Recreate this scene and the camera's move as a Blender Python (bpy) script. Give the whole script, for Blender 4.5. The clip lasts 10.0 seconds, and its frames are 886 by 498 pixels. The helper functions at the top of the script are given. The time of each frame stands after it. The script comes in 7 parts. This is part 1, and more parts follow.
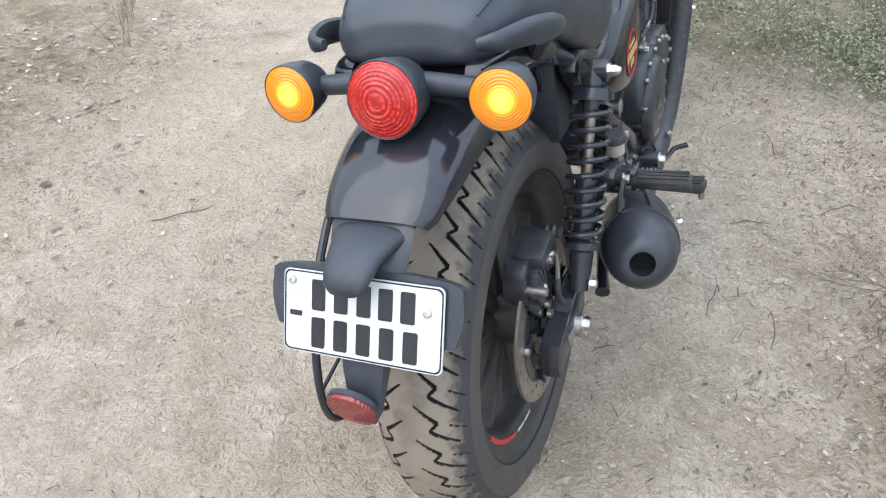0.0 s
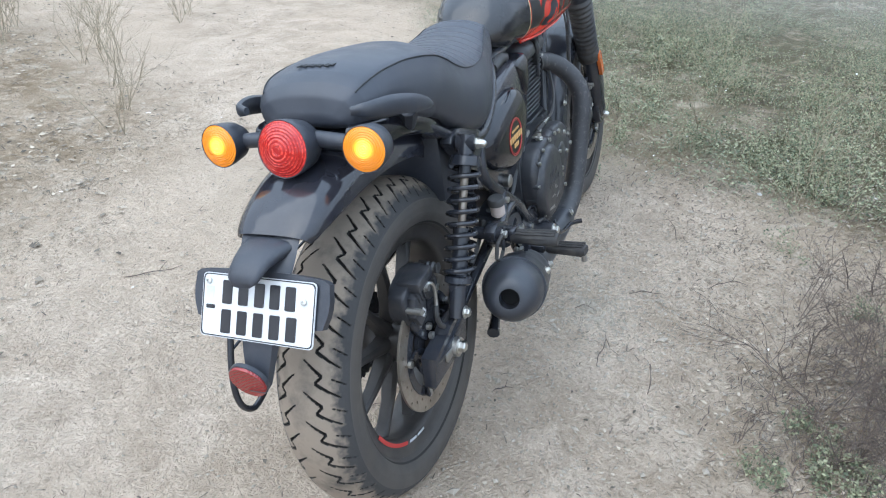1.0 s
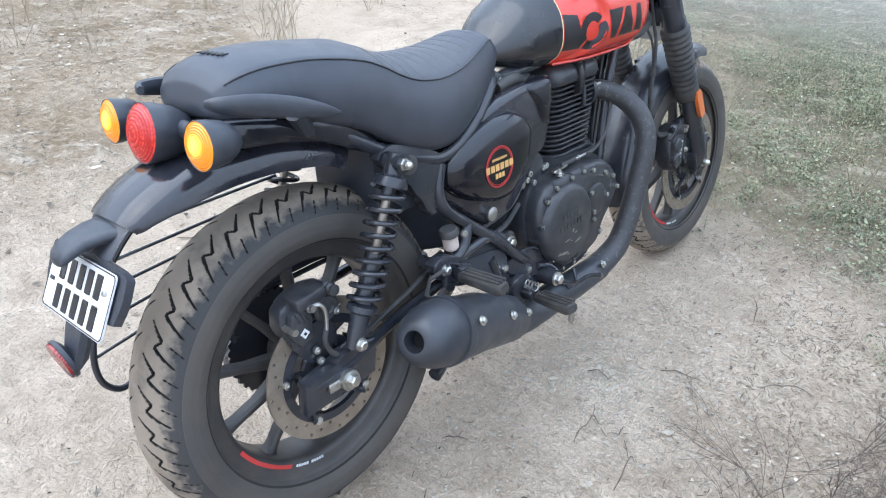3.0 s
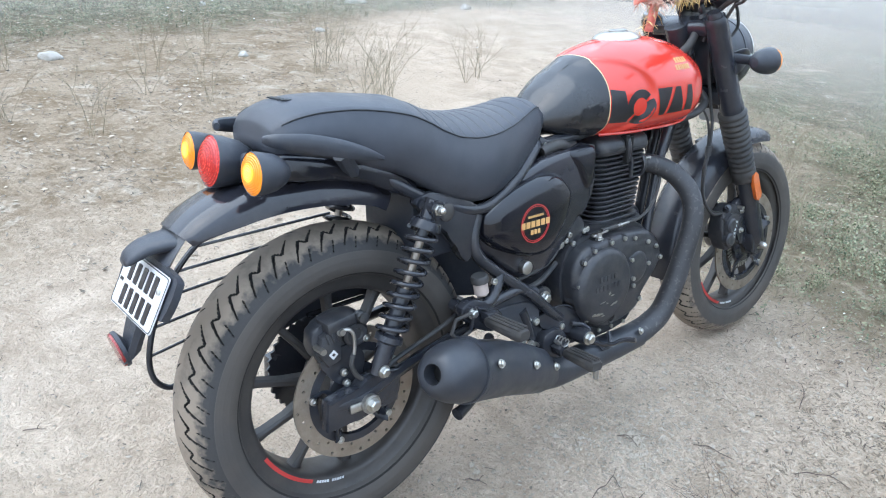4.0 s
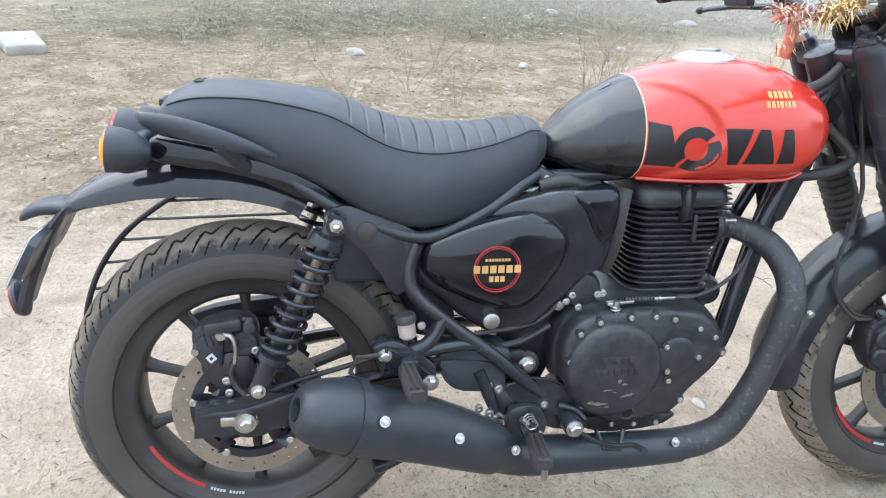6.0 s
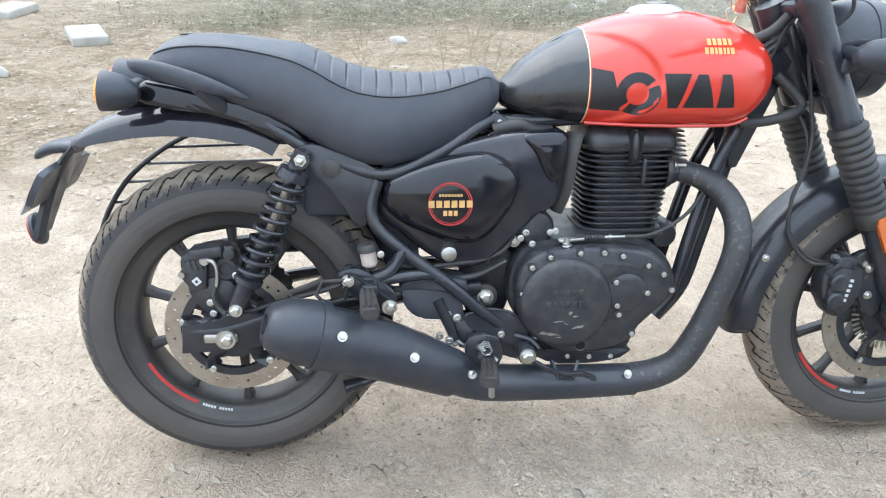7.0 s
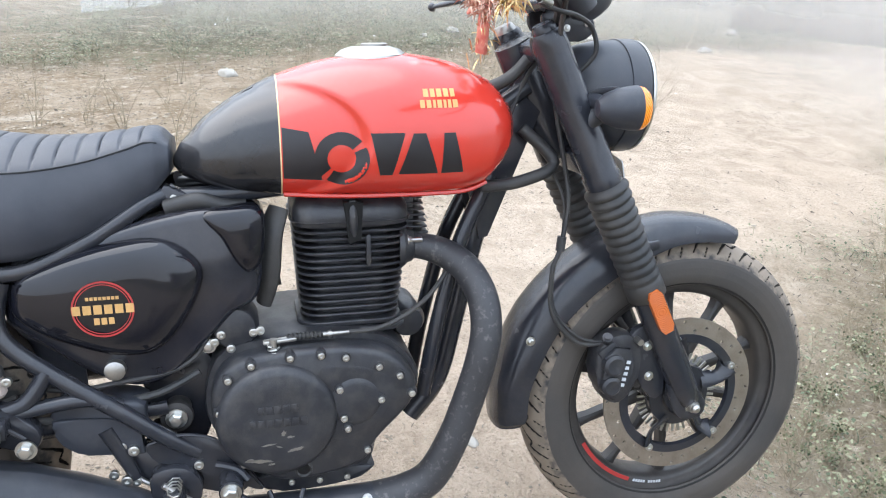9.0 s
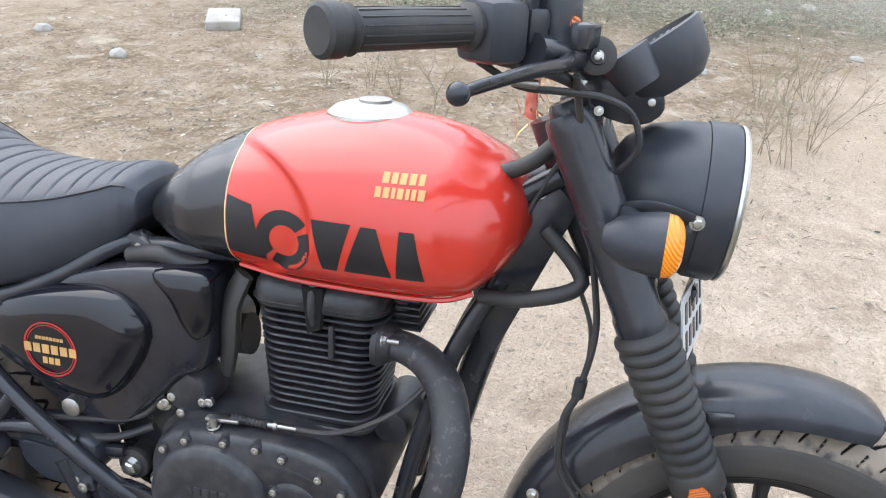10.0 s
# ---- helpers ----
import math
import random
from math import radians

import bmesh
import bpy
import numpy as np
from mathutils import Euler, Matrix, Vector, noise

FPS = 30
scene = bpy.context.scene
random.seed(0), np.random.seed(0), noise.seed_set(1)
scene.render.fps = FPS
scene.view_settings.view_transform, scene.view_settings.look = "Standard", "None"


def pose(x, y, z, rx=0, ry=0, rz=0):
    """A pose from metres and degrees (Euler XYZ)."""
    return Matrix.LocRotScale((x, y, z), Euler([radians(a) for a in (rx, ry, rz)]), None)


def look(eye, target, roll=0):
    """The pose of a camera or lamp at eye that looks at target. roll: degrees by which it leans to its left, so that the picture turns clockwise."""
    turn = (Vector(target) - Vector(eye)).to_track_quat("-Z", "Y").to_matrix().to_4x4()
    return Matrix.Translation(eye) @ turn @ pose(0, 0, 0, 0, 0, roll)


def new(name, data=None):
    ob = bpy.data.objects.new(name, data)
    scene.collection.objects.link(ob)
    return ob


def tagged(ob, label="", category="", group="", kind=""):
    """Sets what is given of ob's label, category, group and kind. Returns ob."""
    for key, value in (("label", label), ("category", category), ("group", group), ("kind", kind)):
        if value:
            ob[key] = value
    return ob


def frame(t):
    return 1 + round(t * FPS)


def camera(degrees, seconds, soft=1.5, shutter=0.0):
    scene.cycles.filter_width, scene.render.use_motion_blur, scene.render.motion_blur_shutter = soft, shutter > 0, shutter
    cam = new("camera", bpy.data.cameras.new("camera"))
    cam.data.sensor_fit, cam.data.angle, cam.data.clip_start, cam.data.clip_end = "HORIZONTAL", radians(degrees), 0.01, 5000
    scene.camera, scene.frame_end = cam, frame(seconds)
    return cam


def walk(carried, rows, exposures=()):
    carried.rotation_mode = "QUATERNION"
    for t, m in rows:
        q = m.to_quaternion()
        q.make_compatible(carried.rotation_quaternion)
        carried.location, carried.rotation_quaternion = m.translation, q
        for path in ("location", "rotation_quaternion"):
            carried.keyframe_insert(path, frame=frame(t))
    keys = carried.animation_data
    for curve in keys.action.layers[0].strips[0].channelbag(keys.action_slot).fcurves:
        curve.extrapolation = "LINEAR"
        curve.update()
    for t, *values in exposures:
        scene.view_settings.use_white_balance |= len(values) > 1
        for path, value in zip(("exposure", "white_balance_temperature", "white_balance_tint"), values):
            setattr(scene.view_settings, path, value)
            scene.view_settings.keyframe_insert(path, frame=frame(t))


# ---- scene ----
cam = camera(60.77, 10.0, soft=1.1)
ROWS = [
    (0, 0.2186, -0.8241, 1.1369, 50.96, 1.06, 22.13),
    (0.2, 0.2392, -0.9099, 1.1588, 53.24, 0.08, 23.84),
    (0.5, 0.2936, -0.9867, 1.1894, 56.64, -1.06, 24.39),
    (0.7, 0.3626, -1.0110, 1.1994, 58.10, -1.43, 23.74),
    (1, 0.4826, -1.0307, 1.1944, 59.24, -0.58, 22.73),
    (1.5, 0.5623, -0.9976, 1.1861, 58.71, -0.08, 20.13),
    (2, 0.6067, -0.8459, 1.1696, 57.92, -0.11, 20.46),
    (2.5, 0.6698, -0.6772, 1.1763, 58.09, -0.86, 30.28),
    (2.7, 0.7466, -0.6403, 1.1685, 58.48, -1.39, 35.94),
    (3.8, 0.9846, -0.6312, 1.1885, 62.23, -3.70, 51.51),
    (4, 1.0074, -0.6322, 1.1837, 64.27, -3.87, 51.67),
    (4.5, 1.0288, -0.5295, 1.1810, 67.82, -2.97, 53.54),
    (5, 0.9970, -0.2650, 1.1805, 67.80, -3.14, 60.17),
    (5.2, 1.0011, -0.1917, 1.2014, 67.57, -3.52, 64.25),
    (5.5, 1.0215, -0.0962, 1.2071, 65.33, -4.04, 71.40),
    (5.7, 1.0524, -0.0127, 1.1776, 64.15, -3.86, 75.64),
    (6.8, 1.2910, 0.2710, 1.1243, 65.52, -1.44, 85.22),
    (7, 1.3039, 0.2726, 1.1100, 63.80, -1.57, 84.80),
    (7.5, 1.3121, 0.2673, 1.0977, 64.26, -2.78, 81.84),
    (8, 1.2874, 0.3044, 1.1118, 66.71, -4.36, 78.06),
    (8.5, 1.2241, 0.4136, 1.1270, 67.26, -4.10, 74.28),
    (9, 1.0443, 0.6279, 1.0995, 65.96, -2.58, 76.19),
    (9.2, 0.9576, 0.7609, 1.1268, 66.09, -2.32, 78.06),
    (9.5, 0.8790, 0.8950, 1.1838, 63.65, -1.57, 84.38),
    (9.7, 0.8001, 0.9951, 1.2085, 62.57, -1.15, 92.12),
    (10, 0.7428, 1.1075, 1.1927, 61.83, -1.38, 103.36),
]
EXPOSURES = [(0, 0.74, 6250, 10), (0.3, 0.66, 6000, 8), (1.0, 0.72, 5900, 8), (2.0, 0.86, 5900, 9), (2.5, 1.02, 5850, 11), (4.0, 0.96, 5850, 8), (4.5, 0.93, 5900, 9), (5.2, 0.90, 6050, 9), (6.8, 1.14, 6250, 8), (7.5, 1.22, 6200, 9), (8.0, 1.28, 6150, 8), (8.5, 1.02, 6250, 9), (9.0, 1.06, 6400, 12), (9.5, 0.76, 6750, 12), (10.0, 0.88, 6500, 13)]
walk(cam, [(t, pose(x, y, z, rx, ry, rz)) for t, x, y, z, rx, ry, rz in ROWS], EXPOSURES)

# world: a pale foggy sky, and one broad soft sun behind it
SUN_HEIGHT, SUN_TURN = 58.0, 215.0
world = bpy.data.worlds.new("foggy_sky")
scene.world = world
world.use_nodes = True
wn = world.node_tree
wn.nodes.clear()
w_out = wn.nodes.new("ShaderNodeOutputWorld")
w_bg = wn.nodes.new("ShaderNodeBackground")
w_sky = wn.nodes.new("ShaderNodeTexSky")
w_sky.sky_type = "NISHITA"
w_sky.sun_disc = False
w_sky.sun_elevation, w_sky.sun_rotation = radians(SUN_HEIGHT), radians(SUN_TURN)
w_sky.dust_density = 6.0
w_mix = wn.nodes.new("ShaderNodeMixRGB")
w_mix.inputs["Fac"].default_value = 0.86
w_co = wn.nodes.new("ShaderNodeTexCoord")
w_xyz = wn.nodes.new("ShaderNodeSeparateXYZ")
w_rise = wn.nodes.new("ShaderNodeMapRange")
w_fog = wn.nodes.new("ShaderNodeMixRGB")
w_fog.inputs["Color1"].default_value, w_fog.inputs["Color2"].default_value = (6.6, 7.1, 7.7, 1), (9.6, 11.5, 13.8, 1)
wn.links.new(w_co.outputs["Generated"], w_xyz.inputs["Vector"])
wn.links.new(w_xyz.outputs["Z"], w_rise.inputs["Value"])
wn.links.new(w_rise.outputs["Result"], w_fog.inputs["Fac"])
wn.links.new(w_fog.outputs["Color"], w_mix.inputs["Color2"])
wn.links.new(w_sky.outputs["Color"], w_mix.inputs["Color1"])
wn.links.new(w_mix.outputs["Color"], w_bg.inputs["Color"])
w_bg.inputs["Strength"].default_value = 0.14
wn.links.new(w_bg.outputs["Background"], w_out.inputs["Surface"])
sun = new("sun", bpy.data.lights.new("sun", "SUN"))
sun.data.energy, sun.data.angle, sun.data.color = 1.2, radians(75), (1.0, 0.97, 0.92)
sun.matrix_world = look((0, 0, 0), (-math.sin(radians(SUN_TURN)) * math.cos(radians(SUN_HEIGHT)), -math.cos(radians(SUN_TURN)) * math.cos(radians(SUN_HEIGHT)), -math.sin(radians(SUN_HEIGHT))))


# ---- materials ----
def material(name, base, rough=0.6, metal=0.0, other=None, scale=20.0, fine=300.0, bump=0.15, depth=0.001, coat=0.0, mix=0.5, rough_other=None, dust=0.0, dust_colour=(0.33, 0.27, 0.2), dust_scale=9.0, dust_cut=0.55):
    """A surface of two colours mixed by a broad and a fine noise, with fine relief and, if asked, patches of dust."""
    m = bpy.data.materials.new(name)
    m.use_nodes = True
    nt = m.node_tree
    b = nt.nodes["Principled BSDF"]
    co = nt.nodes.new("ShaderNodeTexCoord")
    n1 = nt.nodes.new("ShaderNodeTexNoise")
    n1.inputs["Scale"].default_value, n1.inputs["Detail"].default_value = scale, 6
    n2 = nt.nodes.new("ShaderNodeTexNoise")
    n2.inputs["Scale"].default_value, n2.inputs["Detail"].default_value = fine, 4
    for n in (n1, n2):
        nt.links.new(co.outputs["Object"], n.inputs["Vector"])
    ad = nt.nodes.new("ShaderNodeMath")
    ad.operation = "MULTIPLY_ADD"
    ad.inputs[1].default_value = 0.35
    nt.links.new(n2.outputs["Fac"], ad.inputs[0])
    nt.links.new(n1.outputs["Fac"], ad.inputs[2])
    ramp = nt.nodes.new("ShaderNodeMapRange")
    ramp.inputs["From Min"].default_value, ramp.inputs["From Max"].default_value = 0.45, 0.9
    ramp.inputs["To Max"].default_value = mix * 2
    nt.links.new(ad.outputs[0], ramp.inputs["Value"])
    cm = nt.nodes.new("ShaderNodeMixRGB")
    cm.inputs["Color1"].default_value = (*base, 1)
    cm.inputs["Color2"].default_value = (*(other or [c * 1.35 for c in base]), 1)
    nt.links.new(ramp.outputs["Result"], cm.inputs["Fac"])
    colour = cm.outputs["Color"]
    if dust:
        n3 = nt.nodes.new("ShaderNodeTexNoise")
        n3.inputs["Scale"].default_value, n3.inputs["Detail"].default_value, n3.inputs["Roughness"].default_value = dust_scale, 8, 0.65
        nt.links.new(co.outputs["Object"], n3.inputs["Vector"])
        mr = nt.nodes.new("ShaderNodeMapRange")
        mr.inputs["From Min"].default_value, mr.inputs["From Max"].default_value, mr.inputs["To Max"].default_value = dust_cut - 0.15, dust_cut + 0.15, dust
        nt.links.new(n3.outputs["Fac"], mr.inputs["Value"])
        dm = nt.nodes.new("ShaderNodeMixRGB")
        dm.inputs["Color2"].default_value = (*dust_colour, 1)
        nt.links.new(mr.outputs["Result"], dm.inputs["Fac"])
        nt.links.new(colour, dm.inputs["Color1"])
        colour = dm.outputs["Color"]
    nt.links.new(colour, b.inputs["Base Color"])
    rr = nt.nodes.new("ShaderNodeMapRange")
    rr.inputs["From Min"].default_value, rr.inputs["From Max"].default_value = 0.3, 0.7
    rr.inputs["To Min"].default_value, rr.inputs["To Max"].default_value = rough, rough_other if rough_other is not None else min(1, rough + 0.12)
    nt.links.new(n1.outputs["Fac"], rr.inputs["Value"])
    nt.links.new(rr.outputs["Result"], b.inputs["Roughness"])
    b.inputs["Metallic"].default_value = metal
    b.inputs["Coat Weight"].default_value = coat
    b.inputs["Coat Roughness"].default_value = 0.04
    if bump:
        bp = nt.nodes.new("ShaderNodeBump")
        bp.inputs["Strength"].default_value, bp.inputs["Distance"].default_value = bump, depth
        nt.links.new(n2.outputs["Fac"], bp.inputs["Height"])
        nt.links.new(bp.outputs["Normal"], b.inputs["Normal"])
    return m


M_BLACK = material("satin_black_paint", (0.017, 0.019, 0.025), 0.15, rough_other=0.28, dust=0.05, dust_scale=14)
M_MATT = material("matt_black_paint", (0.026, 0.029, 0.037), 0.34, fine=500, bump=0.1, dust=0.06, dust_scale=12)
M_GLOSS = material("gloss_black_paint", (0.006, 0.0065, 0.010), 0.05, bump=0.0, dust=0.02, rough_other=0.09)
M_FENDER = material("dark_gloss_fender_paint", (0.013, 0.014, 0.02), 0.08, bump=0.0, coat=0.15, dust=0.05, dust_scale=6, rough_other=0.16)
M_NAVY = material("black_tank_paint", (0.010, 0.011, 0.014), 0.16, bump=0.0, coat=0.2, rough_other=0.24, dust=0.04)
M_RED = material("orange_red_tank_paint", (0.56, 0.037, 0.022), 0.22, other=(0.55, 0.034, 0.020), bump=0.0, coat=0.5, rough_other=0.26)
M_CREAM = material("cream_stripe", (0.50, 0.37, 0.20), 0.4, bump=0.0)
M_GOLD = material("gold_decal", (0.50, 0.29, 0.105), 0.4, bump=0.0)
M_DECALRED = material("red_decal", (0.33, 0.026, 0.024), 0.4, bump=0.0)
M_DECALBLACK = material("black_decal", (0.012, 0.011, 0.013), 0.3, bump=0.0)
M_VINYL = material("black_seat_vinyl", (0.025, 0.029, 0.039), 0.36, fine=900, bump=0.35, depth=0.0006, rough_other=0.5, dust=0.05, dust_scale=5)
M_STITCH = material("dark_stitching", (0.012, 0.013, 0.015), 0.5)
M_PLASTIC = material("grained_black_plastic", (0.023, 0.026, 0.034), 0.30, fine=700, bump=0.25, rough_other=0.55, dust=0.12, dust_colour=(0.16, 0.145, 0.13), dust_scale=60, dust_cut=0.64)
M_RUBBER = material("black_rubber", (0.020, 0.021, 0.023), 0.48, fine=350, bump=0.2, rough_other=0.65, dust=0.10, dust_scale=10)
M_SIDEWALL = material("dusty_tyre_sidewall", (0.036, 0.034, 0.033), 0.55, fine=300, bump=0.2, rough_other=0.75, dust=0.6, dust_colour=(0.078, 0.066, 0.055), dust_scale=6, dust_cut=0.44)
# the dust lies on the crown, where the tyre runs on the ground, with a ragged edge on the shoulder
def crown_dust(m):
    nt = m.node_tree
    dm = [n for n in nt.nodes if n.type == "MIX_RGB"][-1]
    fac = dm.inputs["Fac"].links[0].from_socket
    co = [n for n in nt.nodes if n.type == "TEX_COORD"][0]
    sep, size, edge, rag, cut, both = (nt.nodes.new(k) for k in ("ShaderNodeSeparateXYZ", "ShaderNodeMath", "ShaderNodeTexNoise", "ShaderNodeMath", "ShaderNodeMapRange", "ShaderNodeMath"))
    size.operation, rag.operation, both.operation = "ABSOLUTE", "MULTIPLY_ADD", "MULTIPLY"
    edge.inputs["Scale"].default_value, edge.inputs["Detail"].default_value = 55, 8
    rag.inputs[1].default_value = 0.045
    cut.inputs["From Min"].default_value, cut.inputs["From Max"].default_value = 0.082, 0.068
    nt.links.new(co.outputs["Object"], sep.inputs["Vector"])
    nt.links.new(sep.outputs["X"], size.inputs[0])
    nt.links.new(co.outputs["Object"], edge.inputs["Vector"])
    nt.links.new(edge.outputs["Fac"], rag.inputs[0])
    nt.links.new(size.outputs[0], rag.inputs[2])
    nt.links.new(rag.outputs[0], cut.inputs["Value"])
    nt.links.new(cut.outputs["Result"], both.inputs[0])
    nt.links.new(fac, both.inputs[1])
    nt.links.new(both.outputs[0], dm.inputs["Fac"])


M_TREAD = material("dusty_tyre_tread", (0.030, 0.029, 0.029), 0.75, fine=200, bump=0.3, dust=0.95, dust_colour=(0.235, 0.190, 0.146), dust_scale=14, dust_cut=0.34)
crown_dust(M_TREAD)
M_ALLOY = material("black_cast_alloy", (0.022, 0.021, 0.022), 0.36, metal=0.1, rough_other=0.55, dust=0.5, dust_colour=(0.092, 0.080, 0.068), dust_scale=8, dust_cut=0.48)
M_CAST = material("black_engine_casting", (0.018, 0.019, 0.023), 0.28, fine=420, bump=0.4, depth=0.0007, rough_other=0.55, dust=0.40, dust_colour=(0.10, 0.092, 0.082), dust_scale=38, dust_cut=0.60)
M_STEEL = material("brushed_steel", (0.50, 0.49, 0.47), 0.34, metal=1.0, other=(0.35, 0.34, 0.32), bump=0.05)
M_DISC = material("worn_brake_disc_steel", (0.38, 0.335, 0.285), 0.38, metal=0.8, other=(0.26, 0.22, 0.18), scale=30, bump=0.1, dust=0.3, dust_colour=(0.28, 0.23, 0.18))
M_CHROME = material("bright_zinc_bolt", (0.56, 0.56, 0.55), 0.26, metal=1.0, other=(0.55, 0.54, 0.5), bump=0.0)
M_EXHAUST = material("heat_resistant_black_exhaust", (0.022, 0.0245, 0.031), 0.28, fine=500, bump=0.15, rough_other=0.5, dust=0.10, dust_colour=(0.2, 0.18, 0.16), dust_scale=18, dust_cut=0.62)
M_SCUFF = material("scuffed_exhaust_pipe", (0.030, 0.030, 0.033), 0.46, fine=160, bump=0.2, dust=0.6, dust_colour=(0.28, 0.26, 0.24), dust_scale=90, dust_cut=0.70)
M_PLATE = material("white_plate", (0.60, 0.61, 0.62), 0.35, bump=0.0, other=(0.54, 0.55, 0.56), dust=0.2, dust_colour=(0.45, 0.40, 0.34), dust_scale=25)
M_PLATEGREY = material("grey_hologram", (0.42, 0.44, 0.46), 0.4, bump=0.0)
M_RESERVOIR = material("milky_fluid_reservoir", (0.36, 0.30, 0.27), 0.3, bump=0.0)
M_PEG = material("dust_worn_footrest_rubber", (0.024, 0.023, 0.023), 0.65, fine=200, bump=0.3, dust=0.4, dust_colour=(0.11, 0.092, 0.075), dust_scale=40, dust_cut=0.58)
# rubber darker than the tread, with the shade of grooves in its colour
M_GROOVESHADE = material("shade_dark_groove_rubber", (0.014, 0.013, 0.012), 0.9, fine=200, bump=0.1)
M_MIRROR = material("mirror_glass", (0.85, 0.86, 0.87), 0.02, metal=1.0, bump=0.0, rough_other=0.03)
# near-black that paints the shade inside openings
M_RECESSSHADE = material("painted_recess_shade", (0.004, 0.004, 0.004), 0.9, bump=0.0)


def lens_material(name, colour, glow, bulb=0.0, cells=160, rough=0.12, deep=None, rib=0.0033):
    """A plastic lens with round ribs; a bulb lights it most round its middle."""
    m = bpy.data.materials.new(name)
    m.use_nodes = True
    nt = m.node_tree
    b = nt.nodes["Principled BSDF"]
    b.inputs["Base Color"].default_value = (*colour, 1)
    b.inputs["Roughness"].default_value = rough
    b.inputs["Coat Weight"].default_value = 0.25
    b.inputs["Emission Color"].default_value = (*colour, 1)
    b.inputs["Emission Strength"].default_value = glow
    co = nt.nodes.new("ShaderNodeTexCoord")
    n = nt.nodes.new("ShaderNodeTexVoronoi")
    n.inputs["Scale"].default_value = cells
    nt.links.new(co.outputs["Object"], n.inputs["Vector"])
    ln = nt.nodes.new("ShaderNodeVectorMath")
    ln.operation = "LENGTH"
    nt.links.new(co.outputs["Object"], ln.inputs[0])
    wave = nt.nodes.new("ShaderNodeMath")
    wave.operation = "MULTIPLY"
    wave.inputs[1].default_value = 2 * math.pi / rib
    nt.links.new(ln.outputs["Value"], wave.inputs[0])
    ripple = nt.nodes.new("ShaderNodeMath")
    ripple.operation = "SINE"
    nt.links.new(wave.outputs[0], ripple.inputs[0])
    both = nt.nodes.new("ShaderNodeMath")
    both.operation = "MULTIPLY_ADD"
    both.inputs[1].default_value = 0.35
    nt.links.new(n.outputs["Distance"], both.inputs[0])
    nt.links.new(ripple.outputs[0], both.inputs[2])
    bp = nt.nodes.new("ShaderNodeBump")
    bp.inputs["Strength"].default_value, bp.inputs["Distance"].default_value = 0.55, 0.0009
    nt.links.new(both.outputs[0], bp.inputs["Height"])
    nt.links.new(bp.outputs["Normal"], b.inputs["Normal"])
    if deep:
        # painted glints of the inner facets: cells and rings vary colour and glow
        bright = nt.nodes.new("ShaderNodeSeparateColor")
        nt.links.new(n.outputs["Color"], bright.inputs["Color"])
        cut = nt.nodes.new("ShaderNodeMapRange")
        cut.inputs["From Min"].default_value, cut.inputs["From Max"].default_value = 0.55, 1.75
        rings = nt.nodes.new("ShaderNodeMath")
        rings.operation = "MULTIPLY_ADD"
        rings.inputs[1].default_value = 0.42
        nt.links.new(ripple.outputs[0], rings.inputs[0])
        nt.links.new(bright.outputs["Red"], rings.inputs[2])
        nt.links.new(rings.outputs[0], cut.inputs["Value"])
        glint_mix = nt.nodes.new("ShaderNodeMixRGB")
        glint_mix.inputs["Color1"].default_value, glint_mix.inputs["Color2"].default_value = (*deep, 1), (*colour, 1)
        nt.links.new(cut.outputs["Result"], glint_mix.inputs["Fac"])
        nt.links.new(glint_mix.outputs["Color"], b.inputs["Base Color"])
        nt.links.new(glint_mix.outputs["Color"], b.inputs["Emission Color"])
    if bulb:
        fall = nt.nodes.new("ShaderNodeMapRange")
        fall.interpolation_type = "SMOOTHERSTEP"
        fall.inputs["From Min"].default_value, fall.inputs["From Max"].default_value, fall.inputs["To Min"].default_value, fall.inputs["To Max"].default_value = 0.003, 0.020, bulb, glow
        nt.links.new(ln.outputs["Value"], fall.inputs["Value"])
        nt.links.new(fall.outputs["Result"], b.inputs["Emission Strength"])
        warm = nt.nodes.new("ShaderNodeMixRGB")
        warm.inputs["Color1"].default_value, warm.inputs["Color2"].default_value = (*colour, 1), (1.0, 0.50, 0.05, 1)
        hot = nt.nodes.new("ShaderNodeMapRange")
        hot.inputs["From Min"].default_value, hot.inputs["From Max"].default_value = 0.022, 0.009
        nt.links.new(ln.outputs["Value"], hot.inputs["Value"])
        nt.links.new(hot.outputs["Result"], warm.inputs["Fac"])
        nt.links.new(warm.outputs["Color"], b.inputs["Emission Color"])
    return m


M_AMBER = lens_material("lit_amber_lens", (0.72, 0.22, 0.010), 0.20, bulb=1.9)
M_REDLENS = lens_material("red_tail_lens", (0.85, 0.07, 0.045), 0.20, cells=300, rough=0.08, deep=(0.30, 0.006, 0.006))
M_REFLECT = lens_material("red_reflector", (0.22, 0.012, 0.012), 0.0)
M_ORANGEREF = lens_material("orange_reflector", (0.56, 0.13, 0.025), 0.0)
M_GLASS = material("headlight_glass", (0.6, 0.62, 0.63), 0.06, bump=0.0, coat=0.5)


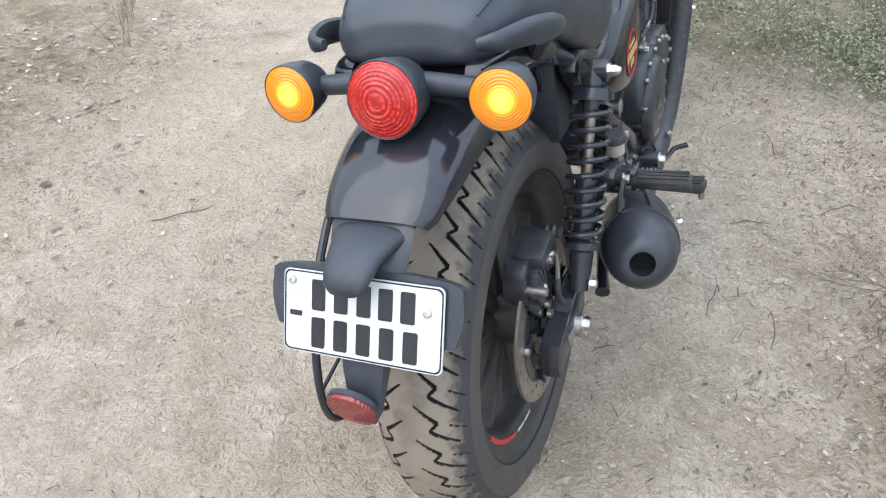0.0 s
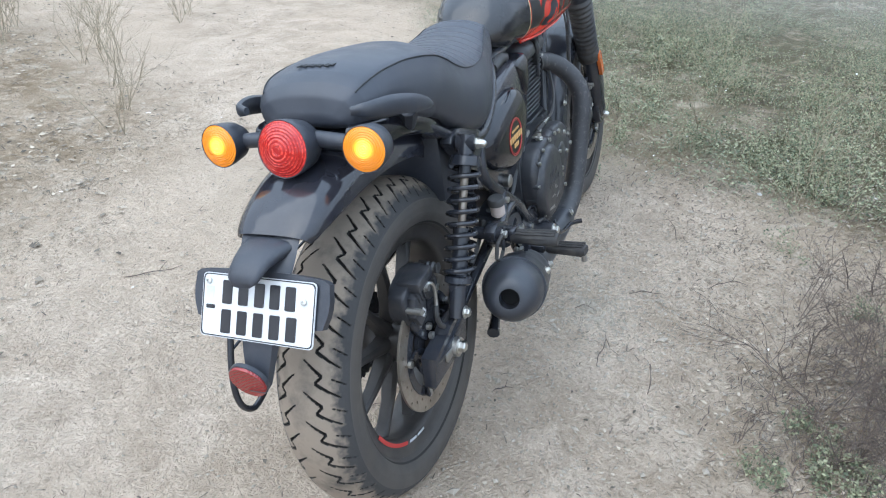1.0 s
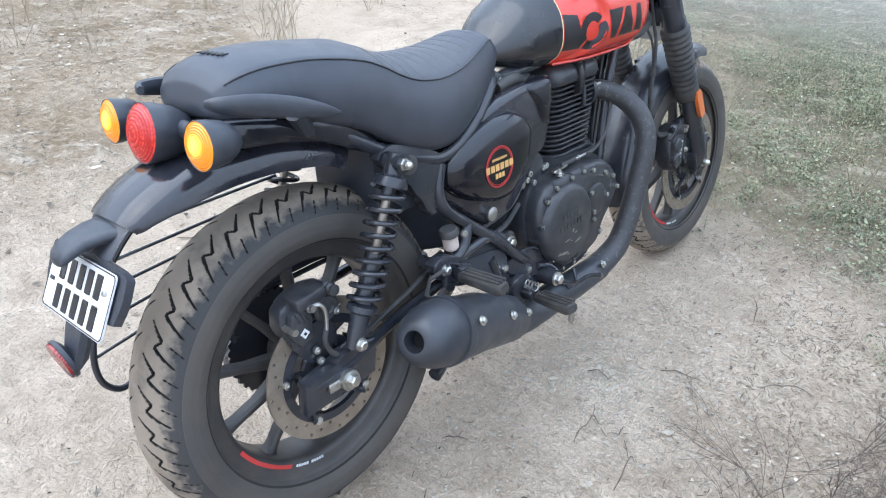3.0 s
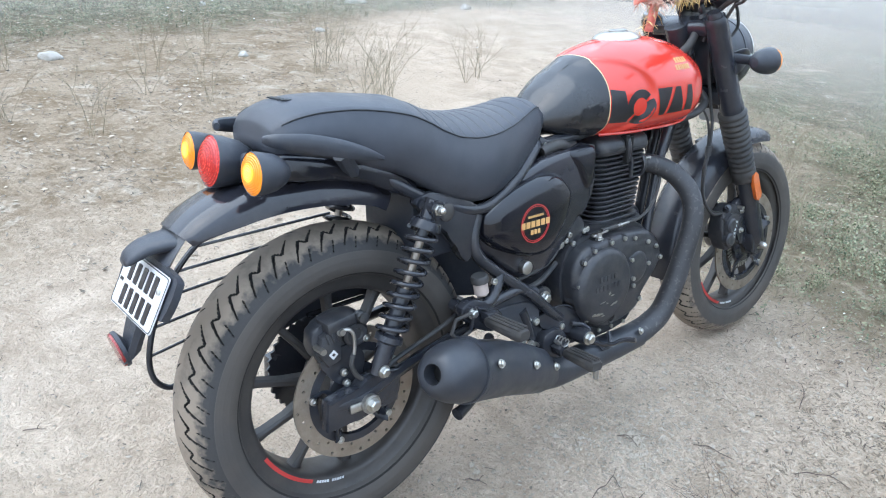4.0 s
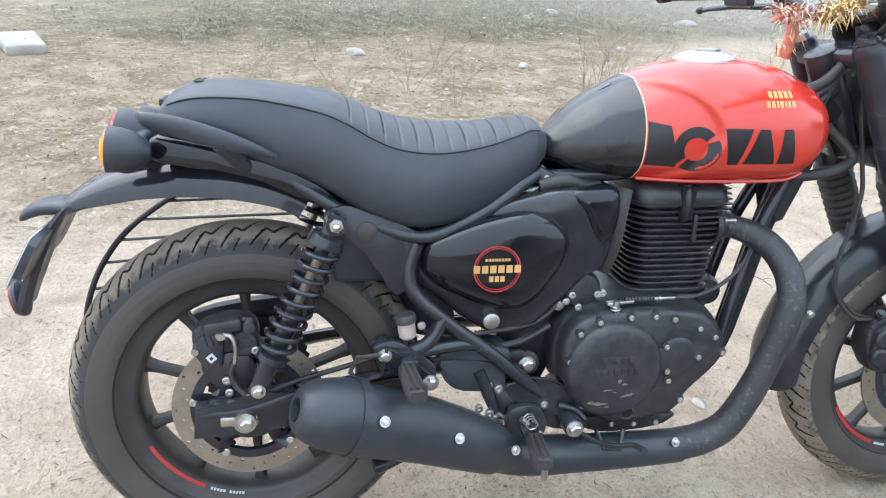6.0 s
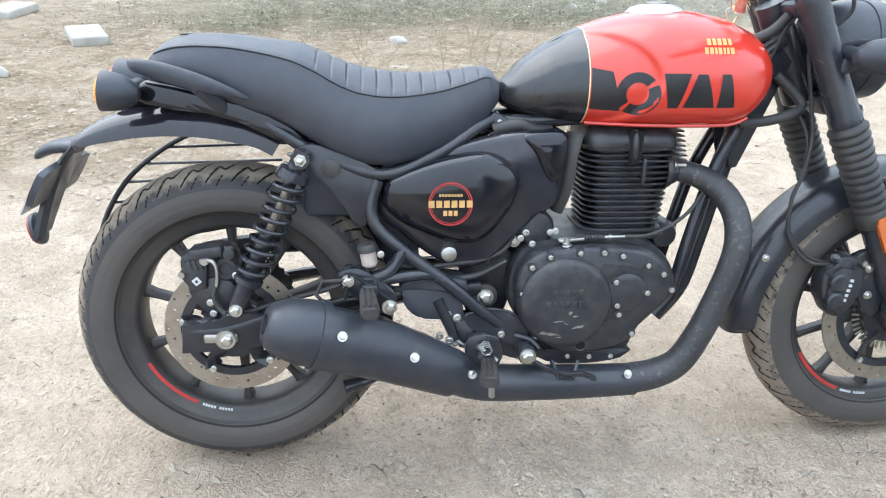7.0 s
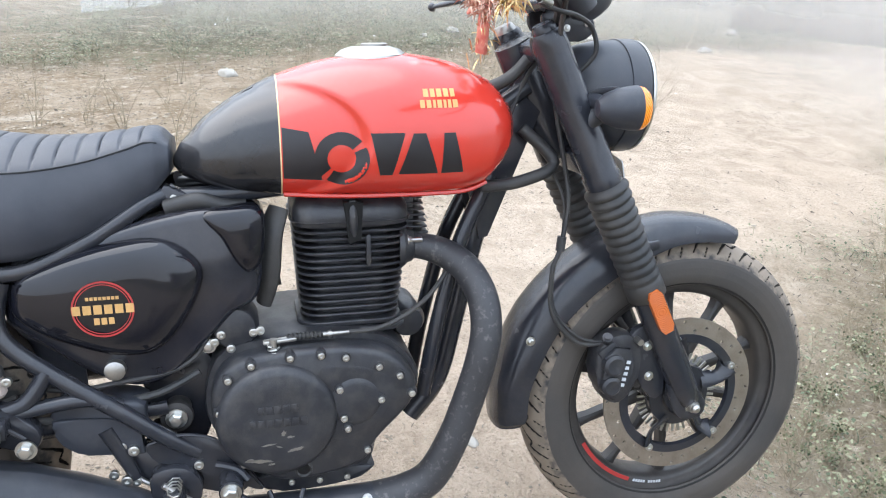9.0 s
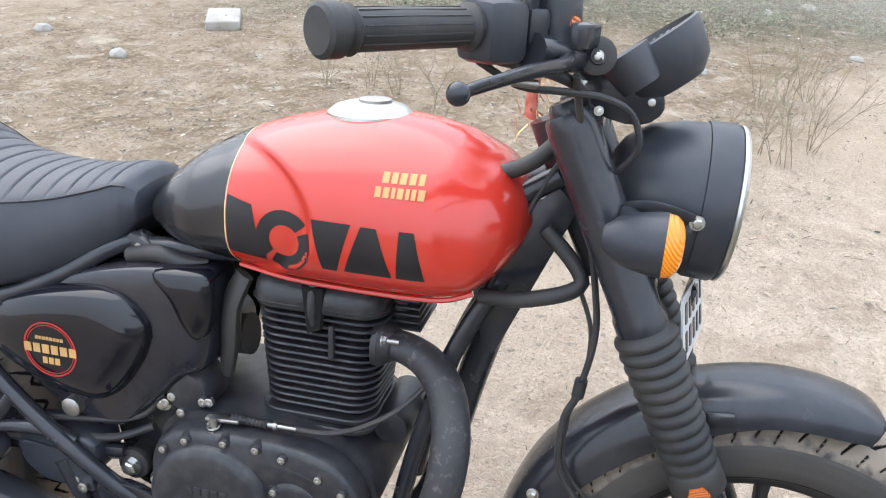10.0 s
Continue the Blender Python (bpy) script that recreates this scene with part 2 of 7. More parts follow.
# ---- mesh helpers ----
def part(name, bm, mat, parent=None, label="", sharp=38.0, at=None):
    """Links a bmesh as one mesh object, smooth but for its sharp edges."""
    bmesh.ops.recalc_face_normals(bm, faces=bm.faces)
    limit = radians(sharp)
    for f in bm.faces:
        f.smooth = True
    for e in bm.edges:
        if len(e.link_faces) == 2 and e.calc_face_angle(0) > limit:
            e.smooth = False
    me = bpy.data.meshes.new(name)
    bm.to_mesh(me)
    bm.free()
    for m in mat if isinstance(mat, (list, tuple)) else [mat]:
        me.materials.append(m)
    ob = new(name, me)
    if parent is not None:
        ob.parent = parent
    if at is not None:
        ob.matrix_basis = at
    return tagged(ob, label)


def again(ob, m, parent=None):
    """A second object on the same mesh, at the local pose m."""
    o = ob.copy()
    scene.collection.objects.link(o)
    o.matrix_basis = m
    if parent is not None:
        o.parent = parent
    return o


def loft(rings, caps=True, wrap=True, into=None, slots=None):
    bm = into or bmesh.new()
    vs = [[bm.verts.new(p) for p in r] for r in rings]
    n = len(rings[0])
    for k, (a, b) in enumerate(zip(vs, vs[1:])):
        for i in range(n if wrap else n - 1):
            j = (i + 1) % n
            f = bm.faces.new((a[i], a[j], b[j], b[i]))
            if slots:
                f.material_index = slots[k]
    if caps and wrap:
        f0, f1 = bm.faces.new(vs[0]), bm.faces.new(vs[-1])
        if slots:
            f0.material_index, f1.material_index = slots[0], slots[-1]
    return bm


def curve(points, n=6, closed=False):
    """Catmull-Rom through the points, n steps from each to the next."""
    ps = [Vector(p) for p in points]
    out, m = [], len(ps)
    for i in range(m if closed else m - 1):
        p = [ps[(i + k) % m] if closed else ps[min(max(i + k, 0), m - 1)] for k in (-1, 0, 1, 2)]
        for s in range(n):
            t = s / n
            out.append(0.5 * ((2 * p[1]) + (p[2] - p[0]) * t + (2 * p[0] - 5 * p[1] + 4 * p[2] - p[3]) * t * t + (3 * p[1] - p[0] - 3 * p[2] + p[3]) * t**3))
    if not closed:
        out.append(ps[-1])
    return out


def tube(points, r, seg=12, n=6, straight=False, into=None, flat=1.0):
    """A round tube along points; r is one radius or one for each point."""
    rs = r if isinstance(r, (list, tuple)) else [r] * len(points)
    path = [Vector((*p, q)) for p, q in zip(points, rs)]
    if not straight and len(path) > 2:
        path = curve(path, n)
    ps, rr = [Vector(p[:3]) for p in path], [p[3] for p in path]
    rings, up = [], None
    for i, p in enumerate(ps):
        d = (ps[min(i + 1, len(ps) - 1)] - ps[max(i - 1, 0)]).normalized()
        if up is None:
            up = d.orthogonal().normalized()
        up = (up - d * up.dot(d)).normalized()
        side = d.cross(up)
        rings.append([p + rr[i] * (math.cos(a) * up + flat * math.sin(a) * side) for a in (2 * math.pi * k / seg for k in range(seg))])
    return loft(rings, into=into)


def lathe(profile, centre=(0, 0, 0), axis=(1, 0, 0), seg=40, ring=False, into=None):
    """Turns (along, radius) pairs round the axis; ring closes the profile on itself."""
    d = Vector(axis).normalized()
    u = d.orthogonal().normalized()
    v = d.cross(u)
    c = Vector(centre)
    rings = []
    for k in range(seg):
        a = 2 * math.pi * k / seg
        w = math.cos(a) * u + math.sin(a) * v
        rings.append([c + h * d + max(r, 1e-4) * w for h, r in profile])
    rings.append(rings[0])
    bm = into or bmesh.new()
    start = len(bm.verts)
    loft(rings, caps=False, wrap=ring, into=bm)
    bm.verts.ensure_lookup_table()
    bmesh.ops.remove_doubles(bm, verts=bm.verts[start:], dist=1.5e-4)
    return bm


def dome(outline, levels, flip=1):
    """Rings of a (y, z) outline, scaled about its middle, at x = level: a lid or cover."""
    cy = sum(p[0] for p in outline) / len(outline)
    cz = sum(p[1] for p in outline) / len(outline)
    return loft([[(flip * x, cy + (p[0] - cy) * s, cz + (p[1] - cz) * s) for p in outline] for s, x in levels])


def rounded(outline, n=5):
    return [(p[0], p[1]) for p in curve([(a, b, 0) for a, b in outline], n, closed=True)]


def block(c, size, bevel=0.004, turn=(0, 0, 0), steps=2, into=None):
    bm = bmesh.new()
    bmesh.ops.create_cube(bm, size=1)
    bmesh.ops.scale(bm, vec=size, verts=bm.verts)
    if bevel:
        bmesh.ops.bevel(bm, geom=bm.edges[:], offset=bevel, segments=steps, affect="EDGES", profile=0.5)
    bmesh.ops.transform(bm, matrix=pose(*c, *turn), verts=bm.verts)
    if into is not None:
        me = bpy.data.meshes.new("tmp")
        bm.to_mesh(me)
        bm.free()
        into.from_mesh(me)
        bpy.data.meshes.remove(me)
        return into
    return bm


def prism(outline, x0, x1, bevel=0.003, steps=2):
    bm = bmesh.new()
    a = [bm.verts.new((x0, y, z)) for y, z in outline]
    b = [bm.verts.new((x1, y, z)) for y, z in outline]
    bm.faces.new(a), bm.faces.new(b)
    n = len(outline)
    for i in range(n):
        j = (i + 1) % n
        bm.faces.new((a[i], a[j], b[j], b[i]))
    if bevel:
        es = [e for e in bm.edges if abs(e.verts[0].co.x - e.verts[1].co.x) < 1e-6]
        bmesh.ops.bevel(bm, geom=es, offset=bevel, segments=steps, affect="EDGES", profile=0.5)
    return bm


def at_profile(table, y):
    """Smooth lookup in a table of (y, value)."""
    ys = [p[0] for p in table]
    y = min(max(y, ys[0]), ys[-1])
    i = min(max(sum(1 for q in ys if q <= y) - 1, 0), len(ys) - 2)
    t = (y - ys[i]) / (ys[i + 1] - ys[i])
    v = [table[min(max(i + k, 0), len(ys) - 1)][1] for k in (-1, 0, 1, 2)]
    d1 = (v[2] - v[0]) / 2 if 0 < i else v[2] - v[1]
    d2 = (v[3] - v[1]) / 2 if i < len(ys) - 2 else v[2] - v[1]
    return (2 * t**3 - 3 * t * t + 1) * v[1] + (t**3 - 2 * t * t + t) * d1 + (-2 * t**3 + 3 * t * t) * v[2] + (t**3 - t * t) * d2


# the motorcycle leans to its left on its side stand
LEAN = 8.8
bike = tagged(new("motorcycle"), "black and orange-red retro roadster motorcycle parked on its side stand", "motorcycle")
bike.matrix_basis = pose(0, 0, 0.0, 0, -LEAN, 0)

# ---- bolts, shared by many parts: axis along +x ----
bm = lathe([(0, 0.0), (0, 0.0105), (0.002, 0.0105), (0.002, 0.0)], seg=14)
lathe([(0.002, 0.0), (0.002, 0.0075), (0.0075, 0.0075), (0.009, 0.0055), (0.0095, 0.0)], seg=6, into=bm)
BOLT = part("bolt", bm, M_CHROME, bike, "bright zinc hex bolt", sharp=25)
BOLT.matrix_basis = Matrix.Translation((0.140, 0.024, 0.374))
bm = lathe([(0, 0.0), (0, 0.011), (0.003, 0.011), (0.003, 0.0085), (0.011, 0.0085), (0.011, 0.0)], seg=6)
lathe([(0.011, 0.0068), (0.015, 0.006), (0.018, 0.0035), (0.019, 0.0)], seg=16, into=bm)
NUT = part("cap_nut", bm, M_CHROME, bike, "bright domed cap nut", sharp=25)
NUT.matrix_basis = Matrix.Translation((0.160, 0.152, 0.651))
bm = lathe([(0, 0.0), (0, 0.0055), (0.005, 0.0055), (0.0055, 0.0042), (0.0055, 0.0026), (0.003, 0.0026), (0.003, 0)], seg=12)
SCREW = part("cover_screw", bm, M_CHROME, bike, "bright socket-head screw", sharp=25)
SCREW.matrix_basis = Matrix.Translation((0.140, 0.740, 0.362))


def bolt_at(src, x, y, z, s=1.0, parent=None, turn=(0, 0, 0)):
    return again(src, pose(x, y, z, *turn) @ Matrix.Scale(s, 4), parent or bike)


# ---- wheels ----
def tread_depth(s, a, pitch, reach):
    """Depth of the tread at s metres round the tyre and a across it (1 is the shoulder), and whether it lies past the tread on the sidewall."""
    b = abs(a)
    u = (s / pitch + (0.5 if a < 0 else 0.0)) % 1.0

    def cut(b0, u0, b1, u1, w0, w1):
        if not b0 <= b <= b1:
            return 0.0
        k = (b - b0) / (b1 - b0)
        d = abs((u - (u0 + (u1 - u0) * k) + 0.5) % 1.0 - 0.5) * pitch
        return max(0.0, min(1.0, (w0 + (w1 - w0) * k - d) / 0.0012))

    # a pointed slash, a short jog back and a second slash make each lightning-shaped groove; a sipe lies between two of them
    groove = max(cut(0.09, 1.00, 0.56, 0.45, 0.0006, 0.0034), cut(0.41, 0.22, 0.56, 0.45, 0.0024, 0.0026), cut(0.41, 0.22, 0.93, -0.27, 0.0034, 0.0010))
    sipe = cut(0.76, 0.36, 1.02, 0.16, 0.0016, 0.0012)
    return max(0.0062 * groove, 0.0040 * sipe), b > reach


def tyre_mesh(name, radius, half, drop, rim_r, pitches, seg_per, parent, reach):
    seg = pitches * seg_per
    edge = radius - drop
    crown = [(half * a * (1 - 0.03 * a * a), radius - drop * abs(a) ** 2.2, a) for a in [k / 40 for k in range(41)]]
    wall = [(0.97, 0.0, 1.0), (1.02, -0.005, 1.06), (1.05, -0.010, 1.12), (1.065, -0.016, 1.18), (1.075, -0.022, 1.24), (1.07, -0.034, 9), (1.03, -0.044, 9), (0.98, -0.050, 9), (0.975, -0.0512, 9), (0.95, -0.0512, 9), (0.945, -0.0525, 9), (0.93, -0.0545, 9), (0.90, -0.056, 9), (0.86, -0.057, 9), (0.80, rim_r - edge, 9)]
    shoulder = []
    for (x0, d0, a0), (x1, d1, a1) in zip(wall, wall[1:]):
        n = 3 if a1 < 2 else 1
        for k in range(1, n + 1):
            t = k / n
            shoulder.append((half * (x0 + (x1 - x0) * t), edge + d0 + (d1 - d0) * t, a0 + (a1 - a0) * t if a1 < 2 else 9))
    right = crown + shoulder
    prof = [(-x, r, -a) for x, r, a in reversed(right[1:])] + right
    n = len(prof)
    xs, rs = np.array([p[0] for p in prof]), np.array([p[1] for p in prof])
    tx, tr = np.gradient(xs), np.gradient(rs)
    ln = np.hypot(tx, tr)
    ox, orr = -tr / ln, tx / ln
    pitch = 2 * math.pi * radius / pitches
    table, dark = np.zeros((seg_per, n)), np.ones((seg_per, n), dtype=bool)
    for j in range(seg_per):
        for i, (x, r, a) in enumerate(prof):
            if abs(a) < 2:
                table[j, i], dark[j, i] = tread_depth(pitch * j / seg_per, a, pitch, reach)
    verts = np.zeros((seg, n, 3))
    for k in range(seg):
        phi = 2 * math.pi * k / seg
        d = table[k % seg_per]
        r = rs - orr * d
        verts[k, :, 0], verts[k, :, 1], verts[k, :, 2] = xs - ox * d, -r * math.cos(phi), r * math.sin(phi)
    idx = np.arange(seg * n).reshape(seg, n)
    nxt = np.roll(idx, -1, axis=0)
    faces = np.stack([idx[:, :-1], idx[:, 1:], nxt[:, 1:], nxt[:, :-1]], -1).reshape(-1, 4)
    me = bpy.data.meshes.new(name)
    me.from_pydata(verts.reshape(-1, 3).tolist(), [], faces.tolist())
    for m in (M_TREAD, M_SIDEWALL, M_GROOVESHADE):
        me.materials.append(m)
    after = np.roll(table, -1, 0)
    # deep groove faces and the bead crease get the painted-shade rubber
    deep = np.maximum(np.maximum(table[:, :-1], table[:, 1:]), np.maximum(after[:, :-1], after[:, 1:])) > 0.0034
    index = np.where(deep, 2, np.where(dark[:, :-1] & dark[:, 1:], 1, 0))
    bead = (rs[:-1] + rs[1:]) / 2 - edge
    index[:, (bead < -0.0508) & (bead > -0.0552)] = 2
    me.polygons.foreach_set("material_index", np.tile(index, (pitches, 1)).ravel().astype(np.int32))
    wall_face = np.array([abs(p[2]) > 2 and abs(q[2]) > 2 for p, q in zip(prof, prof[1:])])
    me.polygons.foreach_set("use_smooth", np.tile(wall_face, seg))
    ob = new(name, me)
    ob.parent = parent
    return tagged(ob, "dusty black tyre with zigzag tread grooves")


def ring_plate(outer, inner, holes, x0, x1, lobes=0, lobe=0.0):
    """A flat annulus with round holes through it; holes are (y, z, r)."""
    bm = bmesh.new()

    def loop(cy, cz, r, seg, wavy=False):
        vs = []
        for k in range(seg):
            a = 2 * math.pi * k / seg
            q = r + (lobe * math.cos(lobes * a) if wavy else 0)
            vs.append(bm.verts.new((x0, cy + q * math.cos(a), cz + q * math.sin(a))))
        return [bm.edges.new((vs[i], vs[(i + 1) % seg])) for i in range(seg)]

    es = loop(0, 0, outer, 96) + loop(0, 0, inner, 72, True)
    for y, z, r in holes:
        es += loop(y, z, r, 8)
    bmesh.ops.triangle_fill(bm, edges=es, use_beauty=True)
    out = bmesh.ops.extrude_face_region(bm, geom=bm.faces[:])
    bmesh.ops.translate(bm, vec=(x1 - x0, 0, 0), verts=[v for v in out["geom"] if isinstance(v, bmesh.types.BMVert)])
    return bm


def arc_strip(r0, r1, a0, a1, x, n=24, thick=0.0008):
    """A thin strip along a circle in the wheel's plane, angles in degrees from the front, upwards."""
    rings = []
    for k in range(n + 1):
        a = radians(a0 + (a1 - a0) * k / n)
        c, s = math.cos(a), math.sin(a)
        rings.append([(x, r0 * c, r0 * s), (x, r1 * c, r1 * s), (x + thick, r1 * c, r1 * s), (x + thick, r0 * c, r0 * s)])
    return loft(rings)


def wheel(name, y, radius, half, drop, pitches, rim_half, disc_r, disc_x, spoke_turn, label):
    h = rim_half
    bm = lathe([(-h, 0.224), (-h - 0.003, 0.219), (-h + 0.002, 0.211), (-h + 0.005, 0.199), (-h + 0.008, 0.192), (-h + 0.020, 0.187), (h - 0.020, 0.187), (h - 0.008, 0.192), (h - 0.005, 0.199), (h - 0.002, 0.211), (h + 0.003, 0.219), (h, 0.224), (h - 0.004, 0.226), (-h + 0.004, 0.226)], seg=96, ring=True)
    w = part(name, bm, M_ALLOY, bike, label, sharp=50)
    w.matrix_basis = Matrix.Translation((0, y, radius))
    tyre_mesh("tyre", radius, half, drop, 0.219, pitches, 40, w, 1.08 if half > 0.06 else 1.04)
    rings = []
    for r, wd, dp, x in ((0.03, 0.016, 0.020, 0.0), (0.07, 0.0105, 0.016, 0.004), (0.12, 0.0075, 0.013, 0.006), (0.165, 0.0075, 0.013, 0.003), (0.182, 0.0095, 0.014, 0.001), (0.194, 0.015, 0.016, 0.0)):
        rings.append([(x + dp * c, wd * s, r) for c, s in ((1, 0.45), (0.7, 1), (-0.7, 1), (-1, 0.45), (-1, -0.45), (-0.7, -1), (0.7, -1), (1, -0.45))])
    first = part("spoke", loft(rings), M_ALLOY, w)
    first.matrix_basis = pose(0, 0, 0, spoke_turn, 0, 0)
    for k in range(1, 10):
        again(first, pose(0, 0, 0, spoke_turn + 36 * k, 0, 0))
    part("hub", lathe([(-0.06, 0.0), (-0.06, 0.032), (-0.05, 0.04), (-0.02, 0.045), (0.02, 0.045), (0.05, 0.05), (0.062, 0.05), (0.064, 0.03), (0.064, 0.0)], seg=32), M_ALLOY, w)
    holes = []
    count = 12
    for k in range(count):
        for j, (r, off) in enumerate(((disc_r - 0.007, 0.0), (disc_r - 0.0155, 10), (disc_r - 0.024, 20))):
            a = radians(360 / count * k + off)
            holes.append((r * math.cos(a), r * math.sin(a), 0.0032))
    part("brake_disc", ring_plate(disc_r, disc_r - 0.034, holes, disc_x - 0.0022, disc_x + 0.0022, 10, 0.0025), M_DISC, w, "drilled steel brake disc with a brown worn face", sharp=30)
    # black carrier: a rim and a hub joined by five broad arms
    inner = disc_r - 0.034
    part("disc_carrier", lathe([(disc_x - 0.003, inner - 0.014), (disc_x - 0.003, inner + 0.0035), (disc_x + 0.0035, inner + 0.0035), (disc_x + 0.0045, inner - 0.012)], seg=60, ring=True), M_BLACK, w)
    part("carrier_hub", lathe([(disc_x - 0.004, 0.034), (disc_x - 0.004, 0.060), (disc_x + 0.004, 0.060), (disc_x + 0.007, 0.036)], seg=36, ring=True), M_BLACK, w)
    arm = part("carrier_arm", tube([(disc_x + 0.001, -0.006, 0.05), (disc_x + 0.002, 0.010, 0.5 * (0.05 + inner)), (disc_x + 0.001, 0.002, inner - 0.006)], [0.022, 0.013, 0.020], seg=10, flat=0.28), M_BLACK, w)
    arm.matrix_basis = pose(0, 0, 0, 8, 0, 0)
    for k in range(1, 5):
        again(arm, pose(0, 0, 0, 72 * k + 8, 0, 0))
    for k in range(5):
        a = radians(72 * k + 8)
        bolt_at(SCREW, disc_x + 0.003, -math.sin(a) * (disc_r - 0.036), math.cos(a) * (disc_r - 0.036), 1.3, w)
    return w


rear = wheel("rear_wheel", 0.005, 0.310, 0.066, 0.031, 38, 0.050, 0.130, 0.080, 2, "black ten-spoke alloy rear wheel with a red stripe")
part("rim_stripe", arc_strip(0.1935, 0.2010, 206, 243, 0.0452), M_DECALRED, rear, "red rim stripe", at=pose(0.0006, 0, 0))
for k in range(11):
    if k != 5:
        part("rim_marking", arc_strip(0.1950, 0.2002, 246 + 1.65 * k, 247.2 + 1.65 * k, 0.0456, 2), M_PLATEGREY, rear)
front = wheel("front_wheel", 1.370, 0.293, 0.052, 0.027, 34, 0.040, 0.150, 0.058, 2, "black ten-spoke alloy front wheel with a red stripe")
part("rim_stripe", arc_strip(0.1935, 0.2010, 208, 248, 0.0352), M_DECALRED, front, "red rim stripe", at=pose(0.0006, 0, 0))
for k in range(11):
    if k != 5:
        part("rim_marking", arc_strip(0.1950, 0.2002, 251 + 1.65 * k, 252.2 + 1.65 * k, 0.0356, 2), M_PLATEGREY, front)
# sensor ring on the front disc
for k in range(40):
    if k == 0:
        tooth = part("sensor_tooth", block((0.0525, 0.072, 0), (0.003, 0.016, 0.0042), 0, (0, 0, 0)), M_STEEL, front, "slotted speed-sensor ring tooth")
    else:
        again(tooth, pose(0, 0, 0, 9 * k, 0, 0))
# sprocket with teeth, on the far side
ring = []
for k in range(76):
    a = 2 * math.pi * k / 76
    r = 0.098 if k % 2 else 0.104
    ring.append((r * math.cos(a), r * math.sin(a)))
part("sprocket", prism(ring, -0.083, -0.077, 0), M_BLACK, rear, "black toothed chain sprocket")

# ---- fuel tank ----
TANK_TOP = [(0.512, 0.758), (0.522, 0.776), (0.557, 0.812), (0.60, 0.842), (0.655, 0.870), (0.72, 0.892), (0.79, 0.905), (0.866, 0.906), (0.94, 0.893), (0.995, 0.868), (1.022, 0.838), (1.034, 0.800)]
TANK_BOT = [(0.512, 0.742), (0.522, 0.728), (0.557, 0.713), (0.60, 0.704), (0.67, 0.697), (0.82, 0.692), (0.935, 0.694), (0.970, 0.704), (0.997, 0.727), (1.02, 0.758), (1.034, 0.788)]
TANK_HALF = [(0.512, 0.030), (0.522, 0.047), (0.557, 0.076), (0.60, 0.099), (0.67, 0.127), (0.75, 0.141), (0.85, 0.146), (0.93, 0.143), (0.980, 0.128), (1.008, 0.105), (1.025, 0.070), (1.034, 0.018)]


def tank_point(y, a):
    """A point of the tank's skin: a runs from the top (0) down the right side (pi) and back."""
    zt, zb, w = at_profile(TANK_TOP, y), at_profile(TANK_BOT, y), at_profile(TANK_HALF, y)
    zm = zb + 0.42 * (zt - zb)
    c, s = math.cos(a), math.sin(a)
    up = c >= 0
    px, pz = (2 / 2.15, 2 / 2.1) if up else (2 / 3.0, 2 / 2.6)
    x = w * math.copysign(abs(s) ** px, s)
    z = zm + ((zt - zm) if up else (zm - zb)) * math.copysign(abs(c) ** pz, c)
    # knee scallop: a shallow hollow whose front edge is a curved crease
    d = ((y - 0.668) / 0.126) ** 2 + ((z - 0.785) / 0.086) ** 2
    if d < 1 and abs(x) > 0.02:
        t = min(1.0, (1 - d) / 0.30) * min(1.0, max(0.0, (y - 0.575) / 0.08))
        x -= math.copysign(0.0125 * t * t * (3 - 2 * t), x)
    return Vector((x, y, z))


def tank_side(y, z):
    """x of the tank's right side at (y, z)."""
    lo, hi = 0.15, math.pi - 0.1
    for _ in range(30):
        mid = (lo + hi) / 2
        if tank_point(y, mid).z > z:
            lo = mid
        else:
            hi = mid
    return tank_point(y, (lo + hi) / 2).x


ys = sorted({0.512 + 0.522 * (k / 110) for k in range(111)} | {0.664, 0.666, 0.517, 0.53, 1.029, 1.0315, 1.033})
rings, slots = [], []
for k, y in enumerate(ys):
    rings.append([tank_point(y, 2 * math.pi * i / 120) for i in range(120)])
    if k < len(ys) - 1:
        mid = (y + ys[k + 1]) / 2
        slots.append(0 if mid < 0.664 else 2 if mid < 0.666 else 1)
tank = part("fuel_tank", loft(rings, slots=slots), [M_NAVY, M_RED, M_CREAM], bike, "orange-red fuel tank with a black rear part and cream dividing line", sharp=60)
# seam lip under the tank
lip = [tank_point(y, 2.5) + Vector((0.001, 0, -0.004)) for y in (0.668, 0.74, 0.80, 0.88, 0.94, 0.975)]
part("tank_seam", tube(lip, 0.0035, seg=6, n=4), M_RED, tank, "rolled lower seam")


def on_tank(poly, lift=0.0007, n=10):
    """A flat decal with four (y, z) corners, laid on the tank's right side."""
    a, b, c, d = [Vector((*p, 0)) for p in poly]
    bm = bmesh.new()
    grid = []
    for i in range(n + 1):
        row = []
        for j in range(n + 1):
            p = (a.lerp(b, j / n)).lerp(d.lerp(c, j / n), i / n)
            row.append(bm.verts.new((tank_side(p.x, p.y) + lift, p.x, p.y)))
        grid.append(row)
    for i in range(n):
        for j in range(n):
            bm.faces.new((grid[i][j], grid[i][j + 1], grid[i + 1][j + 1], grid[i + 1][j]))
    return bm


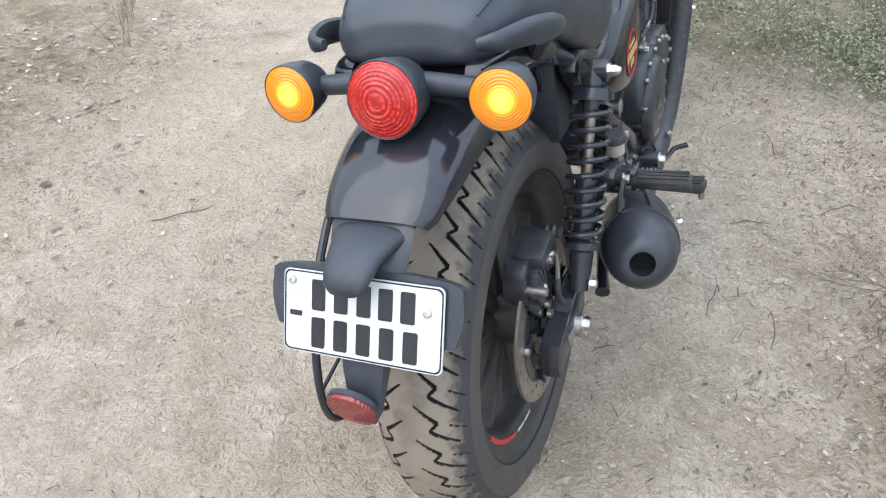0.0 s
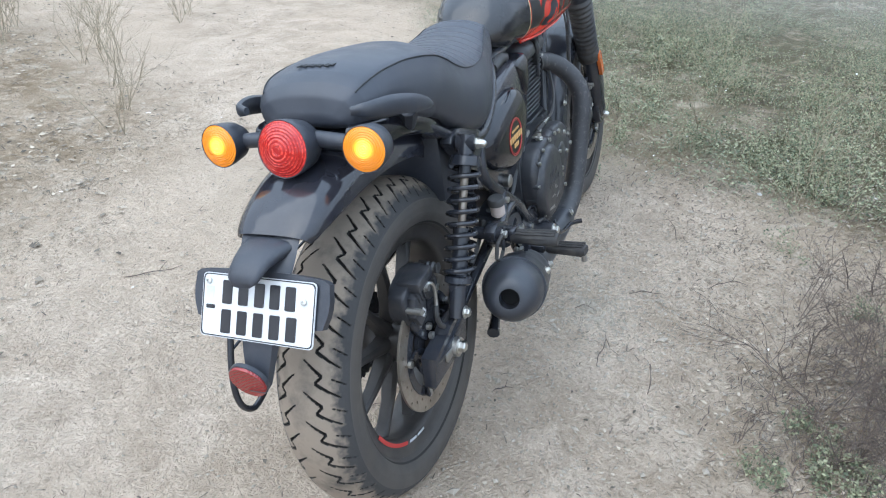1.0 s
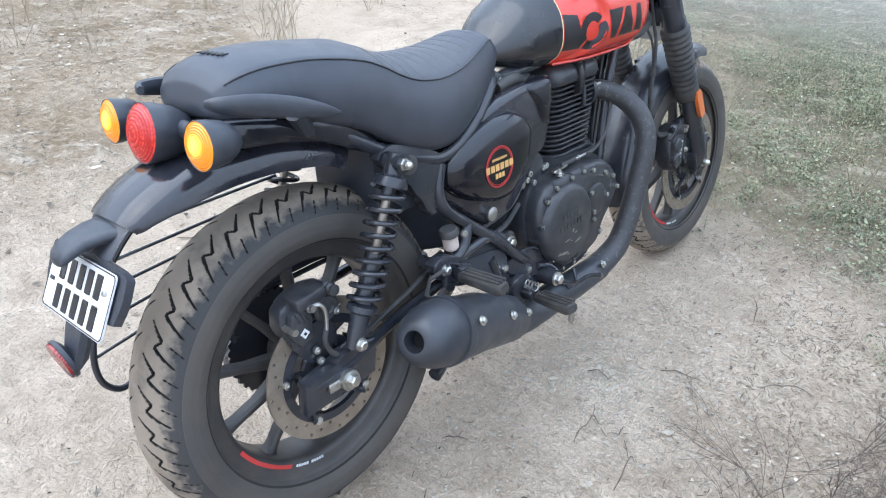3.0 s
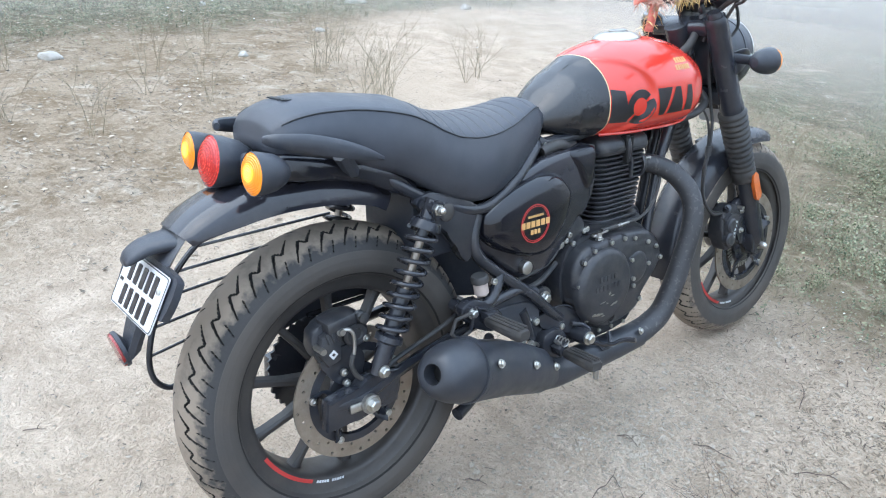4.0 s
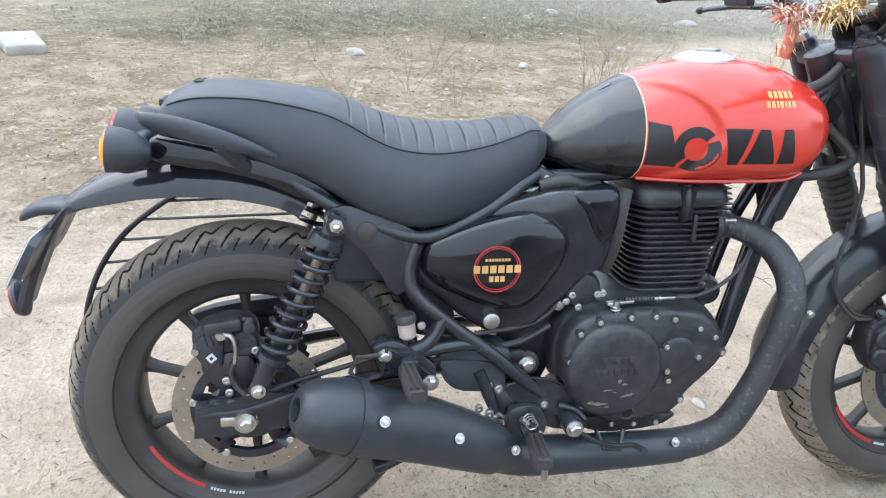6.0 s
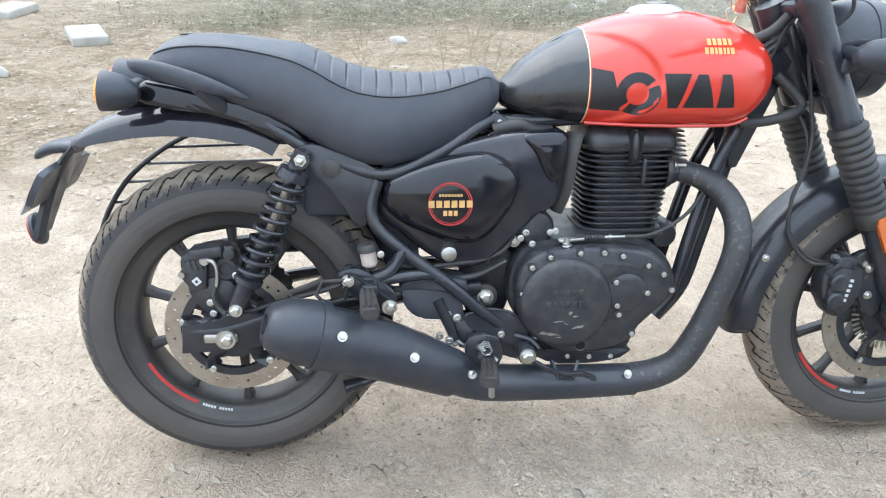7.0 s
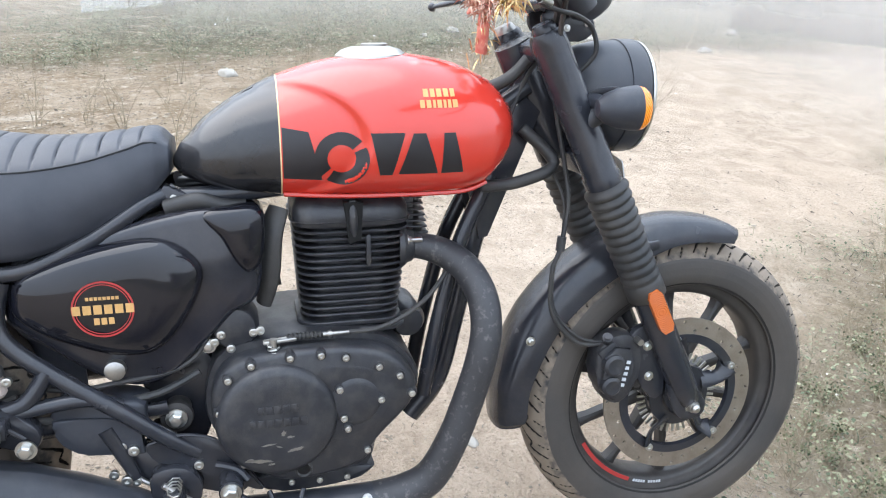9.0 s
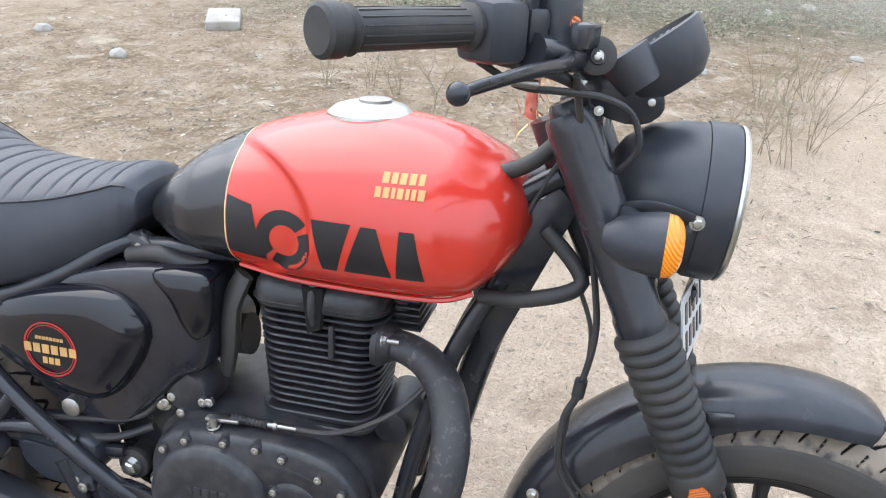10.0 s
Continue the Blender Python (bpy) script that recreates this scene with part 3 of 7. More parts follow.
def ring_on_tank(cy, cz, r0, r1, a0, a1, lift=0.0007, n=30, squash=1.0):
    bm = bmesh.new()
    rows = []
    for k in range(n + 1):
        a = radians(a0 + (a1 - a0) * k / n)
        rows.append([bm.verts.new((tank_side(cy + r * math.cos(a), cz + squash * r * math.sin(a)) + lift, cy + r * math.cos(a), cz + squash * r * math.sin(a))) for r in (r0, (r0 + r1) / 2, r1)])
    for p, q in zip(rows, rows[1:]):
        for j in range(2):
            bm.faces.new((p[j], p[j + 1], q[j + 1], q[j]))
    return bm


# the large mark on the tank's side, as plain shapes: a block, a broken ring, two wedges and a bar
def big_mark(name, bm):
    part(name, bm, M_DECALBLACK, tank, "large black mark on the tank's side")


big_mark("tank_mark", on_tank([(0.6675, 0.806), (0.704, 0.800), (0.722, 0.730), (0.6675, 0.733)]))
big_mark("tank_mark", ring_on_tank(0.749, 0.762, 0.020, 0.038, 40, 222))
big_mark("tank_mark", ring_on_tank(0.749, 0.762, 0.020, 0.038, 236, 386))
big_mark("tank_mark", on_tank([(0.789, 0.799), (0.838, 0.799), (0.820, 0.738), (0.802, 0.738)]))
big_mark("tank_mark", on_tank([(0.850, 0.798), (0.868, 0.798), (0.887, 0.739), (0.829, 0.739)]))
big_mark("tank_mark", on_tank([(0.895, 0.798), (0.912, 0.798), (0.926, 0.739), (0.892, 0.739)]))
for row_z, y0, widths in ((0.853, 0.868, (9, 8, 9, 9, 8)), (0.838, 0.862, (8, 8, 5, 8, 5, 6, 9))):
    y = y0
    for w in widths:
        e = w / 1000
        part("small_tank_mark", on_tank([(y, row_z + 0.0055), (y + e * 0.85, row_z + 0.0055), (y + e * 0.85, row_z - 0.0055), (y, row_z - 0.0055)], n=2), M_GOLD, tank, "small gold mark")
        y += e + 0.0015
cap = part("filler_cap", lathe([(-0.012, 0.0), (-0.012, 0.056), (-0.002, 0.055), (0.006, 0.046), (0.011, 0.030), (0.0115, 0.0)], (0, 0.812, 0.905), (0, -0.02, 1), seg=48), M_CHROME, tank, "polished metal filler cap")
part("cap_lid", lathe([(0.011, 0.0), (0.011, 0.021), (0.0145, 0.021), (0.016, 0.018), (0.016, 0.0)], (0, 0.818, 0.905), (0, -0.02, 1), seg=32), M_STEEL, cap)

# ---- seat ----
SEAT_TOP = [(-0.116, 0.795), (-0.108, 0.822), (-0.092, 0.838), (-0.070, 0.849), (-0.035, 0.855), (0.025, 0.854), (0.09, 0.847), (0.15, 0.839), (0.18, 0.827), (0.22, 0.809), (0.27, 0.795), (0.33, 0.788), (0.39, 0.788), (0.445, 0.794), (0.482, 0.800), (0.498, 0.796), (0.509, 0.782)]
SEAT_SEAM = [(-0.116, 0.792), (-0.108, 0.812), (-0.092, 0.824), (-0.067, 0.832), (-0.03, 0.836), (0.035, 0.834), (0.098, 0.824), (0.144, 0.812), (0.181, 0.795), (0.209, 0.778), (0.247, 0.762), (0.296, 0.754), (0.346, 0.755), (0.405, 0.763), (0.456, 0.776), (0.486, 0.785), (0.509, 0.776)]
SEAT_BOT = [(-0.116, 0.780), (-0.10, 0.770), (-0.067, 0.765), (0.006, 0.748), (0.095, 0.720), (0.132, 0.702), (0.169, 0.678), (0.216, 0.651), (0.26, 0.637), (0.304, 0.634), (0.344, 0.641), (0.405, 0.661), (0.455, 0.685), (0.485, 0.710), (0.509, 0.738)]
SEAT_HALF = [(-0.116, 0.060), (-0.108, 0.082), (-0.092, 0.097), (-0.06, 0.107), (0.0, 0.114), (0.1, 0.122), (0.2, 0.128), (0.28, 0.132), (0.34, 0.126), (0.40, 0.108), (0.45, 0.090), (0.49, 0.077), (0.509, 0.066)]
RIBS = [0.178 + 0.0268 * k for k in range(12)]


def seat_ring(y):
    zt, zs, zb, w = (at_profile(t, y) for t in (SEAT_TOP, SEAT_SEAM, SEAT_BOT, SEAT_HALF))
    ws = 0.86 * w
    drop = zt - zs
    half = []
    groove = 0.0
    for r in RIBS:
        groove = max(groove, 1 - abs(y - r) / 0.0026)
    puff = 0.0
    if RIBS[0] <= y <= RIBS[-1]:
        puff = 0.0013 * math.sin(math.pi * ((y - RIBS[0]) / 0.0268 % 1.0)) ** 0.6
    for k in range(9):
        u = k / 8
        edge = min(1.0, (1 - u) * 6)
        z = zt - drop * u**2.4 + (puff - 0.0030 * max(0, groove)) * edge
        half.append((ws * u, z))
    half += [(ws + 0.001, zs - 0.0025), (ws + 0.5 * (w - ws) + 0.002, zs - 0.2 * (zs - zb)), (w, zs - 0.45 * (zs - zb)), (w * 0.995, zs - 0.7 * (zs - zb)), (w * 0.95, zs - 0.9 * (zs - zb)), (w * 0.88, zb), (w * 0.5, zb - 0.002)]
    return [(x, y, z) for x, z in half] + [(0, y, zb - 0.002)] + [(-x, y, z) for x, z in reversed(half[1:])]


ys = [-0.116 + 0.625 * k / 480 for k in range(481)]
seat = part("seat", loft([seat_ring(y) for y in ys]), M_VINYL, bike, "black ribbed two-up vinyl seat", sharp=70)
for side in (1, -1):
    pts = [(side * (0.86 * at_profile(SEAT_HALF, y) + 0.0006), y, at_profile(SEAT_SEAM, y) + 0.0002) for y in [-0.095 + 0.59 * k / 36 for k in range(37)]]
    part("seam_piping", tube(pts, 0.0014, seg=6, n=2), M_STITCH, seat, "dark stitched seam")
# tiny pressed mark on the seat's tail
for k in range(10):
    x = -0.032 + 0.0065 * k
    part("pressed_mark", block((x, -0.052 if k % 2 else -0.056, 0.8528), (0.0045, 0.012, 0.002), 0.0005), M_STITCH, seat, "dark pressed mark")

# ---- rear mudguard ----
def arch(path, halves, depths, thick=0.004, inner=0.0):
    """A mudguard: a rounded channel along (y, z) points with an outward normal, half-widths and side depths."""
    pts = [Vector((p[0], p[1], h, d)) for p, h, d in zip(path, halves, depths)]
    pts = curve(pts, 6)
    rings = []
    for i, p in enumerate(pts):
        a, b = pts[max(i - 1, 0)], pts[min(i + 1, len(pts) - 1)]
        t = Vector((b.x - a.x, b.y - a.y)).normalized()
        nrm = Vector((-t.y, t.x))
        h, d = p.z, p[3]
        sec = [(0, 0), (0.3, -0.012), (0.55, -0.06), (0.75, -0.17), (0.90, -0.38), (0.98, -0.65), (1.0, -1.0)]
        outer = [(h * u, d * v) for u, v in sec]
        inn = [(max(0, u - (thick if u > 0.6 * h else 0)), v - (thick if u < 0.9 * h else 0)) for u, v in outer]
        half = outer + list(reversed(inn))
        full = half + [(-u, v) for u, v in reversed(half)]
        # order: right outer crown->edge, right inner edge->crown, left inner crown->edge, left outer edge->crown
        rings.append([(u, p.x + nrm.x * v, p.y + nrm.y * v) for u, v in full])
    return loft(rings)


path = [(0.125, 0.690), (0.08, 0.716), (0.0, 0.733), (-0.08, 0.735), (-0.15, 0.726), (-0.195, 0.713), (-0.235, 0.694), (-0.258, 0.678), (-0.268, 0.670)]
part("rear_mudguard", arch([(y, z) for y, z in reversed(path)], [0.062, 0.068, 0.073, 0.078, 0.080, 0.082, 0.084, 0.084, 0.080], [0.022, 0.027, 0.035, 0.045, 0.050, 0.055, 0.058, 0.058, 0.055]), M_FENDER, bike, "glossy dark rear mudguard")
# tail frame under the seat
part("tail_frame", prism(rounded([(-0.10, 0.745), (-0.05, 0.765), (0.05, 0.745), (0.15, 0.70), (0.17, 0.66), (0.10, 0.675), (0.0, 0.715), (-0.09, 0.728)], 4), -0.072, 0.072, 0.006), M_PLASTIC, bike)
for s in (1, -1):
    part("subframe_tube", tube([(s * 0.085, -0.06, 0.742), (s * 0.09, 0.05, 0.725), (s * 0.098, 0.11, 0.692), (s * 0.105, 0.18, 0.652), (s * 0.11, 0.29, 0.615), (s * 0.10, 0.39, 0.648), (s * 0.075, 0.47, 0.695), (s * 0.05, 0.51, 0.712)], 0.0115), M_BLACK, bike)
    # grab rail: a flat blade that wraps round the tail and tapers forwards
    rail = curve([(0.092, -0.132, 0.806, 0.006), (0.112, -0.122, 0.805, 0.011), (0.129, -0.075, 0.797, 0.015), (0.137, -0.02, 0.782, 0.015), (0.134, 0.03, 0.766, 0.010), (0.124, 0.066, 0.752, 0.003)], 6)
    rings = []
    for k, p in enumerate(rail):
        q0, q1 = rail[max(k - 1, 0)], rail[min(k + 1, len(rail) - 1)]
        t = Vector((q1[0] - q0[0], q1[1] - q0[1], 0)).normalized()
        n_ = Vector((-t.y, t.x, 0))
        w, th = p[3], 0.34 * p[3] + 0.003
        rings.append([(s * (p[0] + n_.x * th * u), p[1] + n_.y * th * u, p[2] + w * v) for u, v in ((0.0, 1.0), (0.7, 0.8), (1.0, 0.2), (0.9, -0.6), (0.3, -1.0), (-0.4, -1.0), (-0.9, -0.5), (-0.9, 0.4), (-0.5, 0.85))])
    part("grab_rail", loft(rings), M_PLASTIC, bike, "black moulded grab rail")
    part("rail_bracket", tube([(s * 0.122, -0.015, 0.772), (s * 0.105, 0.01, 0.742), (s * 0.088, 0.03, 0.72)], [0.016, 0.014, 0.012], seg=8), M_PLASTIC, bike)

for s in (1, -1):
    tail = rounded([(-0.128, 0.752), (-0.110, 0.778), (-0.02, 0.768), (0.07, 0.742), (0.140, 0.706), (0.160, 0.672), (0.135, 0.664), (0.06, 0.700), (-0.05, 0.730), (-0.115, 0.738)], 4)
    part("tail_panel", dome(tail, [(1.0, 0.070), (1.0, 0.090), (0.97, 0.096), (0.88, 0.101), (0.7, 0.105), (0.4, 0.107)], s), M_GLOSS, bike, "glossy black tail side panel", sharp=50)

# ---- tail lights ----
def round_lamp(name, c, axis, r, length, lens_mat, lens_depth, label, stalk_to=None, bulb_at=None):
    d = Vector(axis).normalized()
    prof = [(-length, 0.0), (-length, 0.35 * r), (-0.85 * length, 0.62 * r), (-0.6 * length, 0.86 * r), (-0.25 * length, 0.98 * r), (0, 1.02 * r), (0.002, 1.0 * r), (0.0, 0.93 * r), (0, 0)]
    body = part(name, lathe(prof, c, d, seg=36), M_PLASTIC, bike, label)
    steps = []
    rings_n = 26
    for k in range(rings_n + 1):
        u = 1 - k / rings_n
        steps.append((0.001 + lens_depth * (1 - u**2.2) + (0.0009 if k % 2 and k > 3 else 0.0), 0.985 * r * u))
    off = Vector(bulb_at) if bulb_at else Vector((0, 0, 0))
    part("lens", lathe(steps, -off, d, seg=40), lens_mat, body, "ribbed lens", at=Matrix.Translation(Vector(c) + off), sharp=80)
    if stalk_to:
        part("stalk", tube([Vector(c) - d * (0.45 * length), stalk_to], [0.011, 0.013], seg=12), M_PLASTIC, body)
    return body


round_lamp("tail_light", (0, -0.186, 0.767), (0, -1, 0.20), 0.0425, 0.075, M_REDLENS, 0.014, "round red tail light in a black housing")
for s in (1, -1):
    round_lamp("rear_indicator", (s * 0.127, -0.172, 0.764), (s * 0.05, -1, 0.10), 0.0335, 0.058, M_AMBER, 0.010, "round amber indicator lamp, lit, in a black housing", (s * 0.03, -0.140, 0.766), bulb_at=(0.004, -0.010, 0.004))

# ---- number plate and its holder ----
hold = part("plate_holder", loft([[(x * w, y0 + dy, z0 + dz) for x, dy, dz in ((1, 0, 0), (0.8, 0.014, 0.008), (-0.8, 0.014, 0.008), (-1, 0, 0), (-0.8, -0.014, -0.008), (0.8, -0.014, -0.008))] for y0, z0, w in ((-0.255, 0.668, 0.05), (-0.285, 0.632, 0.048), (-0.305, 0.60, 0.040), (-0.325, 0.56, 0.034), (-0.338, 0.53, 0.030), (-0.352, 0.495, 0.022), (-0.358, 0.478, 0.018))]), M_PLASTIC, bike, "black plastic plate holder")
plate_pose = pose(0.0, -0.3275, 0.582, 90 - 29.0, 0, 0) @ pose(0, 0, 0.0)


def rect(w, h, r, n=5):
    out = []
    for cx, cy, a0 in ((w / 2 - r, h / 2 - r, 0), (-w / 2 + r, h / 2 - r, 90), (-w / 2 + r, -h / 2 + r, 180), (w / 2 - r, -h / 2 + r, 270)):
        for k in range(n + 1):
            a = radians(a0 + 90 * k / n)
            out.append((cx + r * math.cos(a), cy + r * math.sin(a)))
    return out


def slab(outline, z0, z1):
    return loft([[(x, y, z0) for x, y in outline], [(x, y, z1) for x, y in outline]])


part("holder_wing", slab(rounded([(0.115, 0.032), (0.110, -0.01), (0.085, -0.02), (-0.085, -0.02), (-0.110, -0.01), (-0.115, 0.032), (-0.09, 0.052), (0.09, 0.052)], 4), -0.016, -0.004), M_PLASTIC, hold, at=plate_pose)
plate = part("number_plate", slab(rect(0.194, 0.092, 0.007), -0.001, 0.001), M_PLATE, bike, "white number plate with black embossed characters", at=plate_pose)
bm = loft([[(x, y, z) for x, y in rect(0.194 - 2 * i, 0.092 - 2 * i, 0.007)] for i, z in ((0.0012, 0.001), (0.0012, 0.0016), (0.0028, 0.0016), (0.0028, 0.001))], caps=False)
part("plate_border", bm, M_DECALBLACK, plate)
for row, xs in ((0.020, (-0.052, -0.024, 0.004, 0.030, 0.056)), (-0.022, (-0.052, -0.024, 0.004, 0.032, 0.060))):
    for x in xs:
        part("plate_character", slab(rect(0.0165, 0.034, 0.002, 2), 0.001, 0.0022), M_DECALBLACK, plate, "black bar", at=pose(x, row, 0))
part("plate_hologram", slab(rect(0.014, 0.017, 0.001, 1), 0.001, 0.0014), M_PLATEGREY, plate, at=pose(-0.083, 0.018, 0))
part("plate_print", slab(rect(0.016, 0.006, 0.001, 1), 0.001, 0.0014), M_DECALBLACK, plate, at=pose(-0.081, -0.003, 0))
for sx in (-1, 1):
    bolt_at(SCREW, sx * 0.079 - (0.006 if sx < 0 else 0), 0.022 + (0.012 if sx < 0 else -0.004), 0.001, 0.8, plate, (0, -90, 0))
hood = []
for y0, z0, w, h in ((-0.268, 0.652, 0.044, 0.014), (-0.290, 0.652, 0.037, 0.014), (-0.312, 0.649, 0.031, 0.013), (-0.328, 0.643, 0.028, 0.012), (-0.338, 0.637, 0.025, 0.010), (-0.344, 0.632, 0.017, 0.006)):
    hood.append([(w * math.cos(2 * math.pi * k / 20), y0, z0 + h * math.copysign(abs(math.sin(2 * math.pi * k / 20)) ** 0.8, math.sin(2 * math.pi * k / 20))) for k in range(20)])
part("plate_lamp", loft(hood), M_PLASTIC, hold, "moulded plate lamp hood", sharp=70)
ref = part("rear_reflector", lathe([(-0.006, 0.0), (-0.006, 0.029), (0.0, 0.030), (0.003, 0.029), (0.004, 0.0)], (-0.012, -0.372, 0.487), (0, -1, -0.25), seg=32), M_REFLECT, bike, "round red reflector")
part("reflector_case", lathe([(-0.014, 0.0), (-0.014, 0.018), (-0.008, 0.031), (-0.002, 0.0315), (-0.001, 0.030)], (-0.012, -0.372, 0.487), (0, -1, -0.25), seg=32), M_PLASTIC, ref)

# ---- wheel guard bars on the far side ----
guard = [(-0.118, -0.02, 0.675), (-0.118, -0.10, 0.650), (-0.118, -0.165, 0.612), (-0.118, -0.225, 0.560), (-0.118, -0.272, 0.49), (-0.118, -0.298, 0.415), (-0.118, -0.297, 0.365), (-0.118, -0.272, 0.338), (-0.118, -0.24, 0.345)]
g = part("wheel_guard", tube(guard, 0.0055, seg=10), M_BLACK, bike, "black tubular side guard")
for y0, z0, y1, z1 in ((-0.14, 0.627, 0.10, 0.635), (-0.19, 0.593, 0.09, 0.60), (-0.228, 0.555, 0.08, 0.57), (-0.258, 0.512, 0.07, 0.54), (-0.28, 0.462, 0.06, 0.505), (-0.295, 0.41, 0.05, 0.47)):
    part("guard_wire", tube([(-0.118, y0, z0), (-0.118, y1, z1)], 0.0028, seg=6), M_BLACK, g)

# ---- swinging arm, shock absorbers, rear brake ----
for s in (1, -1):
    arm = part("swing_arm", tube([(s * 0.112, -0.075, 0.312), (s * 0.116, 0.0, 0.316), (s * 0.112, 0.12, 0.350), (s * 0.10, 0.30, 0.372), (s * 0.085, 0.48, 0.382)], [0.022, 0.024, 0.021, 0.021, 0.022], seg=12, flat=0.55), M_BLACK, bike)
    part("arm_end", prism([(-0.085, 0.279), (-0.080, 0.337), (-0.011, 0.342), (0.0, 0.360), (0.042, 0.359), (0.079, 0.356), (0.066, 0.290), (-0.015, 0.284)], s * 0.102, s * 0.130, 0.005), M_BLACK, arm)
    top, bot = Vector((s * 0.140, 0.150, 0.650)), Vector((s * 0.136, 0.024, 0.374))
    ax = (bot - top).normalized()
    sh = part("shock_absorber", lathe([(-0.016, 0.0), (-0.016, 0.014), (0.018, 0.016), (0.022, 0.027), (0.034, 0.030), (0.038, 0.030), (0.040, 0.012), (0.060, 0.012), (0.062, 0.0)], top, ax, seg=24), M_BLACK, bike, "black coil-over rear shock absorber")
    part("damper_body", lathe([(0.150, 0.0), (0.150, 0.0155), (0.235, 0.0165), (0.240, 0.026), (0.250, 0.026), (0.255, 0.018), (0.29, 0.016), (0.315, 0.014), (0.315, 0.0)], top, ax, seg=24), M_BLACK, sh)
    part("damper_rod", lathe([(0.04, 0.0), (0.04, 0.0075), (0.16, 0.0075), (0.16, 0.0)], top, ax, seg=16), M_DISC, sh, "dull steel damper rod")
    u = ax.orthogonal().normalized()
    v = ax.cross(u)
    coil = [top + ax * (0.040 + 0.197 * k / 200) + 0.0265 * (math.cos(2 * math.pi * 9.3 * k / 200) * u + math.sin(2 * math.pi * 9.3 * k / 200) * v) for k in range(201)]
    part("spring", tube(coil, 0.0045, seg=8, straight=True), M_BLACK, sh, "black coil spring")
again(BOLT, pose(0.152, 0.024, 0.374) @ Matrix.Scale(1.15, 4), bike)
bolt_at(BOLT, 0.142, 0.003, 0.312, 1.45)
part("axle_washer", lathe([(0.132, 0.0), (0.132, 0.0185), (0.143, 0.0185), (0.143, 0.0)], (0, 0.0, 0.312), seg=20), M_STEEL, bike)
part("axle_adjuster", block((0.134, -0.01, 0.312), (0.005, 0.062, 0.018), 0.004), M_STEEL, bike, "slotted axle plate")
for s in (1, -1):
    part("shock_top_lug", lathe([(-0.018, 0.0), (-0.018, 0.016), (0.018, 0.016), (0.018, 0.0)], (s * 0.142, 0.152, 0.651), seg=20), M_BLACK, bike)
cal = part("rear_caliper", prism(rounded([(-0.082, 0.452), (-0.067, 0.467), (-0.032, 0.479), (0.011, 0.478), (0.025, 0.450), (0.013, 0.404), (-0.017, 0.379), (-0.058, 0.386), (-0.079, 0.417)], 3), 0.058, 0.092, 0.006), M_CAST, bike, "black rear brake caliper")
part("caliper_piston_case", lathe([(0.09, 0.0), (0.09, 0.026), (0.101, 0.025), (0.106, 0.020), (0.106, 0.012), (0.103, 0.010), (0.103, 0.0)], (0, 0.002, 0.438), seg=24), M_CAST, cal)
part("caliper_half", prism([(-0.078, 0.420), (-0.070, 0.452), (-0.046, 0.462), (-0.030, 0.444), (-0.034, 0.400), (-0.060, 0.392)], 0.09, 0.108, 0.005), M_CAST, cal)
for k in range(3):
    part("caliper_rib", block((0.108, -0.060 + 0.010 * k, 0.448), (0.006, 0.004, 0.022), 0.0015, (18, 0, 0)), M_CAST, cal)
part("caliper_bridge", block((0.090, -0.030, 0.470), (0.046, 0.060, 0.022), 0.005, (8, 0, 0)), M_CAST, cal)
part("pad_pin", lathe([(0, 0), (0, 0.006), (0.03, 0.006), (0.03, 0)], (0.090, -0.075, 0.432), (1, 0, 0), seg=12), M_STEEL, cal)
part("slider_boot", lathe([(0.0, 0.008), (0.006, 0.011), (0.010, 0.008), (0.016, 0.011), (0.020, 0.008), (0.026, 0.010), (0.028, 0.0)], (0.092, 0.012, 0.470), (1, 0, 0), seg=14), M_RUBBER, cal)
part("caliper_bracket", prism(rounded([(-0.07, 0.40), (-0.01, 0.42), (0.02, 0.39), (0.01, 0.34), (-0.02, 0.335), (-0.05, 0.36)], 3), 0.086, 0.096, 0.003), M_BLACK, cal)
part("caliper_tag", block((0.1088, -0.051, 0.416), (0.0012, 0.013, 0.013), 0, (38, 0, 0)), M_PLATE, cal, "small pale diamond mark")
part("tag_mark", block((0.1096, -0.051, 0.416), (0.0008, 0.005, 0.005), 0, (38, 0, 0)), M_DECALBLACK, cal)
part("banjo_bolt", lathe([(0.092, 0), (0.092, 0.0085), (0.112, 0.0085), (0.112, 0.006), (0.118, 0.006), (0.118, 0)], (0, -0.034, 0.456), seg=12), M_STEEL, cal, "bright brake hose fitting")
part("hose_pipe", tube([(0.110, -0.034, 0.456), (0.114, -0.020, 0.457), (0.116, -0.012, 0.444), (0.116, -0.012, 0.420), (0.116, -0.016, 0.402)], 0.0036, seg=8), M_STEEL, cal, "bright bent hose pipe")
part("brake_hose", tube([(0.116, -0.015, 0.408), (0.117, -0.021, 0.388), (0.118, -0.008, 0.360), (0.121, 0.02, 0.352), (0.115, 0.09, 0.372), (0.11, 0.20, 0.40), (0.10, 0.28, 0.43)], 0.0048, seg=8), M_RUBBER, cal)
for y, z in ((-0.026, 0.350), (-0.030, 0.372), (-0.003, 0.287), (0.020, 0.425)):
    bolt_at(SCREW, 0.100, y, z, 1.3, cal)

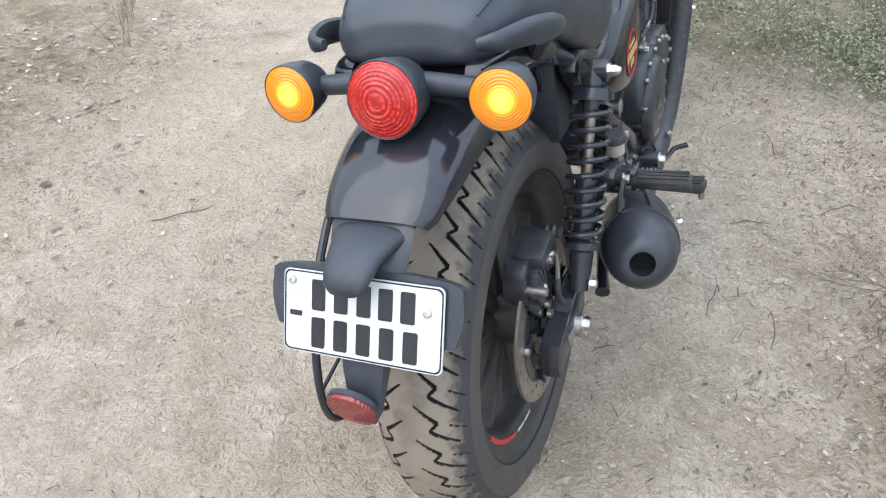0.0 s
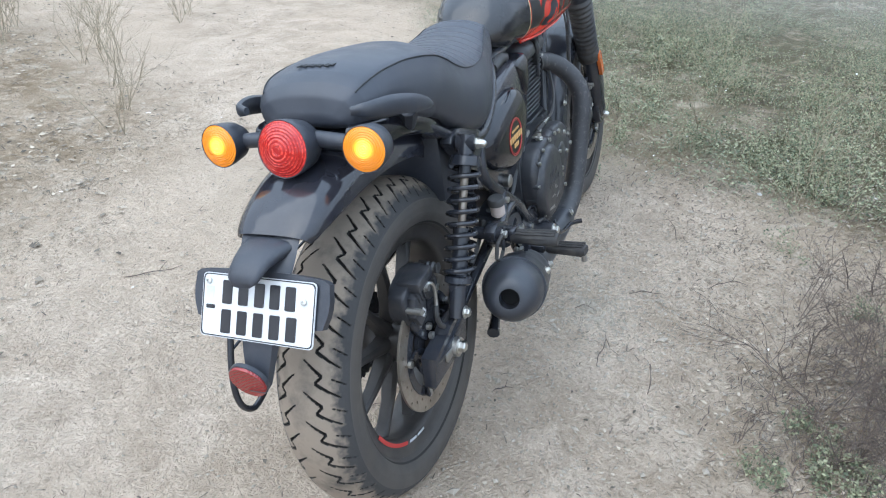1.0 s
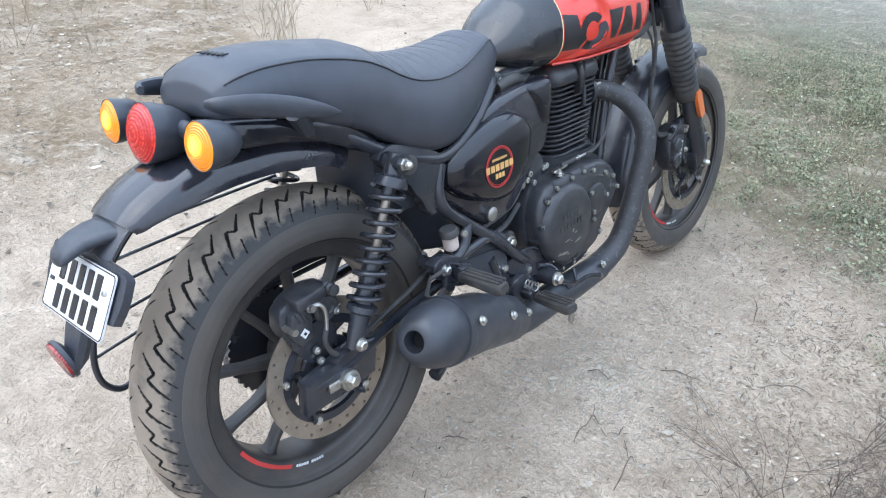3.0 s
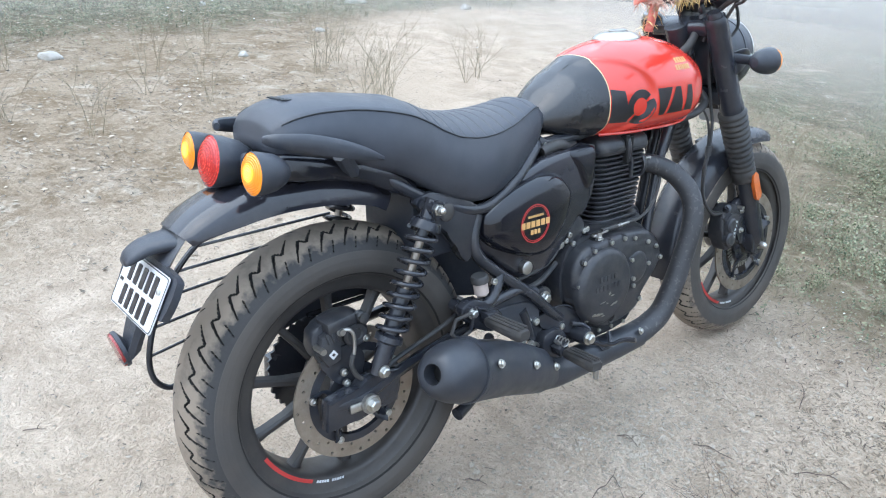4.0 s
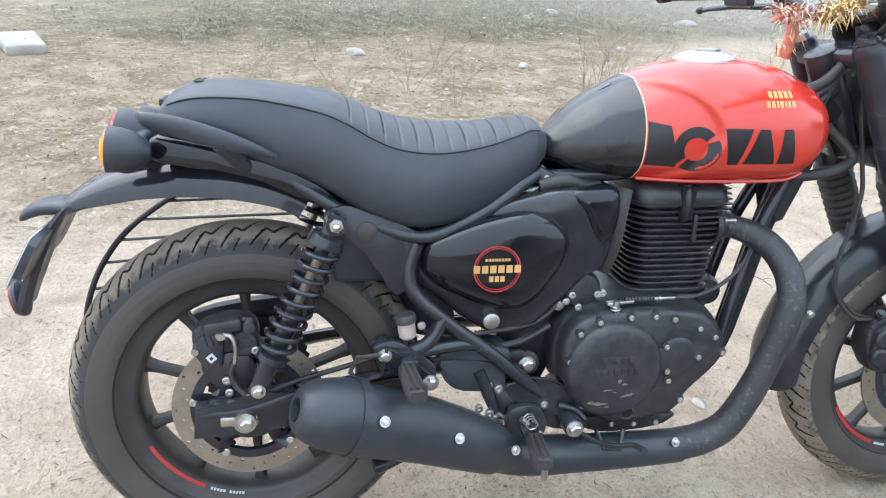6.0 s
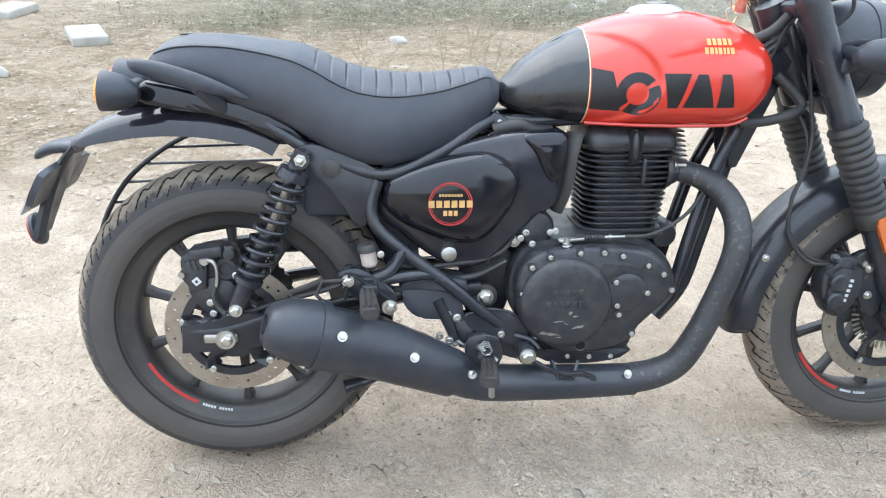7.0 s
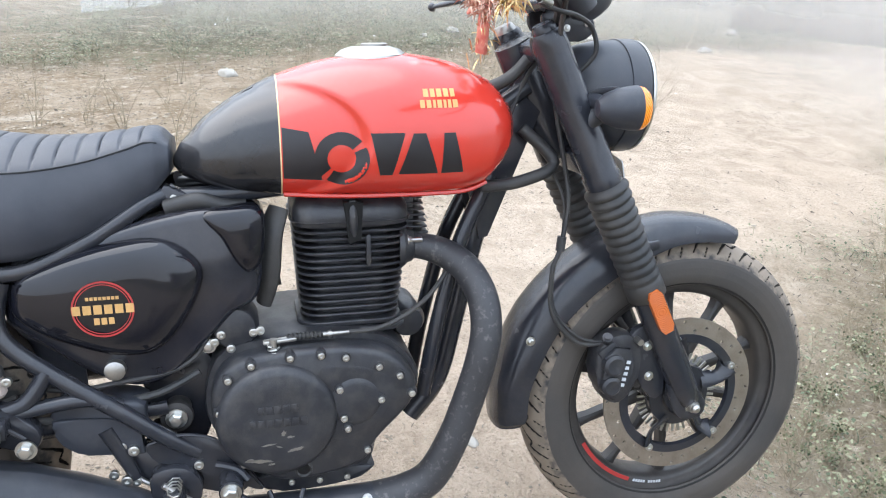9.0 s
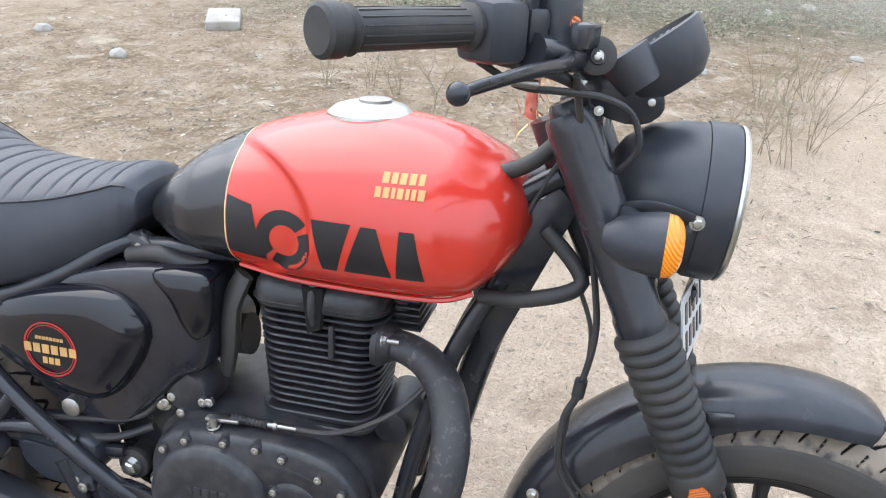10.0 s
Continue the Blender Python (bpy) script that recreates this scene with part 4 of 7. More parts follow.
# ---- exhaust ----
head_path = [(0.044, 0.850, 0.607), (0.047, 0.885, 0.604), (0.060, 0.922, 0.592), (0.088, 0.951, 0.570), (0.120, 0.966, 0.533), (0.139, 0.967, 0.488), (0.143, 0.958, 0.438), (0.138, 0.940, 0.370), (0.132, 0.915, 0.296), (0.125, 0.882, 0.232), (0.119, 0.838, 0.204), (0.118, 0.79, 0.195)]
part("exhaust_header", tube(head_path, [0.0205, 0.0215, 0.0235, 0.0245, 0.025, 0.025, 0.025, 0.0255, 0.0265, 0.028, 0.030, 0.031], seg=24, n=8), M_SCUFF, bike, "scuffed black exhaust header pipe")
part("exhaust_pipe", tube([(0.118, 0.795, 0.193), (0.118, 0.70, 0.191), (0.118, 0.58, 0.192), (0.120, 0.50, 0.197), (0.126, 0.45, 0.212)], [0.0325, 0.034, 0.036, 0.038, 0.040], seg=24), M_EXHAUST, bike)
part("exhaust_flange", lathe([(0, 0), (0, 0.034), (0.008, 0.034), (0.014, 0.028), (0.020, 0.0265), (0.024, 0.022), (0.024, 0)], (0.043, 0.846, 0.607), (0.1, 1, 0), seg=24), M_CAST, bike)
for x, z in ((0.064, 0.620), (0.022, 0.592)):
    bolt_at(BOLT, x, 0.856, z, 0.85, turn=(0, 0, 90))
    part("flange_stud", lathe([(0, 0), (0, 0.0045), (0.018, 0.0045), (0.018, 0)], (x, 0.862, z), (0, 1, 0), seg=10), M_STEEL, bike)
MUF = [((0.124, 0.46, 0.208), 0.040, 0.040), ((0.133, 0.42, 0.232), 0.046, 0.045), ((0.148, 0.36, 0.264), 0.054, 0.050), ((0.165, 0.29, 0.298), 0.057, 0.054), ((0.183, 0.22, 0.325), 0.058, 0.055), ((0.194, 0.175, 0.341), 0.058, 0.056)]
axm = (Vector((0.22, 0.07, 0.372)) - Vector((0.165, 0.29, 0.296))).normalized()
um = Vector((1, 0, 0)) - axm * axm.x
um.normalize()
vm = um.cross(axm)


def oval(c, a, b, n=28, k=1.0):
    return [Vector(c) + k * (a * math.cos(2 * math.pi * i / n) * um + b * math.sin(2 * math.pi * i / n) * vm) for i in range(n)]


muf = part("muffler", loft([oval(c, a, b) for c, a, b in MUF]), M_EXHAUST, bike, "matt black tapered muffler")
shell = []
for c, a, b in MUF[1:]:
    arc = [math.radians(-75 + 160 * i / 16) for i in range(17)]
    outer = [Vector(c) + (a + 0.0065) * math.cos(t) * um + (b + 0.0065) * math.sin(t) * vm for t in arc]
    inner = [Vector(c) + (a + 0.002) * math.cos(t) * um + (b + 0.002) * math.sin(t) * vm for t in reversed(arc)]
    shell.append(outer + inner)
part("heat_shield", loft(shell), M_EXHAUST, muf, "black muffler heat shield", sharp=45)
tipc = Vector((0.194, 0.175, 0.341))
caps_ = [(0.0, 0.0605), (0.03, 0.0600), (0.055, 0.0565), (0.08, 0.049), (0.096, 0.040), (0.103, 0.031), (0.104, 0.022), (0.104, 0.0195), (0.07, 0.0195), (0.07, 0.0)]
part("muffler_end_cap", lathe(caps_, tipc - axm * 0.004, axm, seg=36), M_EXHAUST, muf, "black domed end cap with a round outlet")
# black disc at the outlet's floor, painting the shade inside the pipe
part("outlet_shade", lathe([(0.0, 0.0), (0.0, 0.019), (0.001, 0.019), (0.001, 0.0)], tipc + axm * 0.068, axm, seg=20), M_RECESSSHADE, muf)
part("end_band", lathe([(-0.006, 0.0595), (-0.006, 0.0640), (0.010, 0.0640), (0.010, 0.0595)], tipc, axm, seg=36, ring=True), M_EXHAUST, muf)
for p in ((0.255, 0.219, 0.360), (0.221, 0.346, 0.300), (0.170, 0.459, 0.237), (0.153, 0.772, 0.218)):
    bolt_at(BOLT, p[0] - 0.006, p[1], p[2], 0.85, turn=(0, -25, 18))

# ---- engine ----
CASE = rounded([(0.540, 0.430), (0.570, 0.475), (0.645, 0.488), (0.730, 0.490), (0.804, 0.479), (0.849, 0.442), (0.868, 0.402), (0.855, 0.362), (0.802, 0.305), (0.788, 0.262), (0.765, 0.240), (0.700, 0.236), (0.630, 0.246), (0.568, 0.300), (0.536, 0.364)], 3)
eng = part("engine_case", dome(CASE, [(0.96, -0.125), (1, -0.118), (1, 0.088), (0.985, 0.096)]), M_CAST, bike, "black cast engine case")
COVER = rounded([(0.548, 0.425), (0.578, 0.463), (0.645, 0.476), (0.730, 0.477), (0.800, 0.467), (0.842, 0.435), (0.858, 0.400), (0.845, 0.365), (0.793, 0.312), (0.770, 0.275), (0.70, 0.258), (0.632, 0.262), (0.578, 0.306), (0.548, 0.364)], 3)
cov = part("clutch_side_cover", dome(COVER, [(1, 0.09), (1, 0.118), (0.985, 0.126), (0.955, 0.131), (0.90, 0.134)]), M_CAST, eng, "black cast side cover")
part("round_cover", lathe([(0.128, 0.0), (0.128, 0.092), (0.138, 0.090), (0.145, 0.084), (0.148, 0.076), (0.1485, 0.05), (0.149, 0.0)], (0, 0.640, 0.368), seg=56), M_CAST, cov)
part("small_cover", lathe([(0.128, 0.0), (0.128, 0.046), (0.133, 0.042), (0.137, 0.036), (0.139, 0.030), (0.1395, 0.0)], (0, 0.759, 0.385), seg=40), M_CAST, cov)
for row_z, n in ((0.392, 5), (0.370, 7)):
    for k in range(n):
        part("cast_mark", block((0.1492, 0.604 + (0.012 if n == 5 else 0.0) + 0.0125 * k, row_z), (0.0016, 0.0095, 0.013), 0.0005), M_CAST, cov, "raised cast mark")
def scrape(cy, cz, ly, lz, turn, seed):
    """A ragged patch where the paint has worn to bare metal."""
    rg = random.Random(seed)
    c, s = math.cos(radians(turn)), math.sin(radians(turn))
    ring = []
    for k in range(18):
        a = 2 * math.pi * k / 18
        q = rg.uniform(0.45, 1.1)
        u, v = ly * q * math.cos(a), lz * rg.uniform(0.5, 1.15) * math.sin(a)
        ring.append((cy + c * u - s * v, cz + s * u + c * v))
    part("scrape", prism(ring, 0.1480, 0.1494, 0), M_STEEL, cov, "bare metal scrape")


for k, sc in enumerate(((0.612, 0.309, 0.020, 0.0030, -6), (0.596, 0.312, 0.008, 0.0028, 10), (0.665, 0.323, 0.014, 0.0034, 12), (0.648, 0.352, 0.006, 0.0035, 60), (0.658, 0.345, 0.007, 0.0022, 0), (0.625, 0.335, 0.012, 0.0016, 8), (0.640, 0.330, 0.005, 0.0014, -20), (0.628, 0.302, 0.006, 0.0016, 4))):
    scrape(*sc, 40 + k)
# a shallow web between the covers, raised ribs and the lugs under the screws
part("cover_web", dome(rounded([(0.700, 0.452), (0.760, 0.452), (0.815, 0.430), (0.832, 0.398), (0.806, 0.350), (0.762, 0.322), (0.715, 0.318), (0.70, 0.38)], 4), [(1, 0.128), (0.98, 0.131), (0.92, 0.1335), (0.8, 0.135)]), M_CAST, cov)
for y, z in ((0.735, 0.409), (0.746, 0.342), (0.799, 0.386), (0.797, 0.440), (0.829, 0.422), (0.848, 0.390), (0.746, 0.460), (0.709, 0.467), (0.663, 0.467), (0.606, 0.460), (0.572, 0.440), (0.776, 0.300), (0.587, 0.300), (0.556, 0.388), (0.560, 0.350)):
    inner_ring = y in (0.735, 0.746, 0.799) and z < 0.45
    part("screw_lug", lathe([(0.100, 0.0105), (0.126, 0.010), (0.1345 if not inner_ring else 0.1375, 0.0085), (0.1345 if not inner_ring else 0.1375, 0.0)], (0, y, z), seg=16), M_CAST, cov)
    bolt_at(SCREW, 0.1345 if not inner_ring else 0.1375, y, z, 0.95, cov)
for y, z in ((0.657, 0.245), (0.701, 0.243), (0.745, 0.243)):
    bolt_at(SCREW, 0.112, y, z, 0.9, cov)
part("filler_bolt", lathe([(0.12, 0), (0.12, 0.015), (0.134, 0.014), (0.136, 0.0115), (0.134, 0.009), (0.134, 0)], (0, 0.676, 0.277), seg=20), M_PEG, cov)
part("sump", prism(rounded([(0.60, 0.255), (0.78, 0.252), (0.77, 0.232), (0.70, 0.222), (0.62, 0.226)], 3), -0.09, 0.10, 0.006), M_CAST, eng)


def fin(z, hx, hy, cy, t):
    r = rect(2 * hx, 2 * hy, 0.035, 5)
    e = 0.0016
    return loft([[(x * (hx - e) / hx, cy + y * (hy - e) / hy, z - t / 2) for x, y in r], [(x, cy + y, z - t / 2 + e) for x, y in r], [(x, cy + y, z + t / 2 - e) for x, y in r], [(x * (hx - e) / hx, cy + y * (hy - e) / hy, z + t / 2) for x, y in r]])


cyl = part("cylinder", loft([[(x, 0.768 + y, z) for x, y in rect(0.112 * k, 0.128 * k, 0.03)] for z, k in ((0.47, 1), (0.66, 1.10))]), M_CAST, bike, "black air-cooled finned cylinder")
for k in range(14):
    u = k / 13
    z = 0.505 + 0.148 * u
    part("fin", fin(z, 0.070 + 0.010 * u, 0.080 + 0.012 * u, 0.766 + 0.004 * u, 0.0042), M_CAST, cyl)
for z, hx, hy in ((0.492, 0.076, 0.084), (0.482, 0.084, 0.088)):
    part("cylinder_base", fin(z, hx, hy, 0.764, 0.008), M_CAST, cyl)
part("cylinder_head", loft([[(x, 0.768 + y, z) for x, y in rect(2 * hx, 2 * hy, 0.03)] for z, hx, hy in ((0.652, 0.084, 0.088), (0.662, 0.088, 0.090), (0.680, 0.084, 0.088), (0.697, 0.066, 0.080), (0.702, 0.05, 0.07))]), M_CAST, cyl)
for k in range(4):
    part("fin", fin(0.660 + 0.009 * k, 0.088 - 0.004 * k, 0.094 - 0.003 * k, 0.768, 0.004), M_CAST, cyl)
for k in range(7):
    part("front_fin", block((-0.020, 0.868, 0.622 + 0.0095 * k), (0.096 - 0.003 * k, 0.062 - 0.003 * k, 0.0036), 0.0014), M_CAST, cyl)
part("head_front", block((-0.020, 0.852, 0.648), (0.074, 0.05, 0.066), 0.006), M_CAST, cyl)
# black block in place of the shaded recess between the fin groups
part("channel_shade", prism([(0.754, 0.690), (0.784, 0.690), (0.780, 0.632), (0.762, 0.624)], 0.070, 0.0895, 0.002), M_RECESSSHADE, cyl)
part("plug_boss", tube([(0.080, 0.768, 0.690), (0.088, 0.768, 0.662), (0.084, 0.770, 0.632)], [0.008, 0.007, 0.0045], seg=10), M_CAST, cyl)
part("fin_boss", block((0.078, 0.792, 0.612), (0.010, 0.008, 0.05), 0.003), M_CAST, cyl)
part("oil_filter_cover", lathe([(0.04, 0.0), (0.04, 0.036), (0.085, 0.036), (0.094, 0.030), (0.098, 0.015), (0.098, 0.0)], (0, 0.585, 0.505), seg=32), M_CAST, eng)
for y, z in ((0.555, 0.487), (0.578, 0.475), (0.565, 0.498), (0.612, 0.498), (0.622, 0.500)):
    bolt_at(SCREW, 0.093, y, z, 1.2, eng)
bolt_at(BOLT, 0.085, 0.545, 0.478, 1.1, eng)
part("inlet_boot", tube([(0.03, 0.655, 0.58), (0.03, 0.61, 0.575), (0.02, 0.57, 0.58)], [0.030, 0.027, 0.032], seg=20), M_RUBBER, bike)
part("throttle_body", lathe([(-0.05, 0), (-0.05, 0.032), (0.05, 0.032), (0.05, 0)], (0.02, 0.60, 0.585), (1, 0, 0), seg=24), M_CAST, bike)
# clutch lever, spring and cable on top of the case
lever = part("clutch_arm", block((0.110, 0.650, 0.487), (0.012, 0.050, 0.006), 0.002, (4, 0, 0)), M_CHROME, bike, "bright clutch release arm")
part("arm_spring", tube([Vector((0.118, 0.640, 0.456)) + Vector((0.0085 * math.cos(k * 0.8), 0.0085 * math.sin(k * 0.8), 0.0007 * k)) for k in range(40)], 0.0016, seg=6, straight=True), M_CHROME, lever, "bright coil spring")
part("arm_post", lathe([(0, 0), (0, 0.006), (0.04, 0.006), (0.04, 0)], (0.118, 0.640, 0.453), (0, 0, 1), seg=12), M_STEEL, lever)
part("spring_seat", lathe([(0, 0), (0, 0.015), (0.014, 0.012), (0.014, 0)], (0.118, 0.640, 0.440), (0, 0, 1), seg=20), M_CAST, lever)
part("cable_bellows", lathe([(0.0, 0.004)] + [(0.003 * k, 0.0065 if k % 2 else 0.0045) for k in range(1, 18)] + [(0.054, 0.003)], (0.108, 0.660, 0.490), (0, 1, 0.0), seg=12), M_RUBBER, lever)
part("cable_adjuster", lathe([(0, 0), (0, 0.004), (0.008, 0.004), (0.008, 0.006), (0.013, 0.006), (0.013, 0.0035), (0.045, 0.003), (0.045, 0)], (0.108, 0.715, 0.490), (0, 1, 0.02), seg=10), M_STEEL, lever, "steel cable adjuster")
part("clutch_cable", tube([(0.108, 0.755, 0.491), (0.105, 0.80, 0.492), (0.098, 0.85, 0.510), (0.08, 0.90, 0.545), (0.05, 0.955, 0.62), (0.045, 1.0, 0.74), (0.04, 1.05, 0.86), (0.02, 1.10, 0.92)], 0.0038, seg=8), M_RUBBER, bike)
# starter and lower front of the engine
part("starter_motor", lathe([(-0.05, 0.0), (-0.05, 0.028), (0.04, 0.030), (0.055, 0.024), (0.058, 0.0)], (-0.02, 0.864, 0.470), (1, 0, 0), seg=24), M_CAST, eng)

# ---- frame ----
part("down_tube", tube([(0, 1.055, 0.83), (0, 1.01, 0.70), (0, 0.975, 0.58), (0, 0.945, 0.45), (0, 0.918, 0.35), (0, 0.87, 0.285)], 0.021, seg=16), M_BLACK, bike, "black frame down tube")
for s in (1, -1):
    part("frame_brace", tube([(s * 0.035, 1.00, 0.715), (s * 0.045, 0.945, 0.60), (s * 0.05, 0.905, 0.45), (s * 0.05, 0.885, 0.345)], 0.013), M_BLACK, bike)
    part("head_gusset", prism([(1.085, 0.815), (1.040, 0.86), (0.985, 0.80), (0.965, 0.69), (0.985, 0.605), (1.00, 0.61)], s * 0.024, s * 0.031, 0.002), M_BLACK, bike)
    part("top_tube", tube([(s * 0.03, 1.06, 0.855), (s * 0.04, 0.90, 0.76), (s * 0.05, 0.70, 0.715), (s * 0.055, 0.50, 0.70)], 0.014), M_BLACK, bike)
    lower = [(s * 0.108, 0.285, 0.605), (s * 0.112, 0.272, 0.555), (s * 0.118, 0.285, 0.515), (s * 0.125, 0.345, 0.462), (s * 0.128, 0.415, 0.408), (s * 0.122, 0.47, 0.358), (s * 0.112, 0.52, 0.318)]
    part("side_tube", tube(lower, 0.0125), M_BLACK, bike, "black side frame tube")
    part("shock_plate", prism(rounded([(0.135, 0.655), (0.165, 0.672), (0.205, 0.660), (0.285, 0.624), (0.275, 0.58), (0.268, 0.53), (0.245, 0.52), (0.215, 0.575), (0.175, 0.615)], 3), s * 0.094, s * 0.118, 0.004), M_BLACK, bike, "black pressed frame side plate")
    part("footrest_tube", tube([(s * 0.140, 0.255, 0.425), (s * 0.135, 0.30, 0.435), (s * 0.125, 0.33, 0.475)], 0.012), M_BLACK, bike)
    part("footrest_brace", tube([(s * 0.140, 0.262, 0.418), (s * 0.132, 0.32, 0.425), (s * 0.128, 0.38, 0.428), (s * 0.12, 0.42, 0.41)], 0.011), M_BLACK, bike)
part("engine_plate", prism(rounded([(0.44, 0.45), (0.50, 0.47), (0.55, 0.44), (0.545, 0.36), (0.52, 0.30), (0.46, 0.32), (0.45, 0.38)], 3), -0.10, 0.055, 0.004), M_BLACK, bike)
bolt_at(BOLT, 0.094, 0.491, 0.368, 1.55)
part("pivot_washer", lathe([(0.050, 0), (0.050, 0.020), (0.080, 0.020), (0.084, 0.025), (0.092, 0.024), (0.094, 0.020), (0.094, 0)], (0, 0.491, 0.368), seg=28), M_PEG, bike, "worn steel pivot washer")
part("engine_back_cover", prism(rounded([(0.33, 0.415), (0.44, 0.415), (0.452, 0.385), (0.44, 0.355), (0.36, 0.35), (0.335, 0.365)], 3), 0.06, 0.120, 0.008), M_PLASTIC, bike)
part("bracket_plate", prism(rounded([(0.42, 0.33), (0.47, 0.345), (0.53, 0.335), (0.57, 0.28), (0.59, 0.245), (0.56, 0.24), (0.50, 0.26), (0.44, 0.27)], 3), 0.098, 0.112, 0.003), M_BLACK, bike)
for y, z in ((0.415, 0.345), (0.43, 0.285), (0.40, 0.300), (0.52, 0.30)):
    bolt_at(SCREW, 0.118, y, z, 1.3)
part("shock_bush", lathe([(0.116, 0), (0.116, 0.017), (0.122, 0.017), (0.124, 0.013), (0.124, 0)], (0, 0.202, 0.628), seg=24), M_RUBBER, bike)

# ---- side panel and airbox ----
PANEL = rounded([(0.292, 0.574), (0.305, 0.610), (0.372, 0.639), (0.455, 0.655), (0.500, 0.651), (0.532, 0.630), (0.547, 0.602), (0.536, 0.560), (0.508, 0.516), (0.480, 0.490), (0.450, 0.483), (0.405, 0.490), (0.335, 0.520), (0.298, 0.550)], 4)
SURROUND = rounded([(0.278, 0.552), (0.288, 0.610), (0.365, 0.644), (0.455, 0.673), (0.530, 0.688), (0.585, 0.690), (0.618, 0.680), (0.631, 0.640), (0.630, 0.585), (0.618, 0.550), (0.588, 0.533), (0.560, 0.504), (0.515, 0.460), (0.485, 0.436), (0.44, 0.428), (0.385, 0.452), (0.322, 0.502), (0.288, 0.530)], 4)
for s in (1, -1):
    pan = part("side_panel", dome(PANEL, [(1.0, 0.085), (1.0, 0.104), (0.992, 0.110), (0.975, 0.1155), (0.945, 0.1210), (0.90, 0.1262), (0.83, 0.1310), (0.74, 0.1345), (0.64, 0.1368), (0.52, 0.1383), (0.4, 0.1391), (0.2, 0.1396)], s), M_GLOSS, bike, "glossy black side panel", sharp=50)
    part("panel_surround", dome(SURROUND, [(1.0, 0.05), (1.0, 0.088), (0.985, 0.096), (0.95, 0.101), (0.88, 0.104)], s), M_FENDER, bike, "glossy black panel surround")
    if s > 0:
        for r0, r1, rot in ((0.0380, 0.0405, 0), (0.0350, 0.0362, 1)):
            part("badge_ring", arc_strip(r0, r1, 0, 360, 0, 48), M_DECALRED, pan, "thin red badge ring", at=pose(0.1396, 0.415, 0.566))
        for k in range(6):
            part("badge_mark", block((0.1400, 0.3805 + 0.0138 * k, 0.566), (0.0012, 0.0105, 0.013), 0), M_GOLD, pan, "gold mark on the badge")
        for k in range(3):
            part("badge_mark", block((0.1400, 0.4055 + 0.0095 * k, 0.549), (0.0012, 0.007, 0.0095), 0), M_GOLD, pan)
        for k in range(8):
            part("badge_mark", block((0.1400, 0.396 + 0.0055 * k, 0.582), (0.0012, 0.004, 0.0045), 0), M_GOLD, pan)
        part("panel_fastener", lathe([(0.090, 0), (0.090, 0.0145), (0.117, 0.0145), (0.119, 0.011), (0.119, 0)], (0, 0.416, 0.463), seg=24), M_STEEL, bike, "round steel panel fastener")
part("airbox", prism(rounded([(0.30, 0.64), (0.40, 0.66), (0.52, 0.67), (0.60, 0.66), (0.605, 0.56), (0.57, 0.50), (0.48, 0.47), (0.34, 0.49), (0.28, 0.53)], 3), -0.08, 0.08, 0.008), M_PLASTIC, bike)
part("intake_cover", dome(rounded([(0.548, 0.684), (0.590, 0.692), (0.630, 0.690), (0.638, 0.660), (0.632, 0.612), (0.612, 0.590), (0.592, 0.610), (0.572, 0.650)], 4), [(1, 0.04), (1, 0.090), (0.97, 0.099), (0.88, 0.105), (0.7, 0.109), (0.4, 0.111)]), M_GLOSS, bike, "glossy black intake cover", sharp=50)
part("intake_snorkel", tube([(0.055, 0.66, 0.68), (0.066, 0.645, 0.64), (0.066, 0.64, 0.58), (0.058, 0.63, 0.53)], [0.018, 0.022, 0.020, 0.014], flat=0.6), M_RUBBER, bike)
part("battery_tray", block((0.0, 0.20, 0.60), (0.17, 0.10, 0.14), 0.01), M_PLASTIC, bike)
part("inner_mudguard", tube([(0, 0.25, 0.66), (0, 0.28, 0.58), (0, 0.305, 0.48), (0, 0.31, 0.40)], 0.075, flat=0.16, seg=16), M_PLASTIC, bike)
bolt_at(BOLT, 0.062, 0.512, 0.704, 0.9)
part("seat_lug", block((0.055, 0.515, 0.70), (0.03, 0.05, 0.03), 0.006, (-25, 0, 0)), M_BLACK, bike)
part("harness", tube([(0.07, 0.50, 0.69), (0.075, 0.545, 0.70), (0.07, 0.575, 0.69), (0.06, 0.61, 0.685)], 0.012, seg=10), M_RUBBER, bike)

# ---- rear brake reservoir, footrests, pedal, stand ----
resv = part("fluid_reservoir", lathe([(-0.030, 0.0), (-0.030, 0.010), (-0.025, 0.0145), (0.0, 0.015), (0.0, 0.0)], (0.140, 0.264, 0.480), (0, -0.16, 1), seg=24), M_RESERVOIR, bike, "milky brake fluid reservoir with a black cap")
part("reservoir_cap", lathe([(0.0, 0.0), (0.0, 0.018), (0.010, 0.018), (0.014, 0.015), (0.014, 0.0)], (0.140, 0.264, 0.480), (0, -0.16, 1), seg=24), M_RUBBER, resv)
part("reservoir_hose", tube([(0.14, 0.262, 0.445), (0.135, 0.27, 0.42), (0.12, 0.30, 0.40), (0.11, 0.36, 0.39)], 0.006, seg=8), M_RUBBER, resv)
bolt_at(SCREW, 0.152, 0.288, 0.478, 1.2)
part("hanger_bracket", prism(rounded([(0.21, 0.440), (0.245, 0.450), (0.28, 0.43), (0.315, 0.40), (0.31, 0.37), (0.27, 0.375), (0.22, 0.41)], 3), 0.125, 0.150, 0.004), M_BLACK, bike)
bolt_at(BOLT, 0.160, 0.228, 0.430, 1.1)
part("bush_tube", lathe([(0.10, 0), (0.10, 0.013), (0.160, 0.013), (0.160, 0)], (0, 0.228, 0.430), seg=16), M_BLACK, bike)
